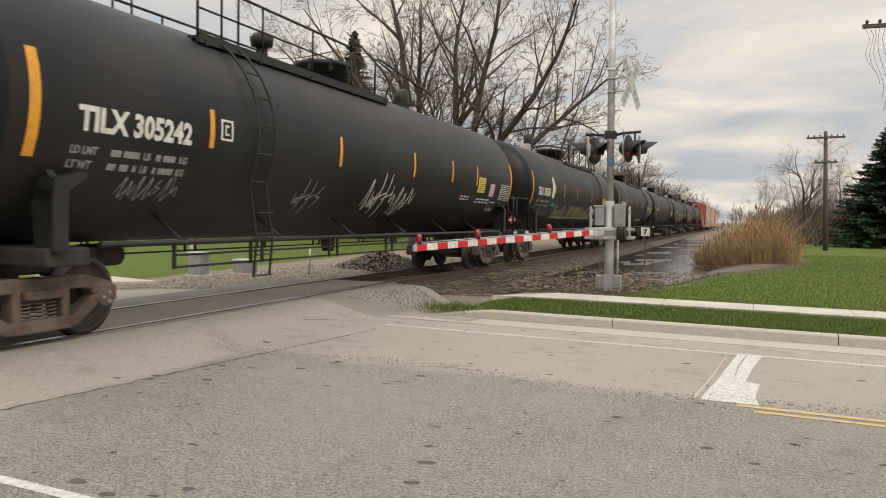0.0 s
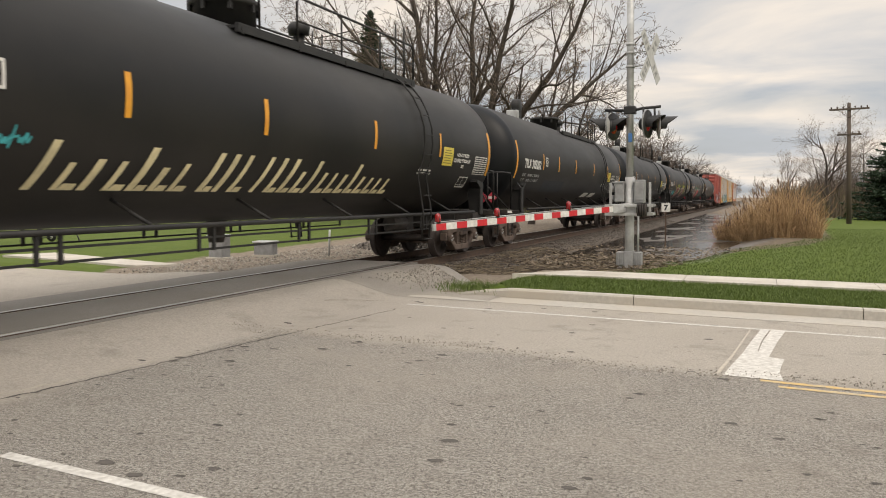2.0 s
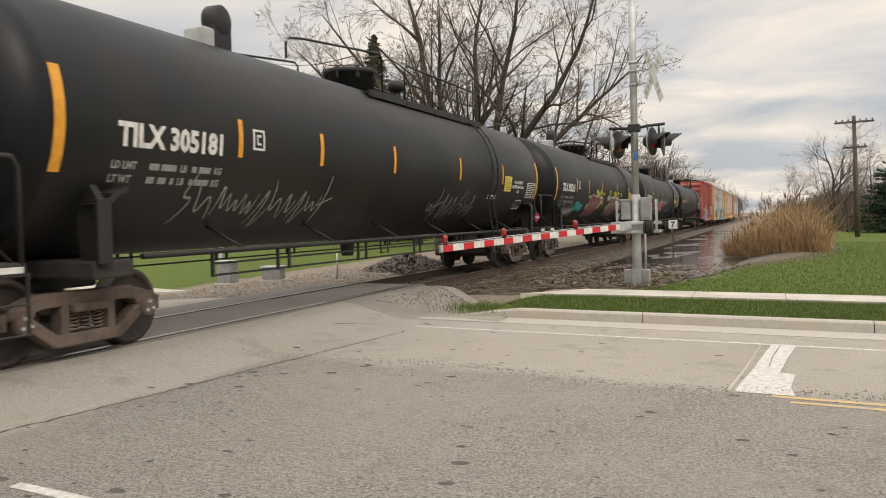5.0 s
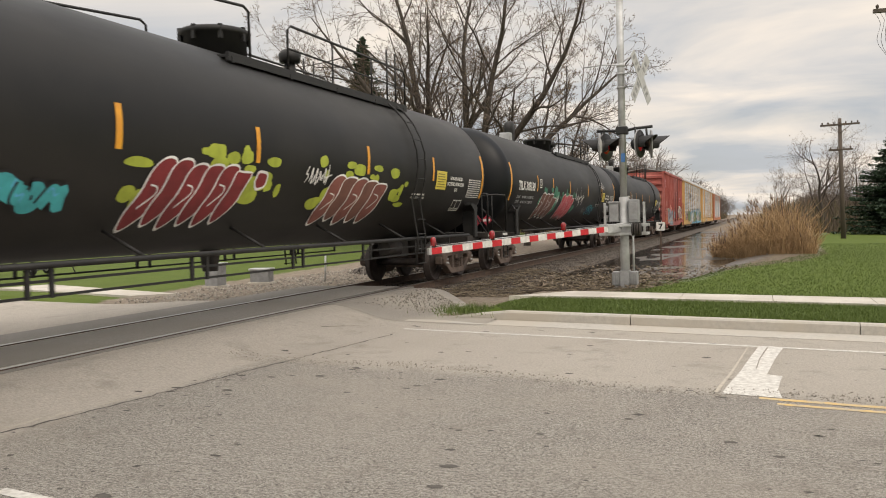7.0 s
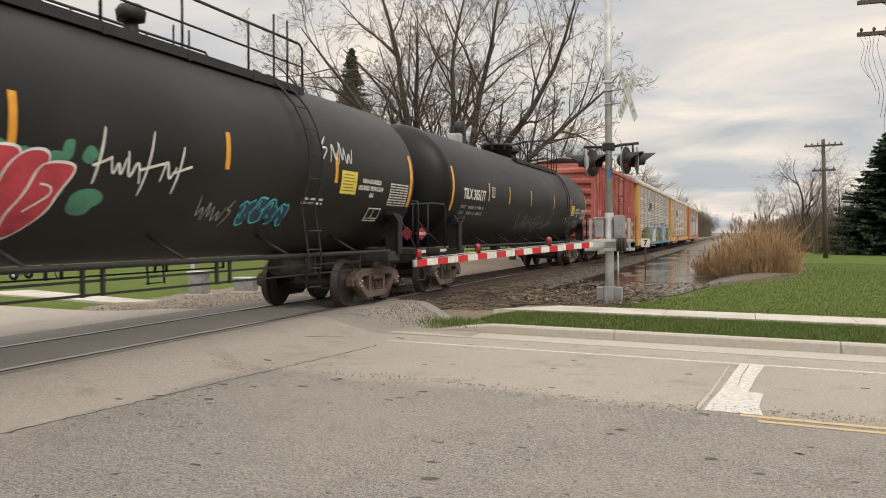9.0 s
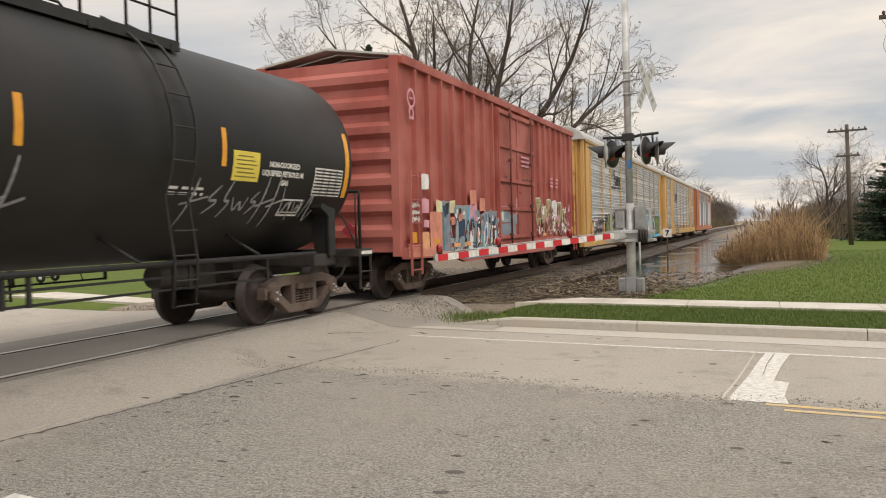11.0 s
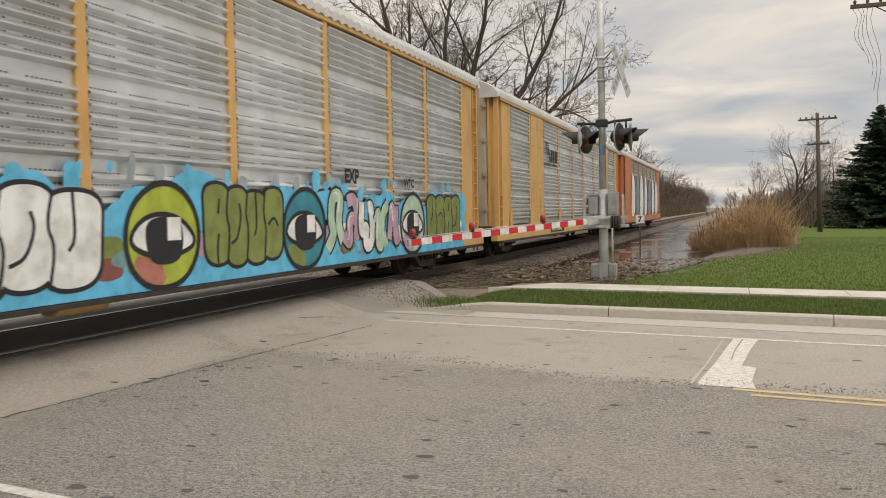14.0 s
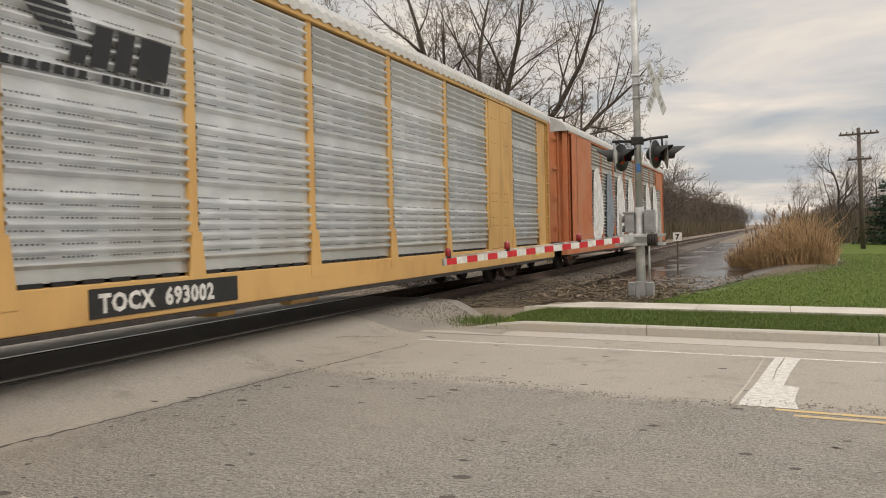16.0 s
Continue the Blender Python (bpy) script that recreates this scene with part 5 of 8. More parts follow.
def throw_up(surface, car, seed, u0, u1, z0, z1, n, colours, label):
    """A throw-up of fat letter-like shapes: cloud behind, outline, fill and shine."""
    rs = random.Random(seed)
    back, body, edge, shine = colours
    w = (u1 - u0) / n
    cz, h = (z0 + z1) / 2, z1 - z0
    if back:
        blobs = [bubble(rs, u0 + (u1 - u0) * rs.uniform(-0.08, 1.08), cz + h * rs.uniform(-0.38, 0.45), w * rs.uniform(0.4, 0.8), h * rs.uniform(0.18, 0.4)) for _ in range(n * 4)]
        fill(surface, blobs, back, car, 0.006, label)
    fat = min(0.16 * w, 0.15 * h) + 0.012
    kinds = list(range(len(SKELETONS)))
    rs.shuffle(kinds)
    for i in range(n):
        sk = SKELETONS[kinds[i % len(kinds)]]
        lean, dz, k = rs.uniform(0.02, 0.16), rs.uniform(-0.05, 0.05) * h, rs.uniform(0.92, 1.06)
        lines = []
        for p in sk:
            q = [(u0 + w * (i - 0.12 + 1.24 * (0.12 + 0.76 * a)) + lean * (b - 0.5) * w, z0 + dz + fat + (h - 2 * fat) * b * k) for a, b in p]
            q = [(a + rs.uniform(-0.05, 0.05) * w, b + rs.uniform(-0.03, 0.03) * h) for a, b in q]
            lines.append(chaikin(q, False, 3))
        base = 0.010 + 0.0042 * i
        strokes(surface, lines, fat + 0.02 + 0.02 * h, edge, car, base, label=label)
        strokes(surface, lines, fat, body[i % len(body)], car, base + 0.0018)
        strokes(surface, [[(a - 0.4 * fat, b + 0.35 * fat) for a, b in l[len(l) // 6: len(l) // 2]] for l in lines], 0.010 + 0.05 * fat, shine, car, base + 0.0032, taper=True)


def mass(surface, car, seed, u0, u1, z0, z1, n, body, edge, label, shine=None, thick=0.05):
    """Fat letters that run together: rounded columns in one outline, parted by dark curves."""
    rs = random.Random(seed)
    w, h = (u1 - u0) / n, z1 - z0
    shapes, rims, cuts = [], [], []
    for i in range(n):
        u = u0 + w * (i + 0.5)
        a, b = z0 + h * rs.uniform(0.0, 0.12), z1 - h * rs.uniform(0.0, 0.14)
        lean = rs.uniform(-0.05, 0.06) * w
        half = w * rs.uniform(0.56, 0.66)
        for out, grow in ((shapes, 0.0), (rims, thick)):
            q, t = half + grow, grow
            out.append(chaikin([(u - q - lean, a - t), (u + q - lean, a - t), (u + q * 1.02, a + h * 0.45), (u + q + lean, b + t), (u - q + lean, b + t), (u - q * 0.94, a + h * 0.5)], True, 3))
        if i:
            e = u0 + w * i
            cuts.append(chaikin([(e + 0.05 * w, b - 0.02 * h), (e - 0.08 * w, z0 + 0.62 * h), (e + 0.10 * w, z0 + 0.45 * h), (e - 0.05 * w, z0 + 0.08 * h)], False))
        kind = (i + seed) % 4
        m = z0 + h * rs.uniform(0.45, 0.6)
        if kind == 0:
            cuts.append(chaikin([(u - 0.3 * w, m), (u + 0.05 * w, m + 0.1 * h), (u + 0.3 * w, m - 0.02 * h)], False))
        elif kind == 1:
            cuts.append(chaikin([(u, z0 + 0.05 * h), (u - 0.06 * w, z0 + 0.25 * h), (u + 0.04 * w, z0 + 0.42 * h)], False))
            cuts.append(chaikin([(u + 0.1 * w, z1 - 0.2 * h), (u + 0.02 * w, z1 - 0.36 * h)], False))
        elif kind == 2:
            cuts.append(chaikin([(u - 0.35 * w, z0 + 0.3 * h), (u, z0 + 0.36 * h), (u + 0.2 * w, z0 + 0.62 * h), (u + 0.1 * w, z0 + 0.75 * h)], False))
        else:
            cuts.append(chaikin([(u, z1 - 0.08 * h), (u + 0.05 * w, m), (u - 0.12 * w, m - 0.1 * h)], False))
    fill(surface, rims, edge, car, 0.010, label)
    for i, p in enumerate(shapes):
        fill(surface, [p], body[i % len(body)], car, 0.0125 + 0.0003 * i, label)
    strokes(surface, cuts, thick * 0.42, edge, car, 0.0165)
    if shine:
        strokes(surface, [[(p[k][0] * 0.94 + 0.06 * (u0 + w * (i + 0.5)), p[k][1] - 0.04) for k in range(len(p) // 2 + 2, len(p) * 2 // 3 + 2)] for i, p in enumerate(shapes)], 0.014, shine, car, 0.0175, taper=True)


def fingers(surface, car, seed, u0, u1, z0, z1, n, body, edge, label, lean=0.42):
    """Leaning finger-shaped strokes side by side, each in a soft pale outline."""
    rs = random.Random(seed)
    h = z1 - z0
    w = (u1 - u0 - lean * h) / n
    for i in range(n):
        a, b = z0 + h * rs.uniform(0.0, 0.10), z1 - h * (rs.uniform(0.0, 0.08) + (0.12 if i == n - 1 else 0.0))
        u = u0 + w * (i + 0.5)
        q = w * rs.uniform(0.60, 0.72)

        def shape(g):
            pts = [(-0.25 * q, -g), (0.3 * q, 0.02 * h - g), (0.95 * q + g, 0.30 * h), (0.75 * q + g, 0.52 * h), (0.95 * q + g, 0.78 * h), (0.70 * q, (b - a) + g), (-0.45 * q, (b - a) + g), (-0.95 * q - g, 0.80 * h), (-0.70 * q - g, 0.50 * h), (-0.90 * q - g, 0.24 * h)]
            return chaikin([(u + x + lean * (y + a - z0) * (0.75 + 0.25 * y / h), a + y) for x, y in pts], True, 3)
        lift = 0.010 + 0.0022 * i
        fill(surface, [shape(0.032)], edge, car, lift, label)
        fill(surface, [shape(0.0)], body[i % len(body)], car, lift + 0.0011, label)
        inner = [(u + lean * (k * h) + q * x, a + k * h) for x, k in ((-0.45, 0.62), (0.2, 0.60), (0.42, 0.50), (0.05, 0.40), (-0.30, 0.30))]
        if i % 2 == 0:
            strokes(surface, [chaikin(inner, False, 2)], 0.011, edge, car, lift + 0.0018, label="pale inner line")


def cloud(surface, car, seed, u0, u1, z0, z1, mat, label):
    rs = random.Random(seed)
    h = z1 - z0
    fill(surface, [bubble(rs, rs.uniform(u0, u1), rs.uniform(z0, z1), h * rs.uniform(0.2, 0.75), h * rs.uniform(0.12, 0.4)) for _ in range(34)], mat, car, 0.006, label)


def bar_words(surface, car, seed, words, z, h, mat, label):
    """Slanting bars that stand for sprayed words."""
    rs = random.Random(seed)
    bars = []
    for u0, u1, n in words:
        d = (u1 - u0) / n
        for i in range(n):
            u, k = u0 + d * i, (1.0 if i == 0 or rs.random() < 0.25 else rs.uniform(0.55, 0.7))
            b = d * rs.uniform(0.26, 0.36)
            bars.append([(u, z - h / 2), (u + b, z - h / 2), (u + b + 0.32 * h * k, z - h / 2 + h * k), (u + 0.32 * h * k, z - h / 2 + h * k)])
            if rs.random() < 0.6:
                bars.append([(u + b, z - h / 2), (u + d * 0.86, z - h / 2), (u + d * 0.9, z - h / 2 + 0.07), (u + b + 0.05, z - h / 2 + 0.07)])
    return fill(surface, bars, mat, car, 0.010, label)


def scrawl(surface, car, seed, u0, u1, z, h, mat, w=0.012, label="scrawled spray-paint tag"):
    """A hand-sprayed tag as one running line that cannot be read."""
    rs = random.Random(seed)
    lines = []
    u = u0
    while u < u1:
        d = rs.uniform(0.5, 0.95) * h
        hi, lo = z + h * rs.uniform(0.3, 0.6), z - h * rs.uniform(0.3, 0.55)
        kind = rs.randrange(6)
        if kind == 0:
            p = [(u, lo), (u + 0.25 * d, hi), (u + 0.45 * d, lo), (u + 0.8 * d, hi * 0.6 + lo * 0.4)]
        elif kind == 1:
            p = [(u + 0.6 * d, hi), (u + 0.05 * d, z), (u + 0.7 * d, z + 0.05 * h), (u + 0.1 * d, lo)]
        elif kind == 2:
            p = [(u, hi), (u + 0.15 * d, lo), (u + 0.5 * d, z + 0.2 * h), (u + 0.7 * d, lo)]
        elif kind == 3:
            p = [(u + 0.35 * d, hi + 0.25 * h), (u, lo - 0.15 * h)]
            lines.append([(u - 0.2 * d, z - 0.1 * h), (u + 0.9 * d, z + 0.12 * h)])
        elif kind == 4:
            p = [(u, z + 0.15 * h), (u + 0.2 * d, lo), (u + 0.4 * d, z + 0.1 * h), (u + 0.55 * d, lo), (u + 0.75 * d, z + 0.15 * h)]
        else:
            p = [(u, lo), (u + 0.6 * d, hi + 0.2 * h), (u + 0.3 * d, lo - 0.3 * h), (u + 0.95 * d, z)]
        lines.append(chaikin(p, False))
        u += d * 0.8
    return strokes(surface, lines, w, mat, car, 0.012, taper=True, label=label)


P = {}
for key, c in {"maroon": (0.20, 0.02, 0.024), "lime": (0.36, 0.42, 0.05), "teal": (0.05, 0.42, 0.45), "pale": (0.72, 0.72, 0.70), "brick": (0.42, 0.16, 0.12),
               "seagreen": (0.06, 0.22, 0.14), "crimson": (0.5, 0.05, 0.07), "sky": (0.10, 0.45, 0.68), "navy": (0.02, 0.05, 0.10), "olive": (0.19, 0.23, 0.06),
               "ink": (0.015, 0.015, 0.018), "pink": (0.62, 0.30, 0.36), "mint": (0.40, 0.55, 0.42), "salmon": (0.66, 0.255, 0.18), "cream": (0.70, 0.62, 0.38),
               "slate": (0.22, 0.26, 0.30), "blue": (0.06, 0.18, 0.42), "mauve": (0.45, 0.30, 0.38), "steel": (0.20, 0.29, 0.34), "greyteal": (0.16, 0.30, 0.30), "sea": (0.03, 0.22, 0.28), "rust": (0.22, 0.075, 0.06), "tan": (0.40, 0.33, 0.17), "dusk": (0.022, 0.027, 0.033), "brown": (0.17, 0.072, 0.055), "wash": (0.30, 0.345, 0.365), "apricot": (0.72, 0.36, 0.17)}.items():
    P[key] = material("spray_" + key, c, tuple(v * 0.78 for v in c), 7, 0.6, c3=tuple(min(0.85, v * 1.15) for v in c), big=3)


def paint_tank_cars():
    flank = Surface()
    car = {n: c for (n, _), (c, _) in zip(TANK_CARS, MOVING)}
    scrawl(flank, car["305242"], 3, -3.4, -2.5, 1.75, 0.42, M["dimwhite"], 0.014)
    scrawl(flank, car["305242"], 8, -0.85, 1.3, 1.85, 0.62, M["white"], 0.016)
    scrawl(flank, car["305242"], 9, -7.4, -6.4, 1.75, 0.3, M["dimwhite"], 0.01)
    bar_words(flank, car["305235"], 12, ((-4.95, -2.4, 7), (-2.2, -1.2, 3), (-1.0, 3.6, 13)), 1.76, 0.5, P["cream"], "long cream-coloured sprayed line of slanting strokes")
    scrawl(flank, car["305235"], 14, -8.4, -5.7, 1.72, 0.34, M["dimwhite"], 0.012)
    scrawl(flank, car["305235"], 15, -5.9, -5.1, 2.0, 0.16, P["teal"], 0.014)
    fill(flank, [chaikin([(-6.1, 2.2), (-5.95, 2.25), (-5.72, 2.2), (-5.62, 2.6), (-5.72, 3.0), (-6.05, 3.02), (-6.08, 2.6)])], P["cream"], car["305235"], 0.009, "smear of cream paint over a stencil")
    bm = bmesh_new()
    curved_patch(bm, -5.5, -2.6, 1.62, 1.98)
    part("paint_patch", bm, P["dusk"], car["305202"], "dull blue-grey overpainted patch")
    for u in (1.7, 3.2):
        bm = bmesh_new()
        curved_patch(bm, u, u + 1.0, 1.45, 1.62, shear=0.25)
        part("paint_patch", bm, M["white"], car["305202"], "white painted slanting block")
    scrawl(flank, car["305202"], 21, 5.5, 7.6, 1.9, 0.4, M["dimwhite"], 0.012)
    scrawl(flank, car["305181"], 25, -7.0, -3.5, 1.75, 0.6, M["dimwhite"], 0.016)
    scrawl(flank, car["305181"], 26, 1.0, 3.8, 1.75, 0.6, M["dimwhite"], 0.016)
    e = car["305215"]
    cloud(flank, e, 31, -3.6, -0.4, 1.75, 2.45, P["lime"], "lime green sprayed cloud")
    fingers(flank, e, 31, -3.5, -1.2, 1.40, 2.26, 6, [P["maroon"]], P["pale"], "dark red graffiti in a pale outline on lime green")
    fill(flank, [bubble(random.Random(5), -0.98, 2.06, 0.36, 0.30)], P["pale"], e, 0.011, "pale outline")
    fill(flank, [bubble(random.Random(5), -0.98, 2.06, 0.28, 0.22)], P["maroon"], e, 0.0125, "dark red sprayed dot")
    cloud(flank, e, 32, 0.7, 4.2, 1.75, 2.45, P["lime"], "lime green sprayed cloud")
    fingers(flank, e, 32, 0.85, 3.3, 1.42, 2.24, 5, [P["rust"], P["brown"]], P["pale"], "brown graffiti in a pale outline on lime green")
    scrawl(flank, e, 33, -7.4, -6.0, 1.68, 0.62, M["white"], 0.03)
    throw_up(flank, e, 34, -5.75, -4.4, 1.60, 1.98, 4, (None, [P["teal"]], P["ink"], P["sky"]), "small teal graffiti")
    scrawl(flank, e, 35, 0.2, 1.0, 2.2, 0.25, M["white"], 0.016)
    f = car["305180"]
    cloud(flank, f, 41, -5.5, -3.0, 1.6, 2.4, P["seagreen"], "dark green sprayed cloud")
    fingers(flank, f, 41, -5.6, -3.2, 1.42, 2.28, 4, [P["brown"]], P["pale"], "brown graffiti in a pale outline on dark green")
    cloud(flank, f, 42, -2.6, 0.1, 1.6, 2.4, P["seagreen"], "dark green sprayed cloud")
    fingers(flank, f, 42, -2.5, -0.25, 1.40, 2.28, 5, [P["crimson"]], P["pale"], "red graffiti in a white outline on dark green")
    scrawl(flank, f, 43, 0.0, 1.6, 2.22, 0.5, M["white"], 0.02)
    throw_up(flank, f, 44, 3.0, 4.3, 1.58, 1.95, 4, (None, [P["navy"]], P["teal"], P["teal"]), "small teal outlined graffiti")
    scrawl(flank, f, 45, 2.0, 2.7, 1.75, 0.4, M["dimwhite"], 0.014)
    scrawl(flank, f, 46, 5.0, 6.0, 2.85, 0.5, M["white"], 0.018)
    for k in range(4):
        a = k * math.pi / 4 + 0.2
        strokes(flank, [[(-3.0 - 0.16 * math.cos(a), 2.1 - 0.16 * math.sin(a)), (-3.0 + 0.16 * math.cos(a), 2.1 + 0.16 * math.sin(a))]], 0.013, M["white"], f, 0.014, label="white sprayed star")
    g = car["305177"]
    scrawl(flank, g, 51, -2.5, 2.5, 1.75, 0.6, M["dimwhite"], 0.02)
    scrawl(flank, g, 52, 5.0, 8.0, 1.85, 0.5, M["dimwhite"], 0.018)


def ladder_rungs(bm, x, y0, y1, z0, z1, n):
    for y in (y0, y1):
        add_box(bm, x - 0.02, x + 0.02, y - 0.015, y + 0.015, z0 - 0.1, z1 + 0.1)
    for i in range(n):
        z = z0 + (z1 - z0) * i / (n - 1)
        add_cyl(bm, (x + 0.01, y0, z), (x + 0.01, y1, z), 0.013, n=6)


def build_boxcar():
    S0, half, W = 158.14, 7.6, 1.55
    car = thing("boxcar", "faded red ribbed boxcar covered in graffiti along its lower side", "boxcar", pose(TC, S0, 0))
    MOVING.append((car, S0))
    red = M["boxred"]
    bm = bmesh_new()
    add_box(bm, -W, W, -half, half, 0.98, 4.72)
    part("body", bm, red, car)
    bm = bmesh_new()
    for y in np.arange(-half, half, 0.5):
        add_prism(bm, [(-1.64, 4.74), (0, 5.0), (1.64, 4.74), (1.64, 4.78), (0, 5.04), (-1.64, 4.78)], y, min(y + 0.46, half), "Y")
    part("roof", bm, M["rackroof"], car, "pale weathered steel roof")
    for s in (1, -1):
        bm = bmesh_new()
        add_box(bm, s * (W + 0.05) - 0.05, s * (W + 0.05) + 0.05, -half, half, 4.60, 4.78, bevel=0.012)
        part("top_chord", bm, red, car)
        bm = bmesh_new()
        out = [(-half, 1.06), (half, 1.06), (half, 0.84), (half - 2.6, 0.80), (half - 3.4, 0.64), (-half + 3.4, 0.64), (-half + 2.6, 0.80), (-half, 0.84)]
        add_prism(bm, out, s * (W + 0.04) - 0.05, s * (W + 0.04) + 0.05, "X")
        bmesh.ops.recalc_face_normals(bm, faces=bm.faces)
        part("side_sill", bm, red, car)
        ribs = [-6.93 + 0.715 * i for i in range(8)] + [2.0 + 0.715 * i for i in range(8)]
        for y in ribs:
            bm = bmesh_new()
            add_prism(bm, [(y - 0.062, s * W), (y - 0.05, s * (W + 0.085)), (y + 0.05, s * (W + 0.085)), (y + 0.062, s * W)], 1.06, 4.60, "Z")
            for v in bm.verts:
                v.co.x, v.co.y = v.co.y, v.co.x
            bmesh.ops.recalc_face_normals(bm, faces=bm.faces)
            part("rib", bm, red, car)
        # sliding door with pressed panels and locking rods
        bm = bmesh_new()
        add_box(bm, s * (W + 0.06) - 0.05, s * (W + 0.06) + 0.05, -1.66, 1.86, 1.06, 4.52, bevel=0.01)
        door = part("door", bm, red, car, "ribbed sliding door")
        bm = bmesh_new()
        for z in (1.15, 1.9, 2.65, 3.55, 4.42):
            add_box(bm, s * (W + 0.13) - 0.03, s * (W + 0.13) + 0.03, -1.64, 1.84, z - 0.05, z + 0.05, bevel=0.012)
        for y in (-1.6, 0.1, 1.8):
            add_box(bm, s * (W + 0.125) - 0.025, s * (W + 0.125) + 0.025, y - 0.05, y + 0.05, 1.08, 4.5, bevel=0.01)
        part("door_frame", bm, red, door)
        for y in (-0.75, 1.35):
            bm = bmesh_new()
            add_cyl(bm, (s * (W + 0.19), y, 0.95), (s * (W + 0.19), y, 4.6), 0.025, n=8)
            for z in (1.2, 2.0, 3.2, 4.4):
                add_box(bm, s * (W + 0.18) - 0.04, s * (W + 0.18) + 0.04, y - 0.06, y + 0.06, z - 0.04, z + 0.04)
            part("lock_rod", bm, M["rust_red"], door)
        bm = bmesh_new()
        add_box(bm, s * (W + 0.085) - 0.012, s * (W + 0.085) + 0.012, -5.3, 5.5, 1.0, 1.04)
        part("door_track", bm, red, car)
        for y in (-7.25, -2.9, -6.0, 3.1, 6.6, 7.2):
            bm = bmesh_new()
            add_box(bm, s * (W + 0.095) - 0.003, s * (W + 0.095) + 0.003, y - 0.17, y + 0.17, 1.10 if abs(y) < 7 else 1.15, 1.20 if abs(y) < 7 else 1.36)
            part("reflector", bm, M["orange"], car, "orange reflective panel")
        for y0, y1, z1, n in ((-7.5, -7.0, 2.45, 5), (7.05, 7.5, 2.45, 5)):
            bm = bmesh_new()
            ladder_rungs(bm, s * (W + 0.16), y0, y1, 0.62, z1, n)
            part("ladder", bm, red, car)
    for e in (-1, 1):
        for i in range(7):
            bm = bmesh_new()
            z = 1.35 + 0.5 * i
            add_prism(bm, [(z - 0.17, e * half), (z - 0.07, e * (half + 0.10)), (z + 0.07, e * (half + 0.10)), (z + 0.17, e * half)], -1.4, 1.4, "X")
            for v in bm.verts:
                v.co.y, v.co.z = v.co.z, v.co.y
            bmesh.ops.recalc_face_normals(bm, faces=bm.faces)
            part("end_rib", bm, red, car)
        for s in (1, -1):
            bm = bmesh_new()
            add_box(bm, s * 1.48 - 0.08, s * 1.48 + 0.08, min(e * half, e * (half + 0.1)), max(e * half, e * (half + 0.1)), 0.9, 4.75)
            part("corner_post", bm, red, car)
        bm = bmesh_new()
        add_coupler(bm, e * (half - 0.1), e)
        add_box(bm, -0.35, 0.35, min(e * 4.5, e * half), max(e * 4.5, e * half), 0.70, 1.0)
        part("draft_gear", bm, M["grime"], car)
        build_truck(car, e * 5.95)
    bm = bmesh_new()
    add_box(bm, -0.3, 0.3, -4.6, 4.6, 0.62, 1.0)
    add_box(bm, -0.7, 0.1, -3.4, -2.8, 0.5, 0.95, bevel=0.03)
    add_cyl(bm, (0.4, 2.2, 0.75), (0.4, 3.2, 0.75), 0.18, n=14)
    part("centre_sill", bm, M["grime"], car)
    # graffiti and stencils on the near side
    side = Surface(W + 0.09)
    rs = random.Random(6)

    def patch(u0, u1, z0, z1, c, lift, label):
        """A sprayed block with uneven edges."""
        j = 0.02
        pts = [(u0, z0), ((u0 + u1) / 2, z0), (u1, z0), (u1, (z0 + z1) / 2), (u1, z1), ((u0 + u1) / 2, z1), (u0, z1), (u0, (z0 + z1) / 2)]
        fill(side, [[(a + rs.uniform(-j, j), b + rs.uniform(-j, j)) for a, b in pts]], P[c], car, lift, label)
    # faded patches and salmon overspray towards the leading end
    lab = "salmon and cream sprayed patches"
    for i, q in enumerate(((-7.5, -5.2, 0.86, 1.02, "salmon"), (-6.35, -5.65, 0.86, 1.78, "salmon"), (-6.85, -6.4, 2.21, 2.52, "pale"), (-6.85, -6.4, 1.74, 2.03, "pink"), (-6.8, -6.4, 1.02, 1.36, "apricot"), (-6.0, -5.65, 1.76, 2.02, "cream"), (-5.2, -4.87, 1.76, 2.03, "cream"),
                           (-3.85, -3.4, 1.95, 2.30, "salmon"), (-3.9, -3.35, 1.55, 1.95, "pink"), (-3.15, -2.73, 1.82, 2.12, "salmon"), (-3.0, -2.6, 1.6, 1.76, "pink"), (-7.5, -6.9, 1.02, 1.12, "salmon"), (-5.1, -4.9, 1.5, 1.68, "salmon"), (-6.7, -6.4, 1.45, 1.6, "pink"))):
        patch(*q, 0.0030 + 0.0002 * i, lab)
    # blocky letters in blue-grey, slate and white with a washed lower edge
    lab = "blocky blue, grey and salmon graffiti letters"
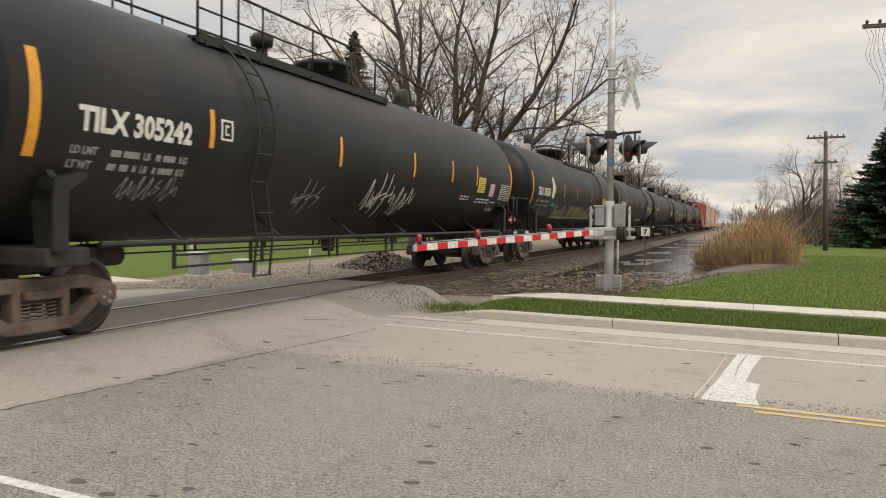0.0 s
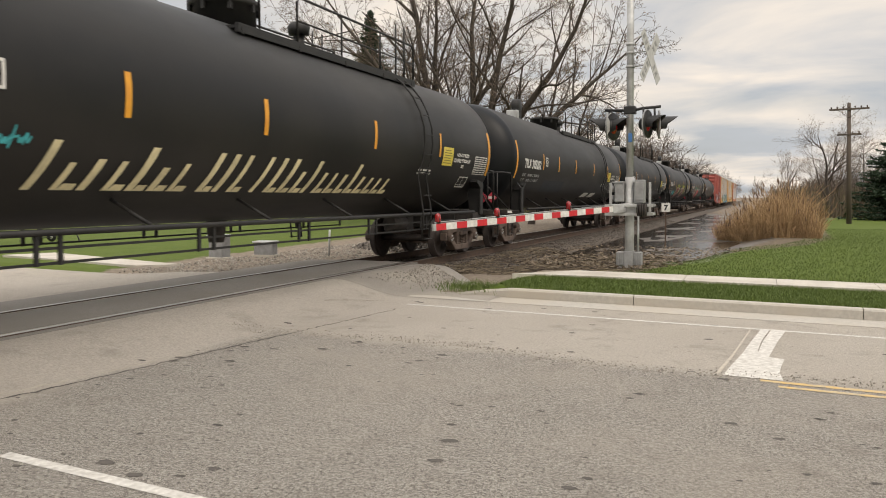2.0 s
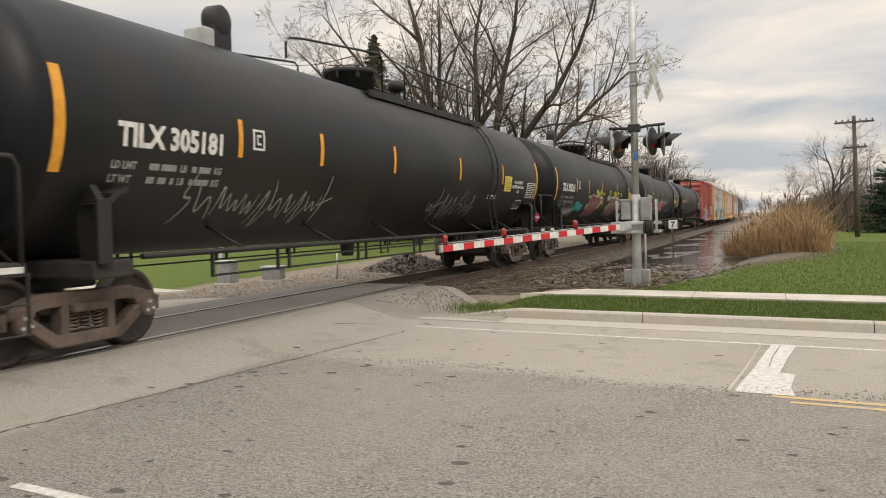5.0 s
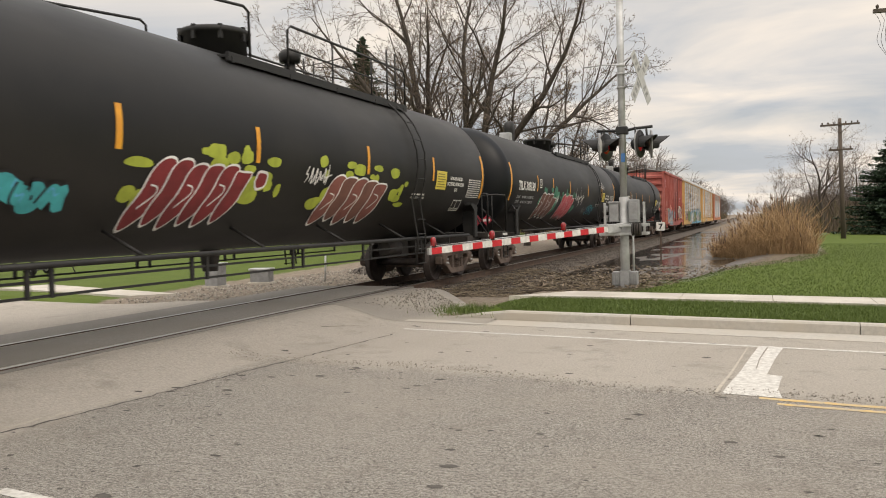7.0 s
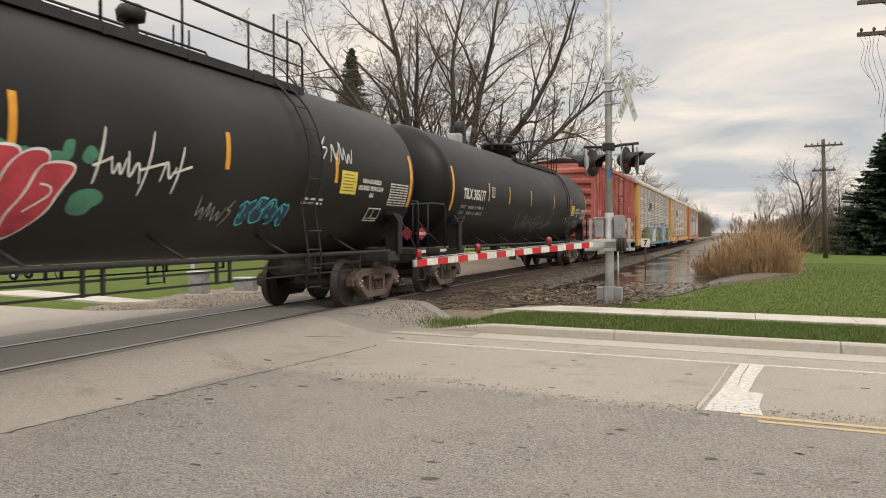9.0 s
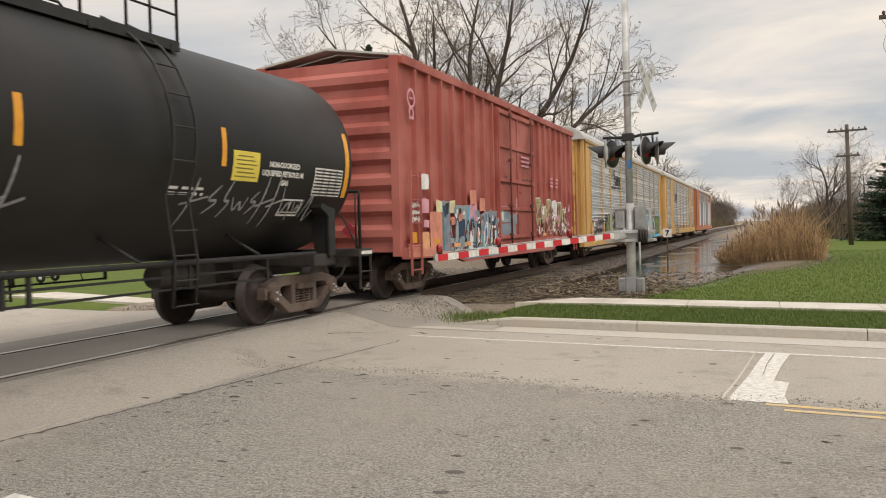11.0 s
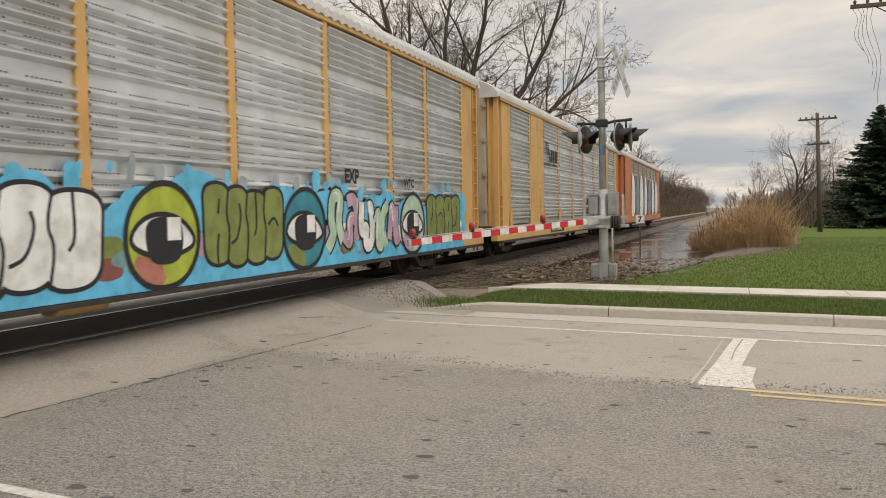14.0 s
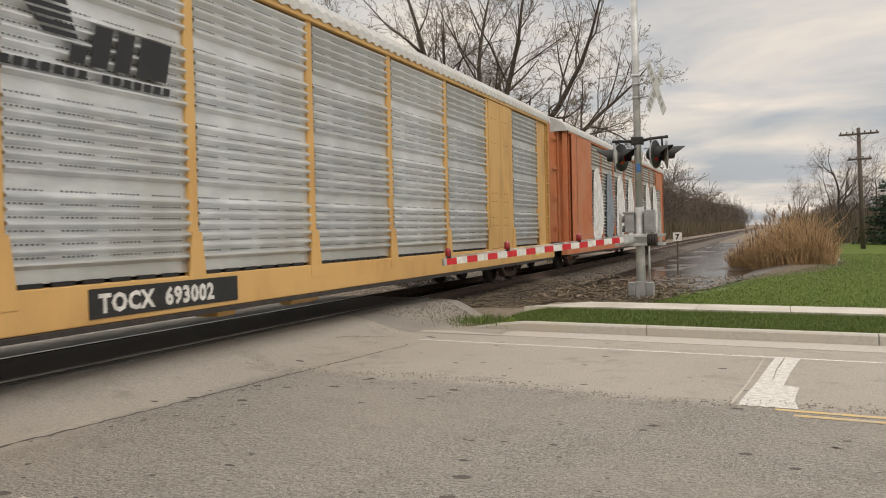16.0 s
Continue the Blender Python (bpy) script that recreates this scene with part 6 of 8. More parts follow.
    for i, q in enumerate(((-4.3, -1.7, 0.70, 1.02, "steel"), (-5.6, -4.4, 0.92, 1.2, "wash"), (-5.66, -5.2, 0.92, 2.02, "slate"), (-5.68, -5.58, 0.95, 1.95, "sea"), (-4.85, -3.9, 0.98, 1.95, "wash"), (-4.02, -3.88, 1.3, 1.9, "sky"), (-4.65, -4.25, 1.2, 1.62, "navy"), (-4.5, -4.2, 1.05, 1.25, "slate"),
                           (-3.75, -3.2, 1.0, 1.55, "slate"), (-3.1, -2.85, 0.9, 1.72, "greyteal"), (-2.85, -2.4, 0.95, 1.8, "wash"), (-2.75, -2.6, 1.2, 1.75, "blue"), (-2.38, -1.82, 1.48, 1.84, "slate"), (-2.36, -1.9, 0.95, 1.46, "pale"), (-2.2, -2.0, 0.9, 1.4, "navy"), (-3.35, -3.15, 1.05, 1.7, "pale"), (-4.0, -3.7, 0.9, 1.35, "pale"))):
        patch(*q, 0.0062 + 0.0003 * i, lab)
    for i, (u, c) in enumerate(((-5.0, "navy"), (-4.3, "ink"), (-3.5, "ink"), (-2.95, "pale"), (-2.45, "ink"), (-1.95, "sky"))):
        k = rs.uniform(0.3, 0.5)
        strokes(side, [chaikin([(u, 0.8), (u + 0.1, 1.0 + k), (u + 0.32, 1.5 + 0.4 * k), (u + 0.36, 1.1), (u + 0.1, 0.95)], False, 2)], 0.024, P[c], car, 0.0125 + 0.0002 * i, label=lab)
        strokes(side, [[(u - 0.2, 0.8 + 0.03 * i), (u + 0.05, 0.8 + 0.03 * i), (u + 0.1, 0.92), (u + 0.35, 0.92)]], 0.014, P["teal" if i % 2 else "pale"], car, 0.0140, label=lab)
    for k in range(4):
        strokes(side, [chaikin([(-3.74, 0.84 + 0.08 * k), (-3.62, 0.80 + 0.08 * k), (-3.5, 0.84 + 0.08 * k)], False, 2)], 0.016, P["ink"], car, 0.0145, label=lab)
    flecks = ("slate", "pale", "ink", "salmon", "steel", "rust", "greyteal", "navy", "mauve")
    for i in range(60):
        u, z = -5.6 + 3.9 * (i * 0.618 % 1.0), rs.uniform(0.96, 1.75)
        w, h = rs.uniform(0.05, 0.26), rs.uniform(0.05, 0.3)
        fill(side, [[(u, z), (u + w, z + rs.uniform(-0.08, 0.08)), (u + w + rs.uniform(-0.1, 0.1), z + h), (u + rs.uniform(-0.1, 0.1), z + h * rs.uniform(0.6, 1))]], P[flecks[i % 9]], car, 0.0115 + 0.00002 * i, lab)
    for u in (-5.0, -4.3, -2.1):
        patch(u, u + 0.42, 1.0, 1.1, "apricot", 0.0148, "orange reflective panel under thin paint")
    for i, q in enumerate(((-1.55, -0.72, 1.55, 1.95, "wash"), (-1.5, -1.3, 1.6, 1.92, "pale"), (-1.2, -0.8, 1.62, 1.78, "steel"), (-1.55, -0.2, 1.2, 1.5, "slate"), (-0.7, 0.0, 1.5, 1.75, "slate"), (-0.1, 0.1, 1.75, 2.2, "pink"), (-1.5, 0.2, 1.1, 1.18, "salmon"))):
        patch(*q, 0.028 + 0.0003 * i, "pale blue sprayed panel on the door")
    for i in range(22):
        u, z = -1.55 + 3.2 * (i * 0.618 % 1.0), rs.choice((1.9, 2.35, 2.55, 2.65, 2.7))
        w, h = rs.uniform(0.08, 0.5), rs.uniform(0.03, 0.12)
        fill(side, [[(u, z), (u + w, z + rs.uniform(-0.03, 0.03)), (u + w * 0.8, z + h), (u + w * 0.1, z + h * 0.7)]], M["rust_red"], car, 0.0275, "dark rust stain on the door")
    scrawl(side, car, 62, 0.3, 1.7, 1.55, 0.5, M["white"], 0.03)
    # tall tan letters with pale tops, over white, blue-grey and maroon shards
    lab = "tan and white graffiti letters with maroon shading"
    for i, (u0, u1, z0, z1, c) in enumerate(((2.12, 2.75, 1.55, 2.28, "tan"), (2.85, 3.4, 1.5, 2.02, "tan"), (3.46, 4.1, 1.45, 2.26, "tan"), (4.2, 4.85, 1.4, 2.24, "pale"), (4.9, 5.5, 1.45, 2.20, "tan"), (5.52, 5.95, 1.4, 1.98, "tan"))):
        p = [(u0, z0), (u0 + 0.25, z0 - 0.2), (u1 - 0.08, z0 + 0.05), (u1, z1 - 0.10), (u0 + 0.45, z1), (u0 - 0.03, z1 - 0.03)]
        fill(side, [p], P[c], car, 0.004 + 0.0003 * i, lab)
        strokes(side, [[p[5], p[4], p[3], (p[3][0] + 0.03, p[3][1] - 0.3)]], 0.016, P["pale"], car, 0.009, label=lab)
        for k in range(4):
            z = z1 - 0.15 - 0.13 * k
            strokes(side, [[(u0 + rs.uniform(0.1, 0.25), z), (u0 + rs.uniform(0.3, 0.5), z + rs.uniform(-0.03, 0.03))]], 0.008, P["rust"], car, 0.0095, label=lab)
    for i in range(110):
        u = 1.9 + 4.5 * (i * 0.382 % 1.0)
        z = 1.15 + 0.75 * rs.random()
        d = rs.uniform(0.15, 0.45)
        p = [(u, z), (u + d, z + rs.uniform(-0.12, 0.16)), (u + d * rs.uniform(0.4, 0.9), z + rs.uniform(0.12, 0.36))]
        fill(side, [p if i % 3 else chaikin(p)], P[("rust", "rust", "pale", "tan", "maroon", "pink", "rust")[i % 7]], car, 0.0055 + 0.00004 * i, lab)
    low = [(1.85 + 0.23 * k, 1.2 - 0.11 * (1 if k % 3 == 0 else -1) + rs.uniform(-0.04, 0.04)) for k in range(21)]
    strokes(side, [chaikin(low, False, 1)], 0.011, P["pale"], car, 0.0105, label=lab)
    for k in range(3):
        scrawl(side, car, 63 + k, -7.42, -6.95, 1.9 - 0.14 * k, 0.12, M["white"], 0.016)
    for z in (3.1, 3.22, 3.34):
        bm = bmesh_new()
        add_box(bm, W + 0.165, W + 0.17, 0.35, 1.15, z, z + 0.05)
        part("stencil", bm, P["pink"], car, "faded stencilled line")
    for z, k in ((3.98, 0.17), (3.70, 0.10)):
        ring = [(-7.22 + k * math.cos(0.4 * i), z + k * math.sin(0.4 * i)) for i in range(16)]
        strokes(side, [ring], 0.028, P["pink"], car, 0.006, closed=True, label="faded round mark")
    strokes(side, [[(-7.34, 3.58), (-7.08, 3.6)], [(-7.3, 3.98), (-7.14, 3.98)]], 0.02, P["pink"], car, 0.006, label="faded round mark")
    for i in range(6):
        bm = bmesh_new()
        add_box(bm, W + 0.092, W + 0.096, 4.0 + 0.7 * (i % 2), 4.35 + 0.7 * (i % 2), 2.9 - 0.12 * (i // 2), 2.96 - 0.12 * (i // 2))
        part("stencil", bm, P["pink"], car, "faded stencilled line")


def rack_profile():
    """Cross-section of the perforated side sheets: three sheets of ridges between flat laps."""
    pts = []
    z = 1.02
    for sheet in range(4):
        pts += [(0.0, z), (0.0, z + 0.13)]
        z += 0.13
        for k in range(6):
            pts += [(0.0, z + 0.010), (0.066, z + 0.052), (0.066, z + 0.070), (0.0, z + 0.112)]
            z += 0.131
    return [(x, 1.02 + (zz - 1.02) * (4.66 - 1.02) / (z - 1.02)) for x, zz in pts]


RACK_PANELS = {}


def rack_panel(car, y0, y1, s, mat):
    key = (round(y1 - y0, 2), mat.name)
    if key not in RACK_PANELS:
        prof = rack_profile()
        w = y1 - y0
        v = [(x, y, z) for y in (0.0, w) for x, z in prof]
        n = len(prof)
        f = [(i, n + i, n + i + 1, i + 1) for i in range(n - 1)]
        ob = mesh_part("side_panel", v, f, mat, car, "corrugated galvanised panel")
        RACK_PANELS[key] = ob
    else:
        ob = shared("side_panel", RACK_PANELS[key], car, Matrix())
        tagged(ob, "corrugated galvanised panel")
    ob.parent = car
    ob.matrix_basis = pose(1.53, y0, 0) if s > 0 else pose(-1.53, y1, 0, 0, 0, 180)
    return ob


def build_autorack(S0, frame_mat, panel_mat, door_bays, label, seed):
    car = thing("autorack_car", label, "autorack", pose(TC, S0, 0), group="autorack cars of the train")
    MOVING.append((car, S0))
    half = 13.15
    cuts = [-11.53, -8.9, -6.9, -4.17, -1.39, 1.39, 4.17, 6.9, 8.9, 11.53]
    for s in (1, -1):
        bm = bmesh_new()
        add_box(bm, s * 1.51 - 0.10, s * 1.51 + 0.10, -half, half, 0.56, 0.98, bevel=0.012)
        part("side_sill", bm, frame_mat, car)
        bm = bmesh_new()
        add_box(bm, s * 1.57 - 0.09, s * 1.57 + 0.09, -half + 0.3, half - 0.3, 0.50, 0.556)
        part("sill_flange", bm, M["grime"], car, "rusty dark lower flange")
        bm = bmesh_new()
        add_box(bm, s * 1.54 - 0.07, s * 1.54 + 0.07, -half + 0.5, half - 0.5, 4.66, 4.78, bevel=0.012)
        part("top_chord", bm, frame_mat, car)
        for a, b in zip(cuts, cuts[1:]):
            if door_bays and abs((a + b) / 2) > 7 and abs((a + b) / 2) < 8:
                for k in (0, 1):
                    bm = bmesh_new()
                    y0, y1 = a + 0.08 + k * (b - a - 0.16) / 2, a + 0.08 + (k + 1) * (b - a - 0.16) / 2
                    add_box(bm, s * 1.57 - 0.02, s * 1.57 + 0.02, y0 + 0.008, y1 - 0.008, 0.99, 4.65, bevel=0.006)
                    for z in (1.55, 1.75, 2.15, 2.35, 3.6, 4.2):
                        for y in (y0 + 0.2, y0 + 0.45):
                            add_box(bm, s * 1.592 - 0.003, s * 1.592 + 0.003, y, y + 0.05, z, z + 0.02, mat=1)
                    part("plate", bm, [frame_mat, M["dark"]], car, "plain yellow steel plate")
            else:
                rack_panel(car, a + 0.086, b - 0.086, s, panel_mat)
        for y in cuts:
            bm = bmesh_new()
            w = 0.085
            add_box(bm, s * 1.525 - 0.05, s * 1.525 + 0.05, y - w, y + w, 0.98, 4.68, bevel=0.012)
            add_prism(bm, [(y - 0.17, 0.80), (y + 0.17, 0.80), (y + w, 1.5), (y - w, 1.5)], s * 1.606 - 0.012, s * 1.606 + 0.012, "X")
            bmesh.ops.recalc_face_normals(bm, faces=bm.faces)
            part("post", bm, frame_mat, car)
        for e in (-1, 1):
            # end bay: plate, corner post and ladder
            bm = bmesh_new()
            add_box(bm, s * 1.52 - 0.03, s * 1.52 + 0.03, min(e * 11.6, e * 12.35), max(e * 11.6, e * 12.35), 0.98, 4.68)
            part("end_plate", bm, frame_mat, car)
            bm = bmesh_new()
            add_box(bm, s * 1.28 - 0.03, s * 1.28 + 0.03, min(e * 12.3, e * 12.85), max(e * 12.3, e * 12.85), 0.98, 4.85)
            add_box(bm, s * 1.4 - 0.15, s * 1.4 + 0.15, min(e * 12.31, e * 12.37), max(e * 12.31, e * 12.37), 0.98, 4.7)
            part("end_wing", bm, frame_mat, car)
            bm = bmesh_new()
            add_box(bm, s * 1.50 - 0.07, s * 1.50 + 0.07, e * 12.78 - 0.05, e * 12.78 + 0.05, 0.6, 4.85, bevel=0.01)
            part("corner_post", bm, frame_mat, car)
            bm = bmesh_new()
            ladder_rungs(bm, s * 1.56, min(e * 12.42, e * 12.74), max(e * 12.42, e * 12.74), 0.5, 4.5 if not door_bays or e > 0 else 1.9, 13 if not door_bays or e > 0 else 5)
            part("ladder", bm, frame_mat, car)
            bm = bmesh_new()
            add_box(bm, s * 1.614 - 0.004, s * 1.614 + 0.004, e * 11.2 - 0.24, e * 11.2 + 0.24, 0.68, 0.86)
            part("reflector", bm, M["yellow"], car, "yellow reflective panel")
    # roof: a shallow arch pressed into transverse ridges
    prof = [(1.62 * math.sin(a), 4.72 + 0.62 * math.cos(a) ** 0.9) for a in np.linspace(-math.pi / 2, math.pi / 2, 15)]
    bm = bmesh_new()
    rows = []
    y = -12.95
    k = 0
    while y < 12.95:
        lift = 0.03 if k % 4 in (1, 2) else 0.0
        rows.append([bm.verts.new((x * (1 + lift * 0.3), y, z + lift)) for x, z in prof])
        y += 0.075
        k += 1
    for a, b in zip(rows, rows[1:]):
        for i in range(len(prof) - 1):
            bm.faces.new((a[i], b[i], b[i + 1], a[i + 1]))
    for r in (rows[0], list(reversed(rows[-1]))):
        bm.faces.new(r)
    bmesh.ops.recalc_face_normals(bm, faces=bm.faces)
    part("roof", bm, M["rackroof"], car, "pale corrugated steel roof")
    # end doors, folded to a flat prow
    for e in (-1, 1):
        bm = bmesh_new()
        for s in (1, -1):
            pts = [(s * 0.03, e * 12.98), (s * 0.75, e * 13.02), (s * 1.18, e * 12.92), (s * 1.26, e * 12.75), (s * 1.2, e * 12.7), (s * 0.03, e * 12.9)]
            add_prism(bm, pts, 0.98, 5.0, "Z")
            for z in (1.5, 2.5, 3.5, 4.5):
                add_box(bm, s * 1.2 - 0.05, s * 1.2 + 0.05, e * 12.95 - 0.05, e * 12.95 + 0.05, z - 0.06, z + 0.06)
        bmesh.ops.recalc_face_normals(bm, faces=bm.faces)
        part("end_door", bm, M["cream_door"] if door_bays else frame_mat, car, "weathered steel end door")
        bm = bmesh_new()
        add_box(bm, -1.45, 1.45, min(e * 12.6, e * 13.2), max(e * 12.6, e * 13.2), 0.72, 1.0, bevel=0.02)
        add_coupler(bm, e * 13.1, e)
        part("end_platform", bm, M["grime"], car)
        build_truck(car, e * 10.2)
    bm = bmesh_new()
    add_box(bm, -1.45, 1.45, -12.6, 12.6, 0.90, 1.0)
    add_box(bm, -0.4, 0.4, -12.6, 12.6, 0.45, 0.92)
    part("deck", bm, M["grime"], car)
    bm = bmesh_new()
    add_cyl(bm, (1.1, -1.5, 0.52), (1.1, -0.7, 0.52), 0.16, n=14)
    part("air_tank", bm, frame_mat, car)
    bm = bmesh_new()
    add_box(bm, 0.9, 1.3, -3.4, -3.0, 0.38, 0.6, bevel=0.03)
    part("brake_valve", bm, frame_mat, car)
    for s in (1, -1):
        for a, b in zip(cuts, cuts[1:]):
            for k in range(6):
                bm = bmesh_new()
                y0 = a + 0.2 + (b - a - 0.4) * k / 6
                add_box(bm, s * 1.57 - 0.015, s * 1.57 + 0.015, y0, y0 + (b - a - 0.4) / 6 * 0.7, 0.985, 1.03)
                part("slot", bm, M["dark"], car)
    return car


def rack_mark(car, u, z):
    """A company mark as plain dark blocks: a slanting striped block, heavy blocks, and a row of bars below."""
    side = Surface(1.602)
    for i in range(6):
        a = 0.078 * i
        fill(side, [[(u - 1.0 + a * 0.9, z + 0.34 - a), (u - 0.34 + a * 0.4, z + 0.34 - a), (u - 0.32 + a * 0.4, z + 0.29 - a), (u - 0.96 + a * 0.9, z + 0.29 - a)]], P["ink"], car, 0.006, "dark slanting striped mark")

    def slab(pts, label):
        fill(side, [[(u + a + 0.25 * b, z + b) for a, b in pts]], P["ink"], car, 0.006, label)
    slab([(-0.22, -0.34), (-0.02, -0.34), (0.0, -0.16), (-0.22, -0.16)], "heavy dark block mark")
    for x0, x1 in ((0.05, 0.30), (0.38, 0.62), (0.72, 1.20)):
        slab([(x0, -0.34), (x1, -0.34), (x1, 0.10), (x0, 0.10)], "heavy dark block mark")
    for i in range(15):
        a = u - 1.12 + 0.155 * i
        if i != 7:
            fill(side, [[(a, z - 0.49), (a + 0.11, z - 0.49), (a + 0.13, z - 0.40), (a + 0.02, z - 0.40)]], P["ink"], car, 0.006, "dark bar of the mark")


def flat_text(car, text, u, z, size, mat, label, x, spread=1.0):
    pts, faces = lettering(text, size, spread)
    return mesh_part("lettering", [(x, u + a, z + b) for a, b in pts], faces, mat, car, label)


def build_autoracks():
    a = build_autorack(180.7, M["rackyellow"], M["rackpanel"], False, "yellow-framed autorack car with silver panels and bright graffiti", 1)
    b = build_autorack(208.4, M["rackyellow"], M["rackpanel"], True, "yellow-framed autorack car with clean corrugated silver panels", 2)
    c = build_autorack(236.4, M["rackorange"], M["rackroof"], False, "orange and white autorack car with grey graffiti", 3)
    rack_mark(a, -5.55, 3.55)
    rack_mark(b, -5.75, 3.55)
    side = Surface(1.616)
    # the long mural on the first rack car, from tags to eyes and letters
    bay = random.Random(70)
    for i in range(26):
        u, z = bay.uniform(-11.35, -9.15), bay.uniform(1.05, 1.62)
        fill(side, [bubble(bay, u, z, bay.uniform(0.2, 0.55), bay.uniform(0.07, 0.2))], P[("pink", "pale", "pink", "pale", "slate")[i % 5]], a, 0.003 + 0.0001 * i, "pink and white overpainted tags")
    scrawl(side, a, 71, -10.4, -9.2, 1.56, 0.26, P["ink"], 0.034)
    scrawl(side, a, 70, -10.9, -9.3, 1.20, 0.22, P["ink"], 0.030)
    mass(side, a, 72, -8.15, -6.2, 0.80, 1.93, 4, [P["olive"]], P["ink"], "olive green bubble graffiti")
    mass(side, a, 82, -8.42, -8.0, 1.0, 1.55, 1, [P["olive"]], P["ink"], "olive green bubble graffiti")
    mass(side, a, 73, -6.05, -4.95, 0.62, 1.83, 2, [P["greyteal"]], P["ink"], "grey-teal bubble graffiti")
    flat_text(a, "TOCX  707443", -6.6, 0.67, 0.25, M["white"], "white stencilled car number", 1.645, 1.0)
    rs = random.Random(75)
    halo = [bubble(rs, rs.uniform(-4.0, 11.3), rs.uniform(1.0, 1.65), rs.uniform(0.7, 1.5), rs.uniform(0.4, 0.9)) for _ in range(46)]
    fill(side, halo, P["sky"], a, 0.004, "bright blue sprayed background")
    fill(side, [[(-3.9, 0.565), (11.4, 0.565), (11.4, 1.1), (-3.9, 1.1)]], P["sky"], a, 0.0052, "blue sprayed band")
    wisps = [bubble(rs, rs.uniform(-4.0, 11.2), rs.uniform(1.75, 2.05), rs.uniform(0.08, 0.3), rs.uniform(0.1, 0.4)) for _ in range(44)]
    for i, d in enumerate(wisps):
        fill(side, [d], P["sky" if i % 3 else "wash"], a, 0.0036 + 0.00001 * i, "wisp of blue spray paint")
    drips = [bubble(rs, rs.uniform(-3.5, 11.0), rs.uniform(0.84, 1.15), rs.uniform(0.25, 0.7), rs.uniform(0.18, 0.40)) for _ in range(100)]
    for i, d in enumerate(drips):
        fill(side, [d], P[("mint", "mauve", "teal", "pale", "rust", "slate", "sky", "pink", "greyteal", "olive")[i % 10]], a, 0.0056 + 0.00003 * i, "sprayed colour patch")
    mass(side, a, 83, -4.4, -3.95, 0.75, 1.2, 1, [P["pale"]], P["ink"], "white bubble graffiti")
    mass(side, a, 76, -3.8, -1.35, 0.62, 1.80, 4, [P["pale"]], P["ink"], "white bubble graffiti")
    for u, lid, low in ((-0.2, "lime", "brick"), (3.25, "sea", "olive"), (7.9, "mint", "mauve")):
        eye = chaikin([(u - 0.70, 0.95), (u - 0.66, 1.5), (u - 0.2, 1.84), (u + 0.3, 1.82), (u + 0.66, 1.45), (u + 0.66, 0.95), (u + 0.3, 0.58), (u - 0.35, 0.58)])
        fill(side, [eye], P[lid], a, 0.009, "painted round shape with a pale rim")
        strokes(side, [eye], 0.035, P["ink"], a, 0.0175, closed=True)
        fill(side, [chaikin([(u - 0.62, 1.0), (u - 0.1, 0.92), (u + 0.05, 0.62), (u - 0.35, 0.6)], True, 1)], P[low], a, 0.0105)
        white = chaikin([(u - 0.68, 1.15), (u - 0.35, 1.46), (u + 0.25, 1.46), (u + 0.66, 1.12), (u + 0.3, 0.96), (u - 0.3, 0.96)])
        fill(side, [white], P["pale"], a, 0.012)
        strokes(side, [white], 0.03, P["ink"], a, 0.0165, closed=True)
        fill(side, [chaikin([(u - 0.36, 1.12), (u - 0.33, 1.42), (u + 0.3, 1.44), (u + 0.36, 1.1), (u + 0.25, 0.86), (u - 0.25, 0.86)])], P["ink"], a, 0.0185)
        fill(side, [[(u + 0.04, 1.14), (u + 0.3, 1.14), (u + 0.3, 1.42), (u + 0.04, 1.42)]], P["pale"], a, 0.0205)
    mass(side, a, 77, 0.65, 2.5, 0.68, 1.90, 4, [P["olive"]], P["ink"], "olive green bubble graffiti")
    throw_up(side, a, 78, 4.0, 7.15, 0.70, 1.80, 5, (None, [P["mint"], P["mauve"], P["pale"]], P["ink"], P["pale"]), "mint and pink letter graffiti with black outlines")
    mass(side, a, 79, 8.8, 11.0, 0.75, 1.85, 4, [P["olive"]], P["ink"], "olive green bubble graffiti", P["lime"])
    flat_text(a, "EXP", 4.7, 1.98, 0.34, P["ink"], "black sprayed letters", 1.622)
    flat_text(a, "WTC", 7.45, 1.96, 0.24, P["ink"], "black sprayed letters", 1.622)
    # number board on the second rack car
    bm = bmesh_new()
    add_box(bm, 1.612, 1.620, -5.9, -3.4, 0.62, 0.93)
    part("number_board", bm, M["signal_black"], b, "black number board")
    flat_text(b, "TOCX  693002", -5.77, 0.68, 0.27, M["white"], "white stencilled car number", 1.624, 1.1)
    # third car: orange leading end, large grey shapes
    for u0, u1, z0, z1 in ((-12.3, -11.5, 0.98, 4.66), (-11.45, -9.0, 0.98, 4.66), (-13.1, -8.0, 0.58, 0.97), (9.0, 11.4, 3.6, 4.6)):
        fill(side, [[(u0, z0), (u1, z0), (u1, z1), (u0, z1)]], M["rackorange"], c, 0.004, "faded orange paint")
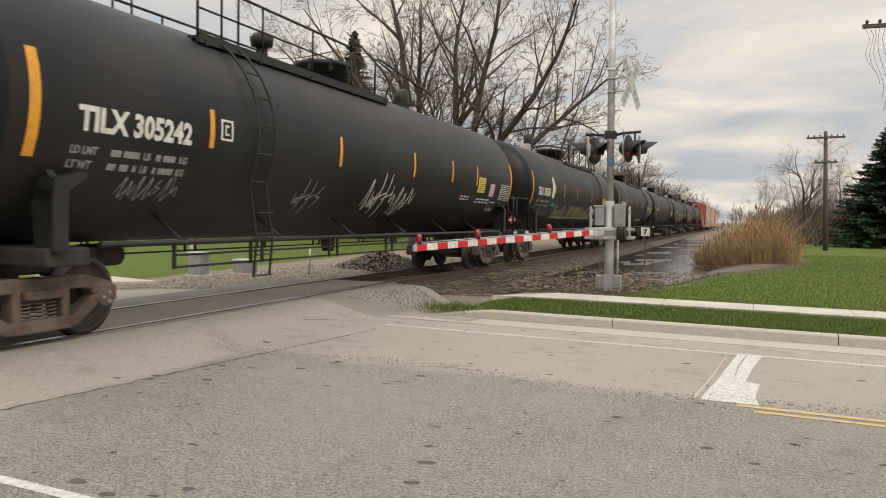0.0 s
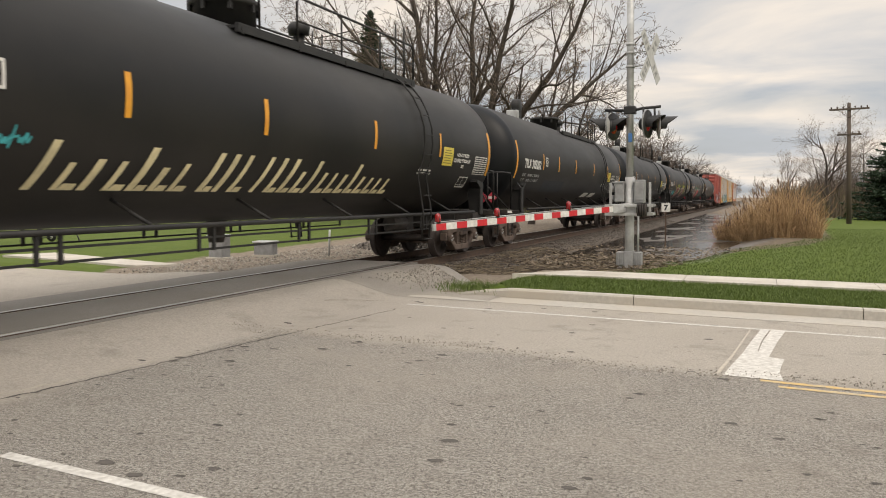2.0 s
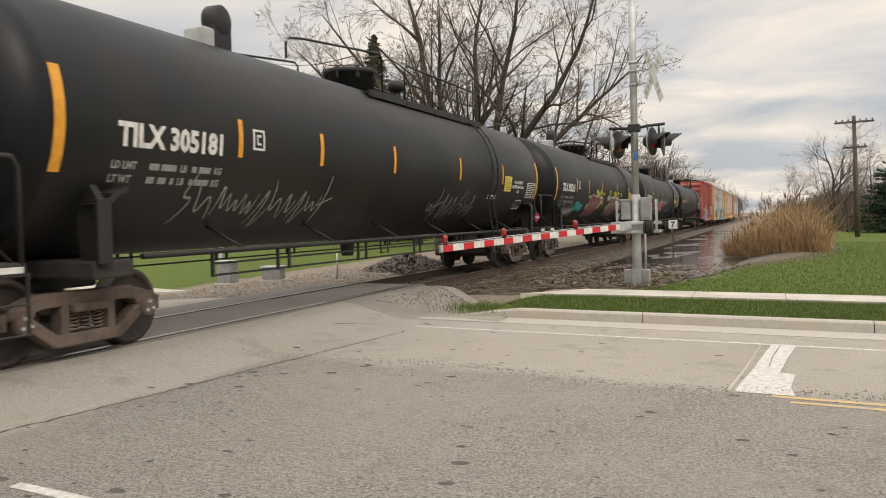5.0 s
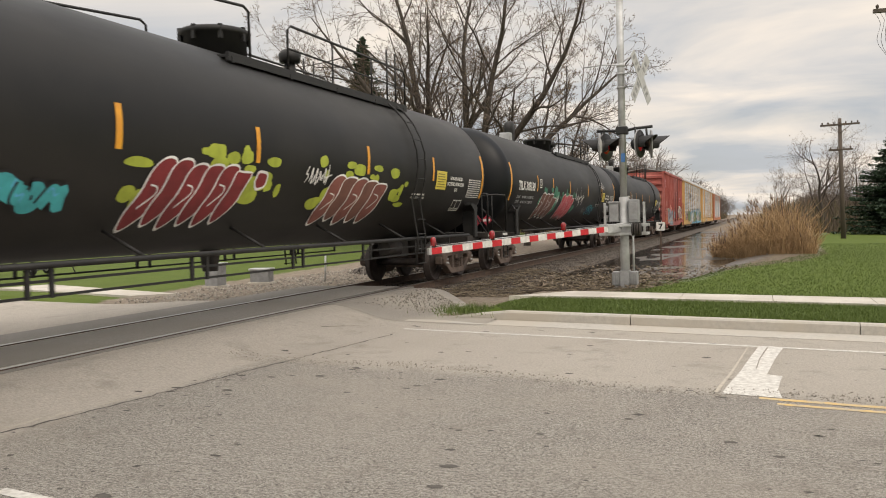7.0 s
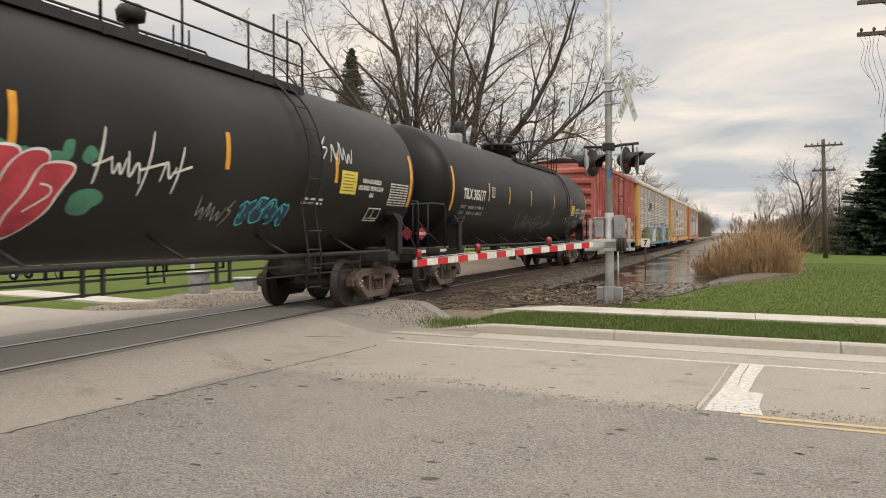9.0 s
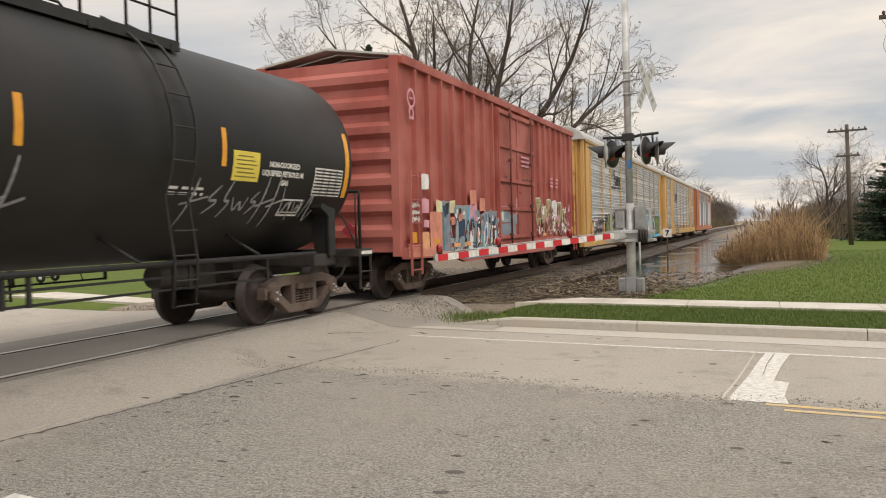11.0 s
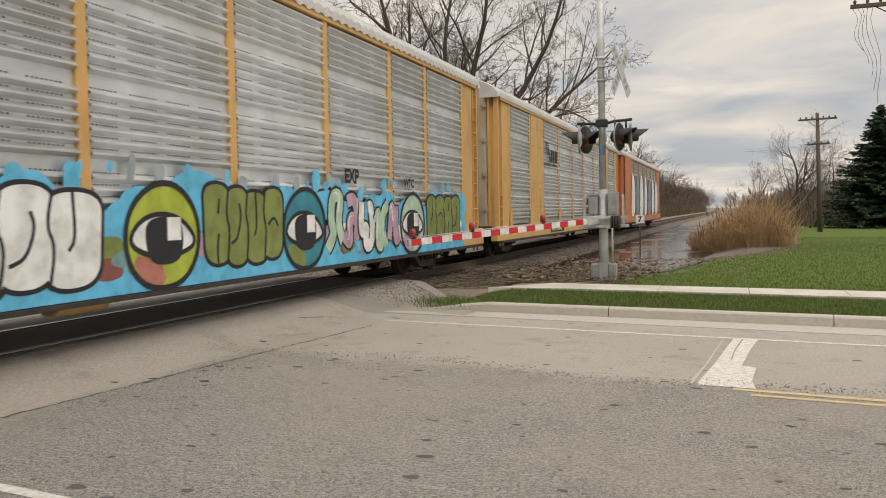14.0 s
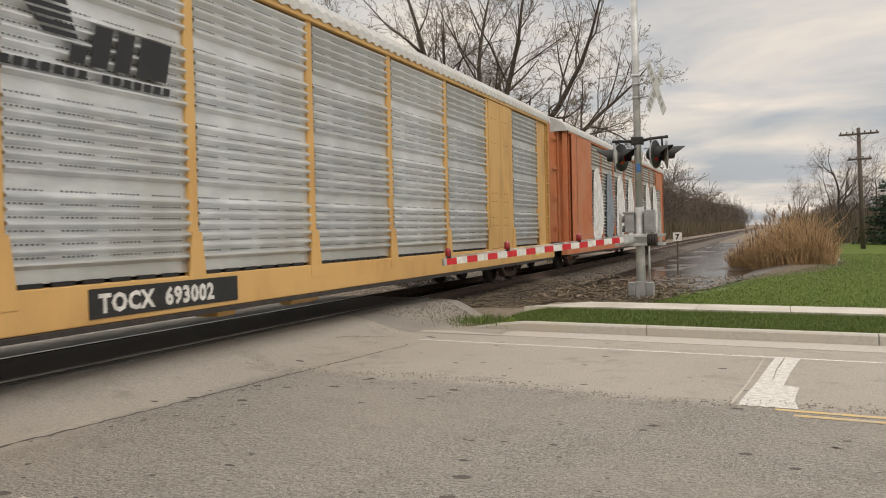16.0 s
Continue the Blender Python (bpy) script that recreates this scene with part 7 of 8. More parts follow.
    for i, (u, w) in enumerate(((-9.0, 2.4), (-6.3, 2.0), (-4.0, 2.6), (-1.0, 2.2), (1.8, 2.5), (4.6, 2.4), (7.4, 2.4))):
        p = chaikin([(u, 0.95), (u + w * 0.8, 0.95), (u + w, 2.2), (u + w * 0.6, 3.9), (u + w * 0.1, 3.6), (u + w * 0.25, 2.1)], True, 1)
        fill(side, [p], P[("pale", "slate", "pale", "pale", "slate", "pale", "pale")[i]], c, 0.006 + 0.0006 * i, "huge grey graffiti shape")


paint_tank_cars()
build_boxcar()
build_autoracks()


# ---- crossing signal ----
def basis(direction):
    """Turns local +X to a level direction."""
    return Matrix.Rotation(math.atan2(direction[1], direction[0]), 4, "Z")


def build_signal():
    px, py = -2.60, 17.6
    sig = thing("crossing_signal", "grey galvanised crossing signal mast with flashing lights and crossbuck", "crossing signal", pose(px, py, -0.05, 0, -0.5, 0))
    bm = bmesh_new()
    add_cyl(bm, (0, 0, 0.0), (0, 0, 1.9), 0.095, n=20)
    add_cyl(bm, (0, 0, 1.85), (0, 0, 7.2), 0.074, n=20)
    part("mast", bm, M["alu"], sig)
    bm = bmesh_new()
    add_box(bm, -0.13, 0.13, -0.13, 0.13, 0.0, 0.03, bevel=0.008)
    add_box(bm, -0.09, 0.09, -0.135, -0.10, 0.0, 0.36, bevel=0.008)
    for s in (-1, 1):
        add_box(bm, s * 0.085 - 0.02, s * 0.085 + 0.02, -0.13, 0.13, 0.0, 0.36, bevel=0.006)
    part("base_plate", bm, M["case"], sig)
    for s in (-1, 1):
        bm = bmesh_new()
        add_box(bm, s * 0.185 - 0.075, s * 0.185 + 0.075, -0.13, 0.11, 0.06, 0.34, bevel=0.015)
        for k in range(4):
            add_box(bm, s * 0.185 - 0.06 + 0.033 * k, s * 0.185 - 0.05 + 0.033 * k, -0.142, -0.128, 0.08, 0.32)
        add_box(bm, s * 0.185 - 0.05, s * 0.185 + 0.05, -0.1, 0.08, 0.0, 0.07)
        part("junction_box", bm, M["case"], sig, "ribbed grey metal junction box")
    bm = bmesh_new()
    add_box(bm, -0.22, 0.22, -0.16, 0.16, -0.2, -0.005, bevel=0.02)
    part("foundation", bm, M["concrete"], sig)
    # thin conduit beside the mast
    bm = bmesh_new()
    add_tube(bm, [(0.17, 0.06, 0.3), (0.17, 0.06, 1.15)], 0.022, 8)
    add_tube(bm, [(0.06, 0.10, 0.9), (0.03, 0.13, 0.75), (0.0, 0.12, 0.62), (-0.03, 0.1, 0.8)], 0.012, 6)
    part("conduit", bm, M["alu"], sig)
    # gate machine
    bm = bmesh_new()
    add_box(bm, -0.29, -0.10, -0.16, 0.16, 1.38, 1.78, bevel=0.02)
    add_box(bm, -0.31, -0.09, -0.18, 0.18, 1.77, 1.81, bevel=0.01)
    add_cyl(bm, (-0.31, -0.05, 1.66), (-0.36, -0.05, 1.66), 0.07, n=14)
    add_cyl(bm, (-0.31, -0.05, 1.46), (-0.36, -0.05, 1.46), 0.07, n=14)
    part("gate_machine", bm, M["case"], sig, "grey gate machine housing")
    bm = bmesh_new()
    add_box(bm, 0.11, 0.31, -0.15, 0.16, 1.36, 1.84, bevel=0.02)
    add_box(bm, 0.13, 0.29, -0.165, -0.145, 1.42, 1.78, bevel=0.006)
    part("relay_case", bm, M["case"], sig, "grey metal case")
    bm = bmesh_new()
    for z in (1.13, 1.31):
        add_box(bm, -0.48, 0.50, -0.24, -0.20, z - 0.03, z + 0.03, bevel=0.006)
        add_box(bm, -0.48, 0.50, 0.20, 0.24, z - 0.03, z + 0.03, bevel=0.006)
    for x in (-0.36, 0.44):
        add_box(bm, x - 0.025, x + 0.025, -0.23, 0.23, 1.10, 1.16)
        add_box(bm, x - 0.025, x + 0.025, -0.235, -0.2, 1.1, 1.78, bevel=0.006)
    add_box(bm, -0.15, 0.15, -0.17, -0.1, 1.1, 1.34)
    part("bracket", bm, M["alu"], sig)
    # counterweights
    bm = bmesh_new()
    for k in range(4):
        add_cyl(bm, (0.20 + 0.05 * k, -0.30, 1.22), (0.235 + 0.05 * k, -0.30, 1.22), 0.13, n=16)
    part("counterweight", bm, M["grime"], sig)
    # crossarm with four lamp heads
    bm = bmesh_new()
    add_tube(bm, [(-0.52, 0, 3.30), (-0.1, 0, 3.28), (0.1, 0, 3.28), (0.25, 0, 3.31), (0.62, 0, 3.33)], 0.03, 8)
    add_box(bm, -0.12, 0.12, -0.1, 0.1, 3.20, 3.36, bevel=0.02)
    part("crossarm", bm, M["signal_black"], sig)

    def lamp(x, y, z, ang, label):
        head = bmesh_new()
        add_lathe(head, [(0.0, 0.0), (0.0, 0.285), (0.014, 0.29), (0.02, 0.285), (0.02, 0.0)], "X", 28)
        add_lathe(head, [(-0.16, 0.0), (-0.16, 0.09), (-0.12, 0.12), (0.0, 0.15)], "X", 20)
        m = pose(x, y, z, 0, 0, ang)
        o = part("lamp_head", head, M["signal_black"], sig, label, m=m)
        dish = bmesh_new()
        add_lathe(dish, [(-0.06, 0.10), (-0.055, 0.14), (-0.006, 0.27), (-0.004, 0.283)], "X", 28)
        part("dish", dish, M["sign_white"], o, "pale weathered back of the disc")
        rim = bmesh_new()
        add_lathe(rim, [(-0.012, 0.26), (-0.012, 0.292), (0.012, 0.296), (0.018, 0.29)], "X", 28)
        part("rim", rim, M["case"], o, "pale rim of the backing disc")
        hood = bmesh_new()
        n = 16
        for i in range(n):
            a0, a1 = -0.5 + (math.pi + 1.0) * i / n, -0.5 + (math.pi + 1.0) * (i + 1) / n
            q = []
            for xx, k in ((0.02, 1.0), (0.34 - 0.0 * i, 1.0)):
                for aa in (a0, a1):
                    cut = xx if xx < 0.1 else 0.16 + 0.22 * max(0.0, math.sin(aa))
                    q.append((cut, 0.165 * math.cos(aa), 0.165 * math.sin(aa)))
            vs = [hood.verts.new(p) for p in (q[0], q[1], q[3], q[2])]
            hood.faces.new(vs)
        bmesh.ops.remove_doubles(hood, verts=hood.verts, dist=0.0005)
        bmesh.ops.solidify(hood, geom=hood.faces[:], thickness=0.008)
        part("hood", hood, M["signal_black"], o)
        lens = bmesh_new()
        add_lathe(lens, [(0.021, 0.15), (0.05, 0.10), (0.06, 0.0)], "X", 20)
        part("lens", lens, M["redlens"], o, "dark red unlit lens")
        neck = bmesh_new()
        add_tube(neck, [(-0.08, 0, 0.08), (-0.09, 0, 0.36)], 0.022, 6)
        part("bracket", neck, M["signal_black"], o)

    lamp(-0.47, -0.02, 2.97, 188, "black signal lamp with a hood")
    lamp(-0.36, 0.05, 2.96, -22, "black signal lamp with a hood")
    lamp(0.36, -0.06, 2.98, -14, "black signal lamp with a hood")
    lamp(0.56, 0.20, 2.98, 10, "black signal lamp with a hood")
    # crossbuck, turned to the traffic
    cb = Matrix.Translation((0.40, -0.02, 4.34)) @ Matrix.Rotation(radians(-17), 4, "Z")
    for k, a in enumerate((50, -50)):
        bm = bmesh_new()
        add_box(bm, -0.004 + 0.012 * k, 0.004 + 0.012 * k, -0.61, 0.61, -0.115, 0.115, bevel=0.002)
        blade = part("crossbuck_blade", bm, M["sign_white"], sig, "white crossbuck blade with dark lettering bars", m=cb @ Matrix.Rotation(radians(a), 4, "X"))
        bm = bmesh_new()
        for i in range(7):
            y = -0.5 + 0.15 * i
            if k and abs(y) < 0.15:
                continue
            add_box(bm, -0.007 + 0.012 * k, 0.007 + 0.012 * k, y - 0.04, y + 0.04, -0.06, 0.06)
        part("lettering_bar", bm, M["dimwhite"], blade)
    for z in (4.17, 4.45):
        bm = bmesh_new()
        add_tube(bm, [(0, 0, z), (0.38, -0.02, z + 0.02)], 0.014, 6)
        add_cyl(bm, (0, 0, z - 0.025), (0, 0, z + 0.025), 0.09, n=16)
        part("sign_bracket", bm, M["alu"], sig)
    bm = bmesh_new()
    add_tube(bm, [(0, -0.02, 4.62), (0.05, -0.03, 4.70), (0.2, -0.02, 4.78)], 0.018, 6)
    add_cyl(bm, (0, 0, 4.60), (0, 0, 4.66), 0.09, n=16)
    add_tube(bm, [(-0.02, 0.0, 4.64), (-0.35, 0.02, 4.68), (-0.8, 0.03, 4.66)], 0.014, 6)
    part("sign_bracket", bm, M["alu"], sig)
    bm = bmesh_new()
    add_box(bm, -0.02, 0.06, -0.1, -0.075, 2.62, 2.80)
    part("plate", bm, P["blue"], sig, "small blue plate")

    # gate arm, lowered, with red lamps on it
    a, b = Vector((-2.70, 17.40, 1.21)), Vector((-5.28, 13.30, 0.91))
    d = b - a
    L = d.length
    turn = d.to_track_quat("X", "Z").to_matrix().to_4x4()
    gate = thing("gate_arm", "lowered crossing gate arm with red and white stripes", "gate arm", Matrix.Translation(a) @ turn)
    n = 21
    for i in range(n):
        bm = bmesh_new()
        x0, x1 = L * i / n, L * (i + 1) / n
        add_box(bm, x0, x1, -0.022, 0.022, -0.056, 0.056)
        part("stripe", bm, M["red"] if i % 2 == 0 else M["white"], gate, "red reflective stripe" if i % 2 == 0 else "white reflective stripe")
    bm = bmesh_new()
    add_box(bm, 0.0, L, -0.012, 0.012, 0.055, 0.066)
    add_box(bm, L - 0.01, L + 0.05, -0.03, 0.03, -0.06, 0.06, bevel=0.006)
    add_tube(bm, [(0.0, 0.0, 0.08), (L, 0, 0.085)], 0.008, 6)
    part("arm_rail", bm, M["alu"], gate)
    for k in (0.33, 0.709, 0.985):
        bm = bmesh_new()
        add_lathe(bm, [(0.075, 0.0), (0.075, 0.03), (0.10, 0.055), (0.20, 0.052), (0.235, 0.03), (0.24, 0.0)], "Z", 16)
        bmesh.ops.transform(bm, matrix=Matrix.Translation((L * k, 0, 0.0)), verts=bm.verts)
        lampo = part("gate_lamp", bm, M["redlens"], gate, "small red gate lamp")
        bm = bmesh_new()
        add_box(bm, L * k - 0.04, L * k + 0.04, -0.03, 0.03, 0.06, 0.09, bevel=0.005)
        add_tube(bm, [(L * k, 0.05, 0.08), (L * k, 0.05, 0.16)], 0.01, 6)
        part("lamp_base", bm, M["signal_black"], lampo)
    bm = bmesh_new()
    add_box(bm, -0.25, 0.35, -0.03, 0.03, -0.09, 0.09, bevel=0.01)
    part("arm_socket", bm, M["alu"], gate)

    s7 = thing("whistle_post_sign", "small white square sign with the number 7 on a thin post", "sign", pose(-3.19, 30.0, -0.38, 0, 0, 8))
    bm = bmesh_new()
    add_box(bm, -0.025, 0.025, -0.02, 0.02, 0.0, 1.6)
    part("post", bm, M["rail_side"], s7)
    bm = bmesh_new()
    add_box(bm, -0.15, 0.15, -0.03, -0.022, 1.30, 1.60, bevel=0.003)
    part("plate", bm, M["white"], s7, "white sign plate")
    pts, faces = lettering("7", 0.26)
    mesh_part("digit", [(x - 0.07, -0.033, z + 1.36) for x, z in pts], faces, M["signal_black"], s7, "black digit")


# ---- poles and wires ----
def build_utility_pole(x, y, h, arms, lean, label):
    ob = thing("utility_pole", label, "utility pole", pose(x, y, float(ground_height(np.array(x), np.array(y))) - 0.05, 0, lean, 0), group="pole line beside the track")
    bm = bmesh_new()
    add_cyl(bm, (0, 0, 0), (0, 0, h), 0.16, 0.11, 12)
    part("pole", bm, M["polewood"], ob)
    for z, w in arms:
        bm = bmesh_new()
        add_box(bm, -w, w, -0.11 - 0.05, -0.11 + 0.05, z - 0.06, z + 0.06, bevel=0.01)
        arm = part("crossarm", bm, M["polewood"], ob)
        n = max(4, int(w / 0.16))
        for i in range(n):
            xx = -w + 0.12 + (2 * w - 0.24) * i / (n - 1)
            bm = bmesh_new()
            add_lathe(bm, [(z + 0.06, 0.0), (z + 0.06, 0.02), (z + 0.10, 0.045), (z + 0.15, 0.05), (z + 0.18, 0.03), (z + 0.20, 0.0)], "Z", 8)
            bmesh.ops.transform(bm, matrix=Matrix.Translation((xx, -0.11, 0)), verts=bm.verts)
            part("insulator", bm, M["polewood"], arm)
        bm = bmesh_new()
        for s in (-1, 1):
            add_tube(bm, [(s * w * 0.55, -0.1, z - 0.05), (0, -0.12, z - 0.55)], 0.018, 5)
        part("brace", bm, M["polewood"], ob)
    return ob


def build_poles():
    build_utility_pole(5.15, 59.0, 7.75, ((7.35, 1.15), (5.75, 0.7)), -1.5, "leaning weathered wooden utility pole with two crossarms")
    p2 = build_utility_pole(4.75, 28.0, 8.9, ((7.5, 1.5), (8.45, 1.5)), 0.0, "tall weathered wooden utility pole with broken wires")
    rs = random.Random(9)
    for i in range(5):
        x0 = -1.45 + 0.14 * i
        pts = [(x0, -0.11, 7.45)]
        for k in range(1, 9):
            pts.append((x0 + 0.10 * math.sin(k * 0.9 + i) + 0.03 * k, -0.11 + 0.05 * math.sin(k + i), 7.45 - (0.16 + 0.05 * i) * k))
        bm = bmesh_new()
        add_tube(bm, chain(pts), 0.006, 4)
        part("wire", bm, M["grime"], p2, "loose hanging wire")


def chain(pts):
    out = []
    for a, b in zip(pts, pts[1:]):
        out += [a, tuple((u + v) / 2 for u, v in zip(a, b))]
    return out + [pts[-1]]


# ---- plants ----
def branch_mesh(segs, sides):
    """Tapered tubes from (p0, p1, r0, r1) rows."""
    p0, p1 = np.array([s[0] for s in segs]), np.array([s[1] for s in segs])
    r0, r1 = np.array([s[2] for s in segs]), np.array([s[3] for s in segs])
    d = p1 - p0
    d /= np.linalg.norm(d, axis=1)[:, None] + 1e-9
    ref = np.where(np.abs(d[:, 2:3]) < 0.9, np.array([[0, 0, 1.0]]), np.array([[1.0, 0, 0]]))
    u = np.cross(d, ref)
    u /= np.linalg.norm(u, axis=1)[:, None]
    w = np.cross(d, u)
    a = 2 * np.pi * np.arange(sides) / sides
    ring = u[:, None] * np.cos(a)[None, :, None] + w[:, None] * np.sin(a)[None, :, None]
    v = np.concatenate([p0[:, None] + ring * r0[:, None, None], p1[:, None] + ring * r1[:, None, None]], 1)
    i = np.arange(sides)
    q = np.stack([i, (i + 1) % sides, (i + 1) % sides + sides, i + sides], -1)
    f = (q[None] + 2 * sides * np.arange(len(segs))[:, None, None]).reshape(-1, 4)
    return v.reshape(-1, 3), f


def grow(rs, height, trunk_r, spread, levels, lean=(0, 0), first=0.25, kids=(3, 4)):
    """A bare broadleaf tree: limbs rise, fork and thin out to twigs."""
    thick, thin, tips = [], [], []

    def shoot(p, d, length, r, level):
        n = 5 if level == 0 else (4 if level < 3 else 3)
        pts = [p]
        dirs = d.copy()
        for i in range(n):
            dirs = dirs + rs.normal(0, 0.11 + 0.03 * level, 3)
            dirs[2] += 0.05 if level < 3 else -0.01
            dirs /= np.linalg.norm(dirs)
            p = p + dirs * length / n
            pts.append(p)
        end = r * (0.5 if level == 0 else 0.42)
        for i in range(n):
            ra, rb = r + (end - r) * i / n, r + (end - r) * (i + 1) / n
            (thick if ra > 0.035 else thin).append((pts[i], pts[i + 1], ra, rb))
        if level >= levels:
            tips.append(pts[-1])
            tips.append(pts[-2])
            return
        k = rs.randint(kids[0], kids[1] + 1) + (2 if level == 0 else 0) + (1 if level >= 2 else 0)
        for j in range(k):
            t = first + (1 - first) * (j + rs.uniform(0, 1)) / k if level == 0 else rs.uniform(0.3, 1.0)
            idx = min(n - 1, int(t * n))
            q = pts[idx] + (pts[idx + 1] - pts[idx]) * (t * n - idx)
            base = (pts[idx + 1] - pts[idx])
            base = base / np.linalg.norm(base)
            side = rs.normal(0, 1, 3)
            side -= base * side.dot(base)
            side /= np.linalg.norm(side)
            ang = rs.uniform(0.45, 0.95) * spread
            nd = base * math.cos(ang) + side * math.sin(ang)
            shoot(q, nd, length * rs.uniform(0.52, 0.78), max(0.006, (r + (end - r) * t) * rs.uniform(0.48, 0.74)), level + 1)
        shoot(pts[-1], dirs, length * rs.uniform(0.5, 0.7), end, level + 1)

    shoot(np.zeros(3), np.array([lean[0], lean[1], 1.0]) / math.hypot(1, *lean), height * 0.42, trunk_r, 0)
    return thick, thin, tips


def build_bare_tree(seed, x, y, height, r, spread=1.0, levels=5, lean=(0, 0), label="", buds=True, name="tree", first=0.25, kids=(3, 4)):
    rs = np.random.RandomState(seed)
    thick, thin, tips = grow(rs, height, r, spread, levels, lean, first, kids)
    z = float(ground_height(np.array(float(x)), np.array(float(y)))) - 0.1
    t = thing(name, label, "tree", pose(x, y, z), group="bare spring trees")
    v, f = branch_mesh(thick, 7)
    mesh_part("trunk", v, f, M["bark"], t, smooth=True)
    v, f = branch_mesh(thin, 3)
    mesh_part("crown", v, f, M["twig"], t, "bare brown twigs with spring buds")
    if buds:
        tips = np.array(tips)
        tips = np.concatenate([tips + rs.normal(0, 0.10, tips.shape) for _ in range(2)])
        n = len(tips)
        s = rs.uniform(0.014, 0.034, n)
        q = rs.normal(0, 1, (n, 3, 3)) * s[:, None, None]
        v = (tips[:, None] + q).reshape(-1, 3)
        f = np.arange(3 * n).reshape(-1, 3)
        mesh_part("foliage", v, f, M["bud"], t, "tiny opening buds")
    return t


def build_limbed_tree(seed, x, y, height, r, lean, limbs, label):
    """A tall bare tree: a bole that parts low into long arching limbs with fine side shoots."""
    rs = np.random.RandomState(seed)
    thick, thin, tips = [], [], []

    def add(pts, ra, rb):
        n = len(pts) - 1
        for i in range(n):
            a, b = ra + (rb - ra) * i / n, ra + (rb - ra) * (i + 1) / n
            (thick if a > 0.03 else thin).append((pts[i], pts[i + 1], a, b))

    def run(p, d, length, n, wander, lift):
        pts = [p]
        for _ in range(n):
            d = d + rs.normal(0, wander, 3) + np.array([0, 0, lift])
            d /= np.linalg.norm(d)
            p = p + d * length / n
            pts.append(p)
        return pts, d

    def side(d, ang):
        v = rs.normal(0, 1, 3)
        v -= d * v.dot(d)
        v /= np.linalg.norm(v)
        return d * math.cos(ang) + v * math.sin(ang)

    def sprout(pts, ra, rb, length, level, start):
        n = len(pts) - 1
        count = (14, 8, 5, 3)[level]
        for j in range(count):
            t = start + (1 - start) * (j + rs.uniform(0, 1)) / count
            i = min(n - 1, int(t * n))
            q = pts[i] + (pts[i + 1] - pts[i]) * (t * n - i)
            d = pts[i + 1] - pts[i]
            d /= np.linalg.norm(d)
            L = length * rs.uniform(0.55, 1.1) * (1.15 - 0.55 * t)
            rr = max(0.008, (ra + (rb - ra) * t) * rs.uniform(0.32, 0.55))
            sub, _ = run(q, side(d, rs.uniform(0.45, 1.0)), L, 4, 0.12, 0.03 if level < 2 else 0.0)
            add(sub, rr, max(0.006, rr * 0.3))
            if level < 3:
                sprout(sub, rr, max(0.006, rr * 0.3), L * 0.5, level + 1, 0.2)
            else:
                tips.extend(sub[2:])

    up = np.array([lean[0], lean[1], 1.0])
    up /= np.linalg.norm(up)
    bole, d = run(np.zeros(3), up, height * 0.22, 5, 0.03, 0.02)
    add(bole, r, r * 0.8)
    for ang, turn, k in limbs:
        # turn 0 bends to the viewer's left or right, 90 away from him
        t = radians(turn)
        dd = np.array([math.sin(radians(ang)) * math.cos(t), math.sin(radians(ang)) * math.sin(t), math.cos(radians(ang))]) + up * 0.2
        dd /= np.linalg.norm(dd)
        i = rs.randint(2, 5)
        pts, _ = run(bole[i], dd, height * 0.72 * k, 10, 0.075, 0.012)
        ra = r * (0.40 + 0.3 * k)
        add(pts, ra, 0.03)
        sprout(pts, ra, 0.03, height * 0.30, 0, 0.2)
    z = float(ground_height(np.array(float(x)), np.array(float(y)))) - 0.1
    tree = thing("tree", label, "tree", pose(x, y, z), group="bare spring trees")
    v, f = branch_mesh(thick, 7)
    mesh_part("trunk", v, f, M["bark"], tree, smooth=True)
    v, f = branch_mesh(thin, 3)
    mesh_part("crown", v, f, M["twig"], tree, "bare brown twigs with spring buds")
    tips = np.array(tips)
    tips = tips[rs.uniform(0, 1, len(tips)) < 0.5]
    q = rs.normal(0, 1, (len(tips), 3, 3)) * rs.uniform(0.014, 0.032, (len(tips), 1, 1))
    mesh_part("foliage", (tips[:, None] + q).reshape(-1, 3), np.arange(3 * len(tips)).reshape(-1, 3), M["bud"], tree, "tiny opening buds")
    return tree


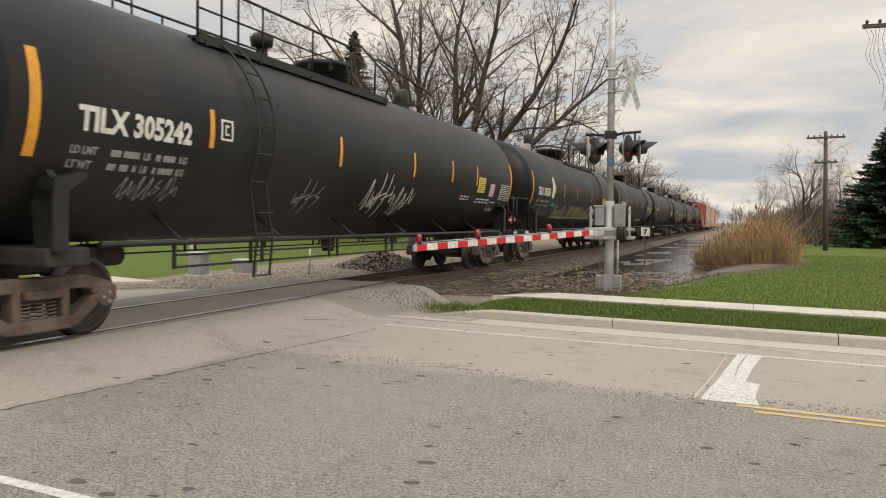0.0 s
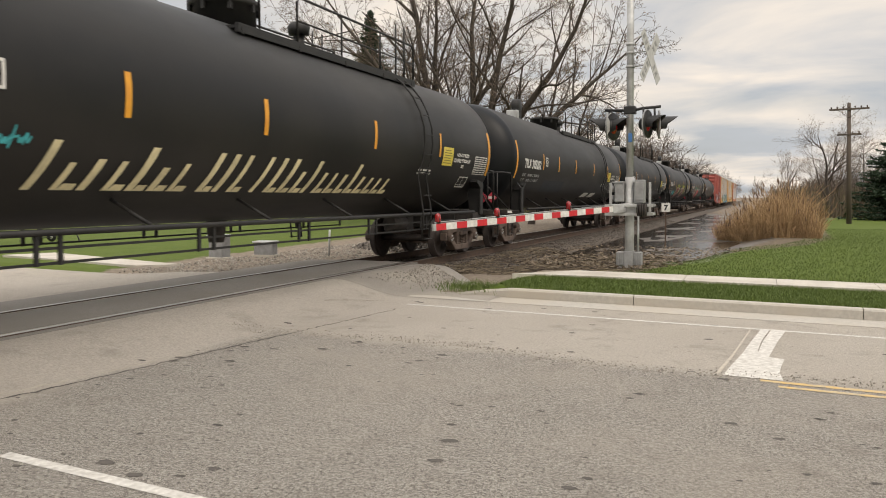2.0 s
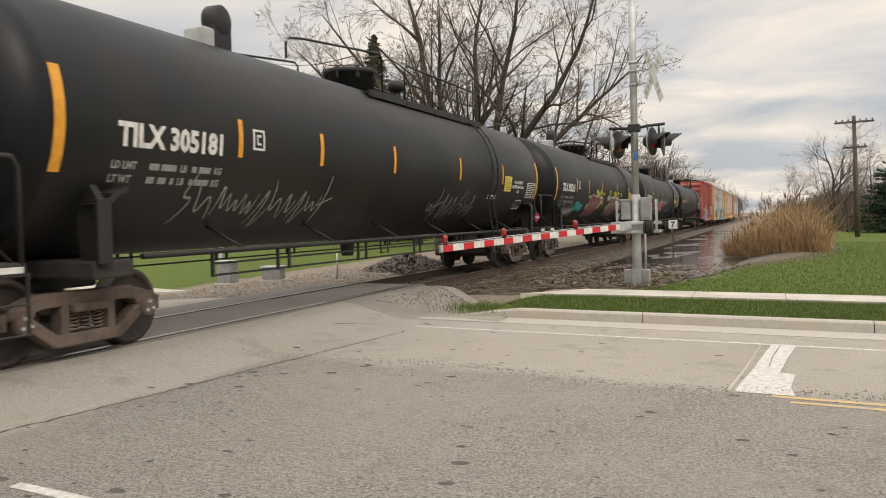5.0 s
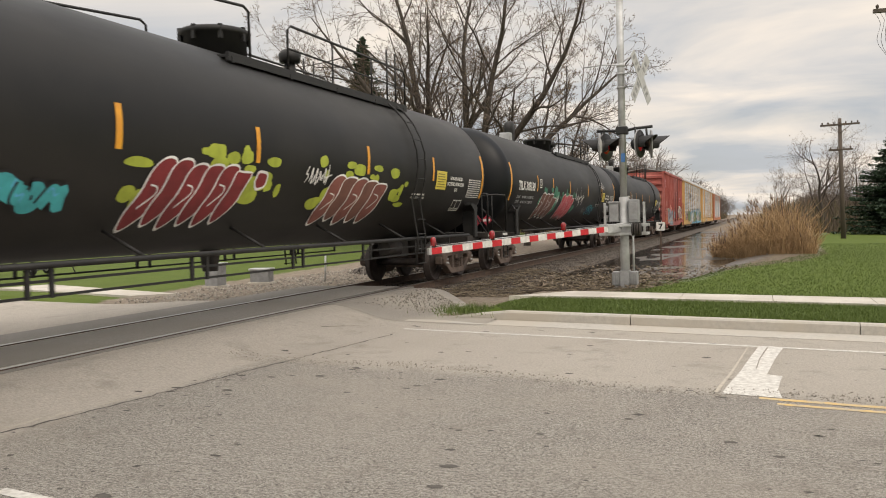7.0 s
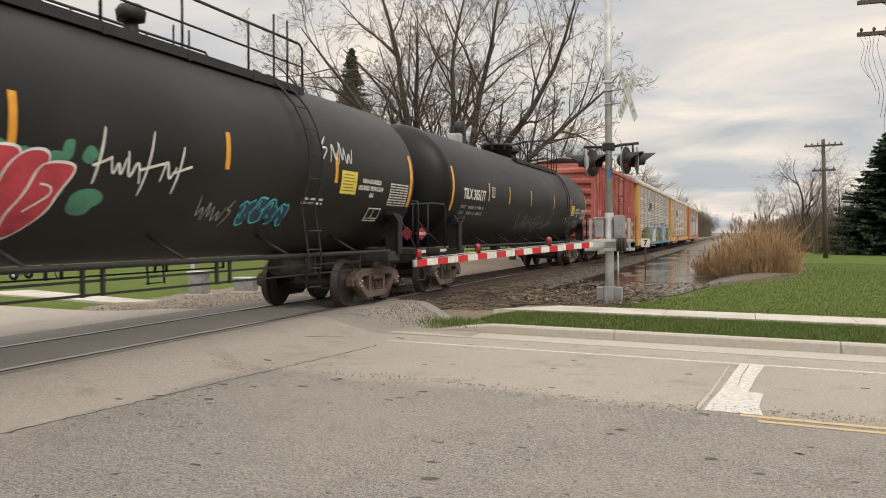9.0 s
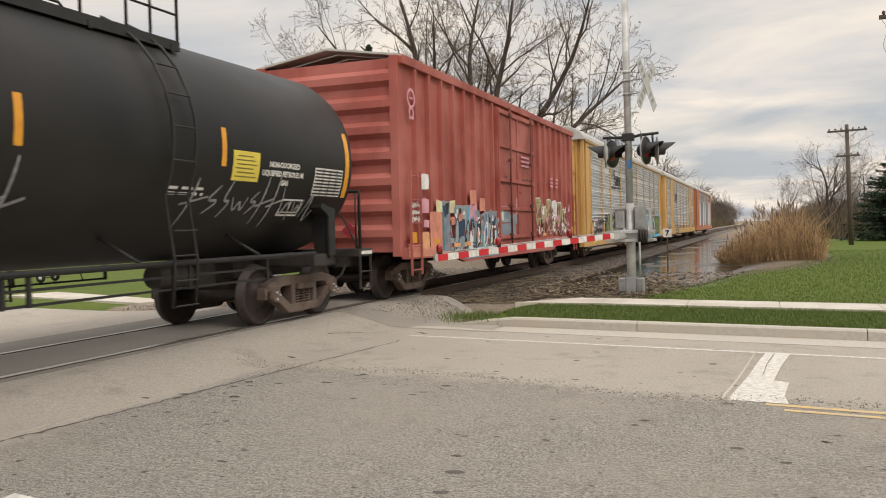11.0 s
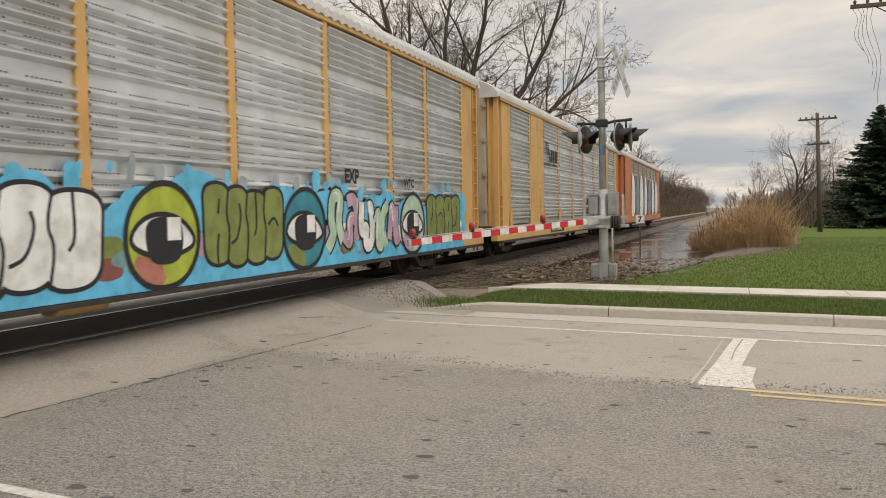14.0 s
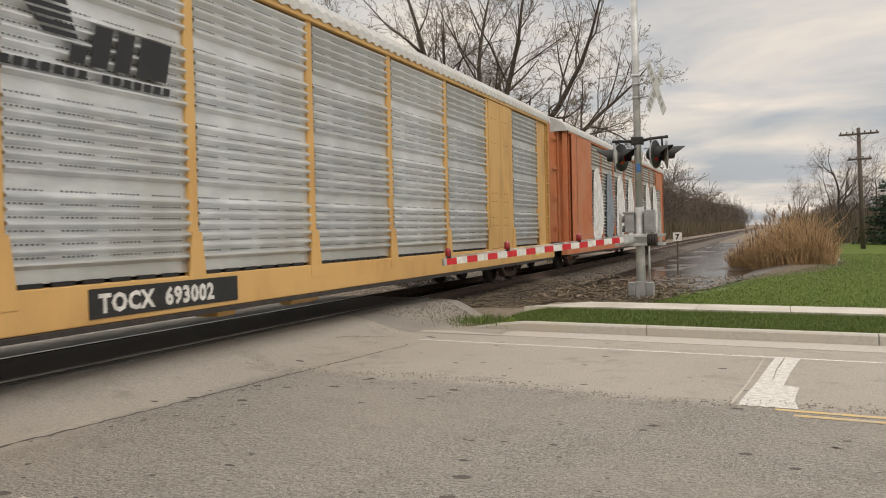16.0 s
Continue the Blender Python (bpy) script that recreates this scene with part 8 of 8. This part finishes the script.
def build_spruce(seed, x, y, h, r, label):
    rs = np.random.RandomState(seed)
    z0 = float(ground_height(np.array(float(x)), np.array(float(y)))) - 0.1
    t = thing("spruce_tree", label, "spruce", pose(x, y, z0))
    v, f = branch_mesh([(np.array([0, 0, 0.0]), np.array([0, 0, h]), 0.02 * h, 0.01)], 8)
    mesh_part("trunk", v, f, M["bark"], t)
    V = []
    z = 0.25
    while z < h - 0.15:
        k = 1 - z / h
        reach = r * (k ** 0.85)
        m = max(5, int(13 * k + 5))
        for j in range(m):
            a = rs.uniform(0, 6.283)
            L = reach * rs.uniform(0.7, 1.08)
            drop = -0.22 * L + rs.uniform(-0.1, 0.1)
            d = np.array([math.cos(a), math.sin(a)])
            steps = max(4, int(L / 0.14))
            for s in range(steps):
                u = (s + 0.5) / steps
                c = np.array([d[0] * L * u, d[1] * L * u, z + drop * u * (1.3 - 0.5 * u) + 0.12 * u * u * L])
                for _ in range(5):
                    w = 0.10 + 0.16 * (1 - u) * min(1.0, L)
                    q = c + rs.normal(0, 1, (3, 3)) * np.array([w, w, 0.06])
                    V.append(q)
        z += 0.13 + 0.16 * k
    V = np.array(V).reshape(-1, 3)
    mesh_part("crown", V, np.arange(len(V)).reshape(-1, 3), M["needle"], t, "dense dark green needles")


def build_reeds():
    rs = np.random.RandomState(12)
    n = 1600
    x = rs.uniform(-1.8, 2.15, n)
    y = 35.0 + 6.5 * rs.uniform(0, 1, n) ** 1.3 + 0.9 * np.maximum(0, -0.3 - x)
    env = np.interp(x, [-1.8, -1.4, -0.85, 0.0, 0.6, 1.2, 1.8, 2.15], [0.4, 0.7, 1.25, 1.75, 2.1, 2.05, 1.6, 0.9])
    h = env * rs.uniform(0.45, 1.08, n)
    z = ground_height(x, y)
    lean = rs.normal(0, 0.34, (n, 2)) + np.array([-0.03, -0.03])
    segs, heads = [], []
    for i in range(n):
        p = np.array([x[i], y[i], z[i]])
        bend = np.array([lean[i, 0], lean[i, 1], 0]) * h[i]
        q = p + np.array([0, 0, h[i] * 0.55]) + bend * 0.35
        e = p + np.array([0, 0, h[i]]) + bend
        segs += [(p, q, 0.011, 0.009), (q, e, 0.009, 0.005)]
        for _ in range(3):
            t = rs.uniform(0.15, 0.8)
            b = p + (e - p) * t
            a = rs.uniform(0, 6.28)
            d = np.array([math.cos(a), math.sin(a), rs.uniform(0.1, 1.2)])
            segs.append((b, b + d * rs.uniform(0.15, 0.4), 0.010, 0.003))
        if rs.rand() < 0.2:
            heads.append((e - np.array([0, 0, 0.02]), e + np.array([bend[0] * 0.1, bend[1] * 0.1, 0.22]), 0.03, 0.006))
    v, f = branch_mesh(segs, 3)
    tagged(mesh_part("reed_bed", v, f, M["reed"]), "tall dry straw-coloured reeds at the wet ground", "reeds", kind="stuff")
    v, f = branch_mesh(heads, 4)
    tagged(mesh_part("reed_plumes", v, f, M["reedhead"]), "brown plumes on the dry reeds", "reeds", kind="stuff")


def blades(name, x, y, z, h, w, mat, label, seed, lean=0.5, category="grass"):
    rs = np.random.RandomState(seed)
    n = len(x)
    a = rs.uniform(0, 6.283, n)
    d = np.stack([np.cos(a), np.sin(a), np.zeros(n)], -1) * w[:, None]
    tip = np.stack([rs.normal(0, lean, n) * h, rs.normal(0, lean, n) * h, h], -1)
    p = np.stack([x, y, z], -1)
    v = np.stack([p - d, p + d, p + tip], 1).reshape(-1, 3)
    return tagged(mesh_part(name, v, np.arange(3 * n).reshape(-1, 3), mat), label, category, kind="stuff")


def build_grass():
    rs = np.random.RandomState(5)
    n = 80000
    x = rs.uniform(-4.7, 9, n)
    c = rs.uniform(KERB_BACK + 0.02, WALK0 - 0.02, n)
    keep = (x > -4.5 + 0.4 * np.abs(c - 14))
    x, c = x[keep], c[keep]
    y = c + SKEW * x
    gm = island_material("grass_blades", [(0.060, 0.100, 0.012), (0.078, 0.122, 0.016), (0.105, 0.145, 0.024), (0.070, 0.110, 0.013)], 0.6)
    blades("grass_strip", x, y, ground_height(x, y), rs.uniform(0.02, 0.065, len(x)), rs.uniform(0.003, 0.006, len(x)), gm, "fresh green grass strip along the kerb", 6)
    n = 110000
    y = 15.6 + 34 * rs.uniform(0, 1, n) ** 1.8
    x = lawn_line(y) + 11 * rs.uniform(-0.07, 1, n) ** 1.0
    keep = (y - SKEW * x > WALK1 + 0.03)
    x, y = x[keep], y[keep]
    blades("lawn_grass", x, y, ground_height(x, y), rs.uniform(0.015, 0.045, len(x)), rs.uniform(0.004, 0.009, len(x)), gm, "short mown green lawn", 7)
    # grass tuft where the kerb ends, and dry litter on the wet ground
    n = 900
    x, y = rs.normal(-4.75, 0.28, n), rs.normal(13.75, 0.28, n)
    blades("grass_tuft", x, y, np.full(n, -0.17), rs.uniform(0.05, 0.16, n), rs.uniform(0.004, 0.008, n), gm, "tuft of green grass at the end of the kerb", 8)
    n = 5000
    x = rs.uniform(-6.6, -0.5, n)
    y = 16.6 + 8 * rs.uniform(0, 1, n) ** 1.6
    keep = (x < lawn_line(y) + 0.4) & (y - SKEW * x > 16.6)
    x, y = x[keep], y[keep]
    lm = island_material("dry_litter", [(0.05, 0.037, 0.027), (0.13, 0.098, 0.068), (0.28, 0.22, 0.15), (0.08, 0.06, 0.044)], 0.85)
    z = np.maximum(ground_height(x, y), ballast_height(x, y) * (np.abs(x - TC) < 3))
    blades("reed_litter", x, y, z + 0.004, rs.uniform(0.01, 0.05, len(x)), rs.uniform(0.006, 0.05, len(x)), lm, "flattened dry stalks and leaves on mud", 9, 2.0, "litter")


def build_sticks():
    """Flattened dry stalks over the mud and the sleeper ends."""
    rs = np.random.RandomState(61)
    n = 3800
    x = rs.uniform(-6.75, -2.4, n)
    y = 16.9 + 9 * rs.uniform(0, 1, n) ** 1.2
    keep = x < lawn_line(y) - 0.2
    x, y = x[keep], y[keep]
    z = np.maximum(ground_height(x, y), np.where(np.abs(x - TC) < 3, ballast_height(x, y), -1)) + 0.02
    segs = []
    for i in range(len(x)):
        a = rs.normal(0.5, 0.9)
        d = np.array([math.cos(a), math.sin(a), rs.normal(0, 0.08)]) * rs.uniform(0.08, 0.38)
        p = np.array([x[i], y[i], z[i]])
        segs.append((p - d, p + d, rs.uniform(0.004, 0.010), 0.004))
    v, f = branch_mesh(segs, 3)
    m = island_material("dry_stalks", [(0.04, 0.03, 0.022), (0.10, 0.075, 0.05), (0.30, 0.24, 0.16), (0.07, 0.052, 0.038)], 0.85)
    tagged(mesh_part("dry_stalks", v, f, m), "flattened dry brown stalks beside the sleepers", "litter", kind="stuff")


def build_trailer():
    t = thing("utility_trailer", "small low steel trailer frame parked on the far lawn", "trailer", pose(-25.6, 22.6, -0.22, 0, 0, 21))
    bm = bmesh_new()
    for yy in (-0.45, 0.45):
        add_box(bm, -1.6, 1.5, yy - 0.03, yy + 0.03, 0.32, 0.38)
    for xx in (-1.57, -0.5, 0.6, 1.47):
        add_box(bm, xx - 0.03, xx + 0.03, -0.45, 0.45, 0.33, 0.37)
    part("bed_frame", bm, M["black"], t)
    bm = bmesh_new()
    add_tube(bm, [(1.5, 0.0, 0.35), (2.5, 0.0, 0.38)], 0.03, 6)
    add_tube(bm, [(2.35, 0.0, 0.38), (2.5, 0.0, 0.0)], 0.022, 6)
    part("drawbar", bm, M["black"], t)
    for e in (-0.9, 1.2):
        for s in (-1, 1):
            bm = bmesh_new()
            add_lathe(bm, [(-0.05, 0.07), (-0.05, 0.15), (0.0, 0.17), (0.05, 0.15), (0.05, 0.07)], "Y", 18)
            w = part("wheel", bm, M["signal_black"], t, "small black tyre", m=pose(e, s * 0.55, 0.17))
            bm = bmesh_new()
            add_lathe(bm, [(-0.04, 0.0), (-0.04, 0.07), (0.04, 0.07), (0.04, 0.0)], "Y", 12)
            part("hub", bm, M["white"], w, "white wheel hub")
    bm = bmesh_new()
    for e in (-0.9, 1.2):
        add_tube(bm, [(e, -0.5, 0.17), (e, 0.5, 0.17)], 0.02, 6)
        add_tube(bm, [(e, -0.45, 0.17), (e - 0.15, -0.45, 0.33)], 0.02, 6)
        add_tube(bm, [(e, 0.45, 0.17), (e - 0.15, 0.45, 0.33)], 0.02, 6)
    part("axle", bm, M["black"], t)
    bm = bmesh_new()
    add_cyl(bm, (0, 0, 0), (0, 0, 1.5), 0.06, n=14)
    tagged(part("signal_post", bm, M["alu"], m=pose(-14.4, 19.4, -0.25)), "pale galvanised post beside the equipment case", "post")


def build_woods():
    rs = np.random.RandomState(33)
    kinds = []
    for s in range(4):
        thick, thin, _ = grow(np.random.RandomState(100 + s), 10.0, 0.13, 1.0, 3, first=0.12, kids=(4, 5))
        kinds.append(branch_mesh(thick + [(a, b, max(r0, 0.022), max(r1, 0.016)) for a, b, r0, r1 in thin], 3))

    def wood(name, spots, label):
        V, F, off = [], [], 0
        for x, y, k in spots:
            v, f = kinds[rs.randint(4)]
            a = rs.uniform(0, 6.28)
            ca, sa = math.cos(a), math.sin(a)
            w = np.stack([v[:, 0] * ca - v[:, 1] * sa, v[:, 0] * sa + v[:, 1] * ca, v[:, 2]], -1) * np.array([k, k, k]) + np.array([x, y, -0.4])
            V.append(w)
            F.append(f + off)
            off += len(v)
        tagged(mesh_part(name, np.concatenate(V), np.concatenate(F), M["twig"]), label, "woods", kind="stuff")

    left = [(-13.5 - rs.exponential(7), 95 + 300 * rs.uniform(0, 1) ** 1.5, rs.uniform(0.85, 1.3)) for _ in range(135)]
    wood("woods_beside_track", left, "brown bare woods along the track")
    right = [(2 + rs.uniform(0, 1) * 26 + 0.03 * y, y, rs.uniform(0.45, 0.8)) for y in (88 + 130 * rs.uniform(0, 1, 120))]
    wood("woods_across_lawn", right, "bare scrubby woods behind the lawn")
    far = [(rs.uniform(-140, 160), 420 + rs.uniform(0, 60), rs.uniform(1.0, 1.5)) for _ in range(28)]
    wood("far_woods", far, "distant bare woods at the horizon")
    back = [(-40 - rs.uniform(0, 60), 70 + rs.uniform(0, 120), rs.uniform(0.9, 1.3)) for _ in range(16)]
    wood("woods_behind_lawn", back, "bare trees behind the far lawn")
    # brush under the woods
    n = 44000
    x = np.concatenate([-12.5 - rs.exponential(6, n // 2), 2 + 24 * rs.uniform(0, 1, n // 2)])
    y = np.concatenate([90 + 300 * rs.uniform(0, 1, n // 2) ** 1.4, 75 + 150 * rs.uniform(0, 1, n // 2)])
    bm = island_material("brush_stems", [(0.10, 0.075, 0.055), (0.17, 0.13, 0.09), (0.13, 0.11, 0.06), (0.08, 0.07, 0.045)], 0.9)
    blades("brush", x, y, np.full(n, -0.35), rs.uniform(0.8, 3.6, n), rs.uniform(0.03, 0.10, n), bm, "tangled brown brush along the woods", 3, 0.25, "brush")


def build_far_side():
    # junction cases, marker post, gravel heap and pale pad behind the track
    for i, (x, y, w, h) in enumerate(((-13.6, 18.6, 0.42, 0.62), (-13.0, 19.9, 0.55, 0.40))):
        t = thing("equipment_case", "small grey metal equipment case on the gravel", "equipment case", pose(x, y, -0.24, 0, 0, 12 * i), group="cases behind the track")
        bm = bmesh_new()
        add_box(bm, -w / 2, w / 2, -0.2, 0.2, 0.06, h, bevel=0.02)
        part("case", bm, M["case"], t)
        bm = bmesh_new()
        add_box(bm, -w / 2 - 0.03, w / 2 + 0.03, -0.24, 0.24, h, h + 0.05, bevel=0.01)
        part("lid", bm, M["alu"], t)
        bm = bmesh_new()
        add_box(bm, -w / 2 - 0.05, w / 2 + 0.05, -0.25, 0.25, -0.05, 0.07, bevel=0.01)
        part("plinth", bm, M["concrete"], t)
    bm = bmesh_new()
    add_cyl(bm, (0, 0, 0), (0, 0, 0.75), 0.03, n=8)
    post = part("marker_post", bm, M["alu"], m=pose(-11.6, 21.0, -0.25, 0, 2, 0))
    tagged(post, "thin grey marker post on the gravel", "post")
    rs = np.random.RandomState(2)
    n = 1500
    a, r = rs.uniform(0, 6.283, n), 1.15 * np.sqrt(rs.uniform(0, 1, n))
    x, y = r * np.cos(a) * 1.5, r * np.sin(a)
    z = 0.62 * (1 - r / 1.15) ** 0.8
    base = np.array([(1, 0, 0), (-1, 0, 0), (0, 1, 0), (0, -1, 0), (0, 0, 1), (0, 0, -1)], float)
    tri = np.array([(0, 2, 4), (2, 1, 4), (1, 3, 4), (3, 0, 4), (2, 0, 5), (1, 2, 5), (3, 1, 5), (0, 3, 5)])
    v = base[None] * rs.uniform(0.035, 0.075, (n, 1, 1)) * rs.uniform(0.7, 1.3, (n, 6, 1)) + np.stack([x, y, z], -1)[:, None]
    f = (tri[None] + 6 * np.arange(n)[:, None, None]).reshape(-1, 3)
    heap = mesh_part("gravel_heap", v.reshape(-1, 3), f, bpy.data.materials["loose_ballast"], m=pose(-10.9, 24.6, -0.28))
    tagged(heap, "heap of grey crushed stone beside the track", "gravel heap", kind="stuff")
    pad = bmesh_new()
    add_prism(pad, [(-19.5, 16.9), (-13.6, 15.4), (-12.9, 16.1), (-19.0, 18.2)], -0.3, -0.155, "Z")
    tagged(part("concrete_pad", pad, M["concrete"]), "pale cracked concrete pad beyond the track", "pavement", kind="structure")
    # house far behind the lawn
    h = thing("house", "white clapboard house with a grey roof far behind the lawn", "house", pose(-47, 42, -0.25, 0, 0, 40))
    bm = bmesh_new()
    add_box(bm, -5, 5, -4, 4, 0, 2.9)
    wall = part("wall", bm, M["white"], h)
    bm = bmesh_new()
    add_prism(bm, [(-4.5, 2.85), (4.5, 2.85), (0, 5.2)], -5.4, 5.4, "X")
    part("roof", bm, P["slate"], h)
    for x in (-3, 0, 3):
        bm = bmesh_new()
        add_box(bm, x - 0.5, x + 0.5, -4.03, -3.98, 1.0, 2.2)
        part("window", bm, M["dark"], h, "dark window")


def build_plants():
    lab = "large bare tree with grey-brown limbs and opening buds behind the track"
    build_limbed_tree(11, -18.3, 46.0, 21, 0.42, (-0.04, 0.0), ((4, 0, 1.0), (26, 180, 0.85), (30, 10, 0.8), (52, 190, 0.95), (20, 90, 0.8), (66, 170, 0.75)), lab)
    build_limbed_tree(12, -15.6, 45.5, 20, 0.40, (0.10, 0.0), ((18, 0, 1.0), (8, 180, 0.9), (46, -15, 0.95), (64, 10, 0.85), (34, 150, 0.7)), lab)
    build_limbed_tree(13, -20.8, 48.5, 18, 0.28, (-0.05, 0.0), ((8, 0, 0.95), (34, 180, 0.8), (30, 30, 0.7)), lab)
    build_limbed_tree(14, -13.4, 50.0, 15, 0.24, (0.08, 0.0), ((15, 0, 0.9), (45, -10, 0.8), (30, 170, 0.7)), lab)
    build_bare_tree(21, 5.3, 78.0, 10.5, 0.18, 0.9, 4, (0.02, 0), "slender bare tree behind the reeds")
    build_bare_tree(22, 8.0, 82.0, 8.5, 0.15, 1.0, 4, (0.05, 0), "slender bare tree behind the reeds")
    build_bare_tree(23, 1.8, 95.0, 7.5, 0.14, 1.0, 4, (0, 0), "small bare tree behind the reeds")
    build_spruce(3, 10.2, 70.0, 9.4, 5.2, "full dark green spruce on the lawn")
    build_spruce(4, -29.3, 60.0, 16.5, 5.2, "narrow dark spruce behind the bare trees")
    build_reeds()
    build_grass()
    build_sticks()
    build_trailer()
    build_woods()


build_signal()
build_poles()
build_far_side()
build_plants()


def motions():
    """The train rolls through at an almost steady pace; its wheels turn with it."""
    for car, s in MOVING:
        walk(car, [(t, pose(TC, s - travelled(t), 0)) for t in np.linspace(0, SECONDS, 33)])
    times = [i / FPS for i in range(int(SECONDS * FPS) + 1)]
    for car, s in MOVING:
        for truck in car.children:
            if not truck.name.startswith("truck"):
                continue
            for ws in truck.children:
                if ws.name.startswith("wheelset"):
                    m = ws.matrix_basis.translation.copy()
                    turn = Matrix.Translation(m)
                    walk(ws, [(t, turn @ Matrix.Rotation((travelled(t) / WHEEL_R) % (2 * math.pi), 4, "X")) for t in times])


motions()
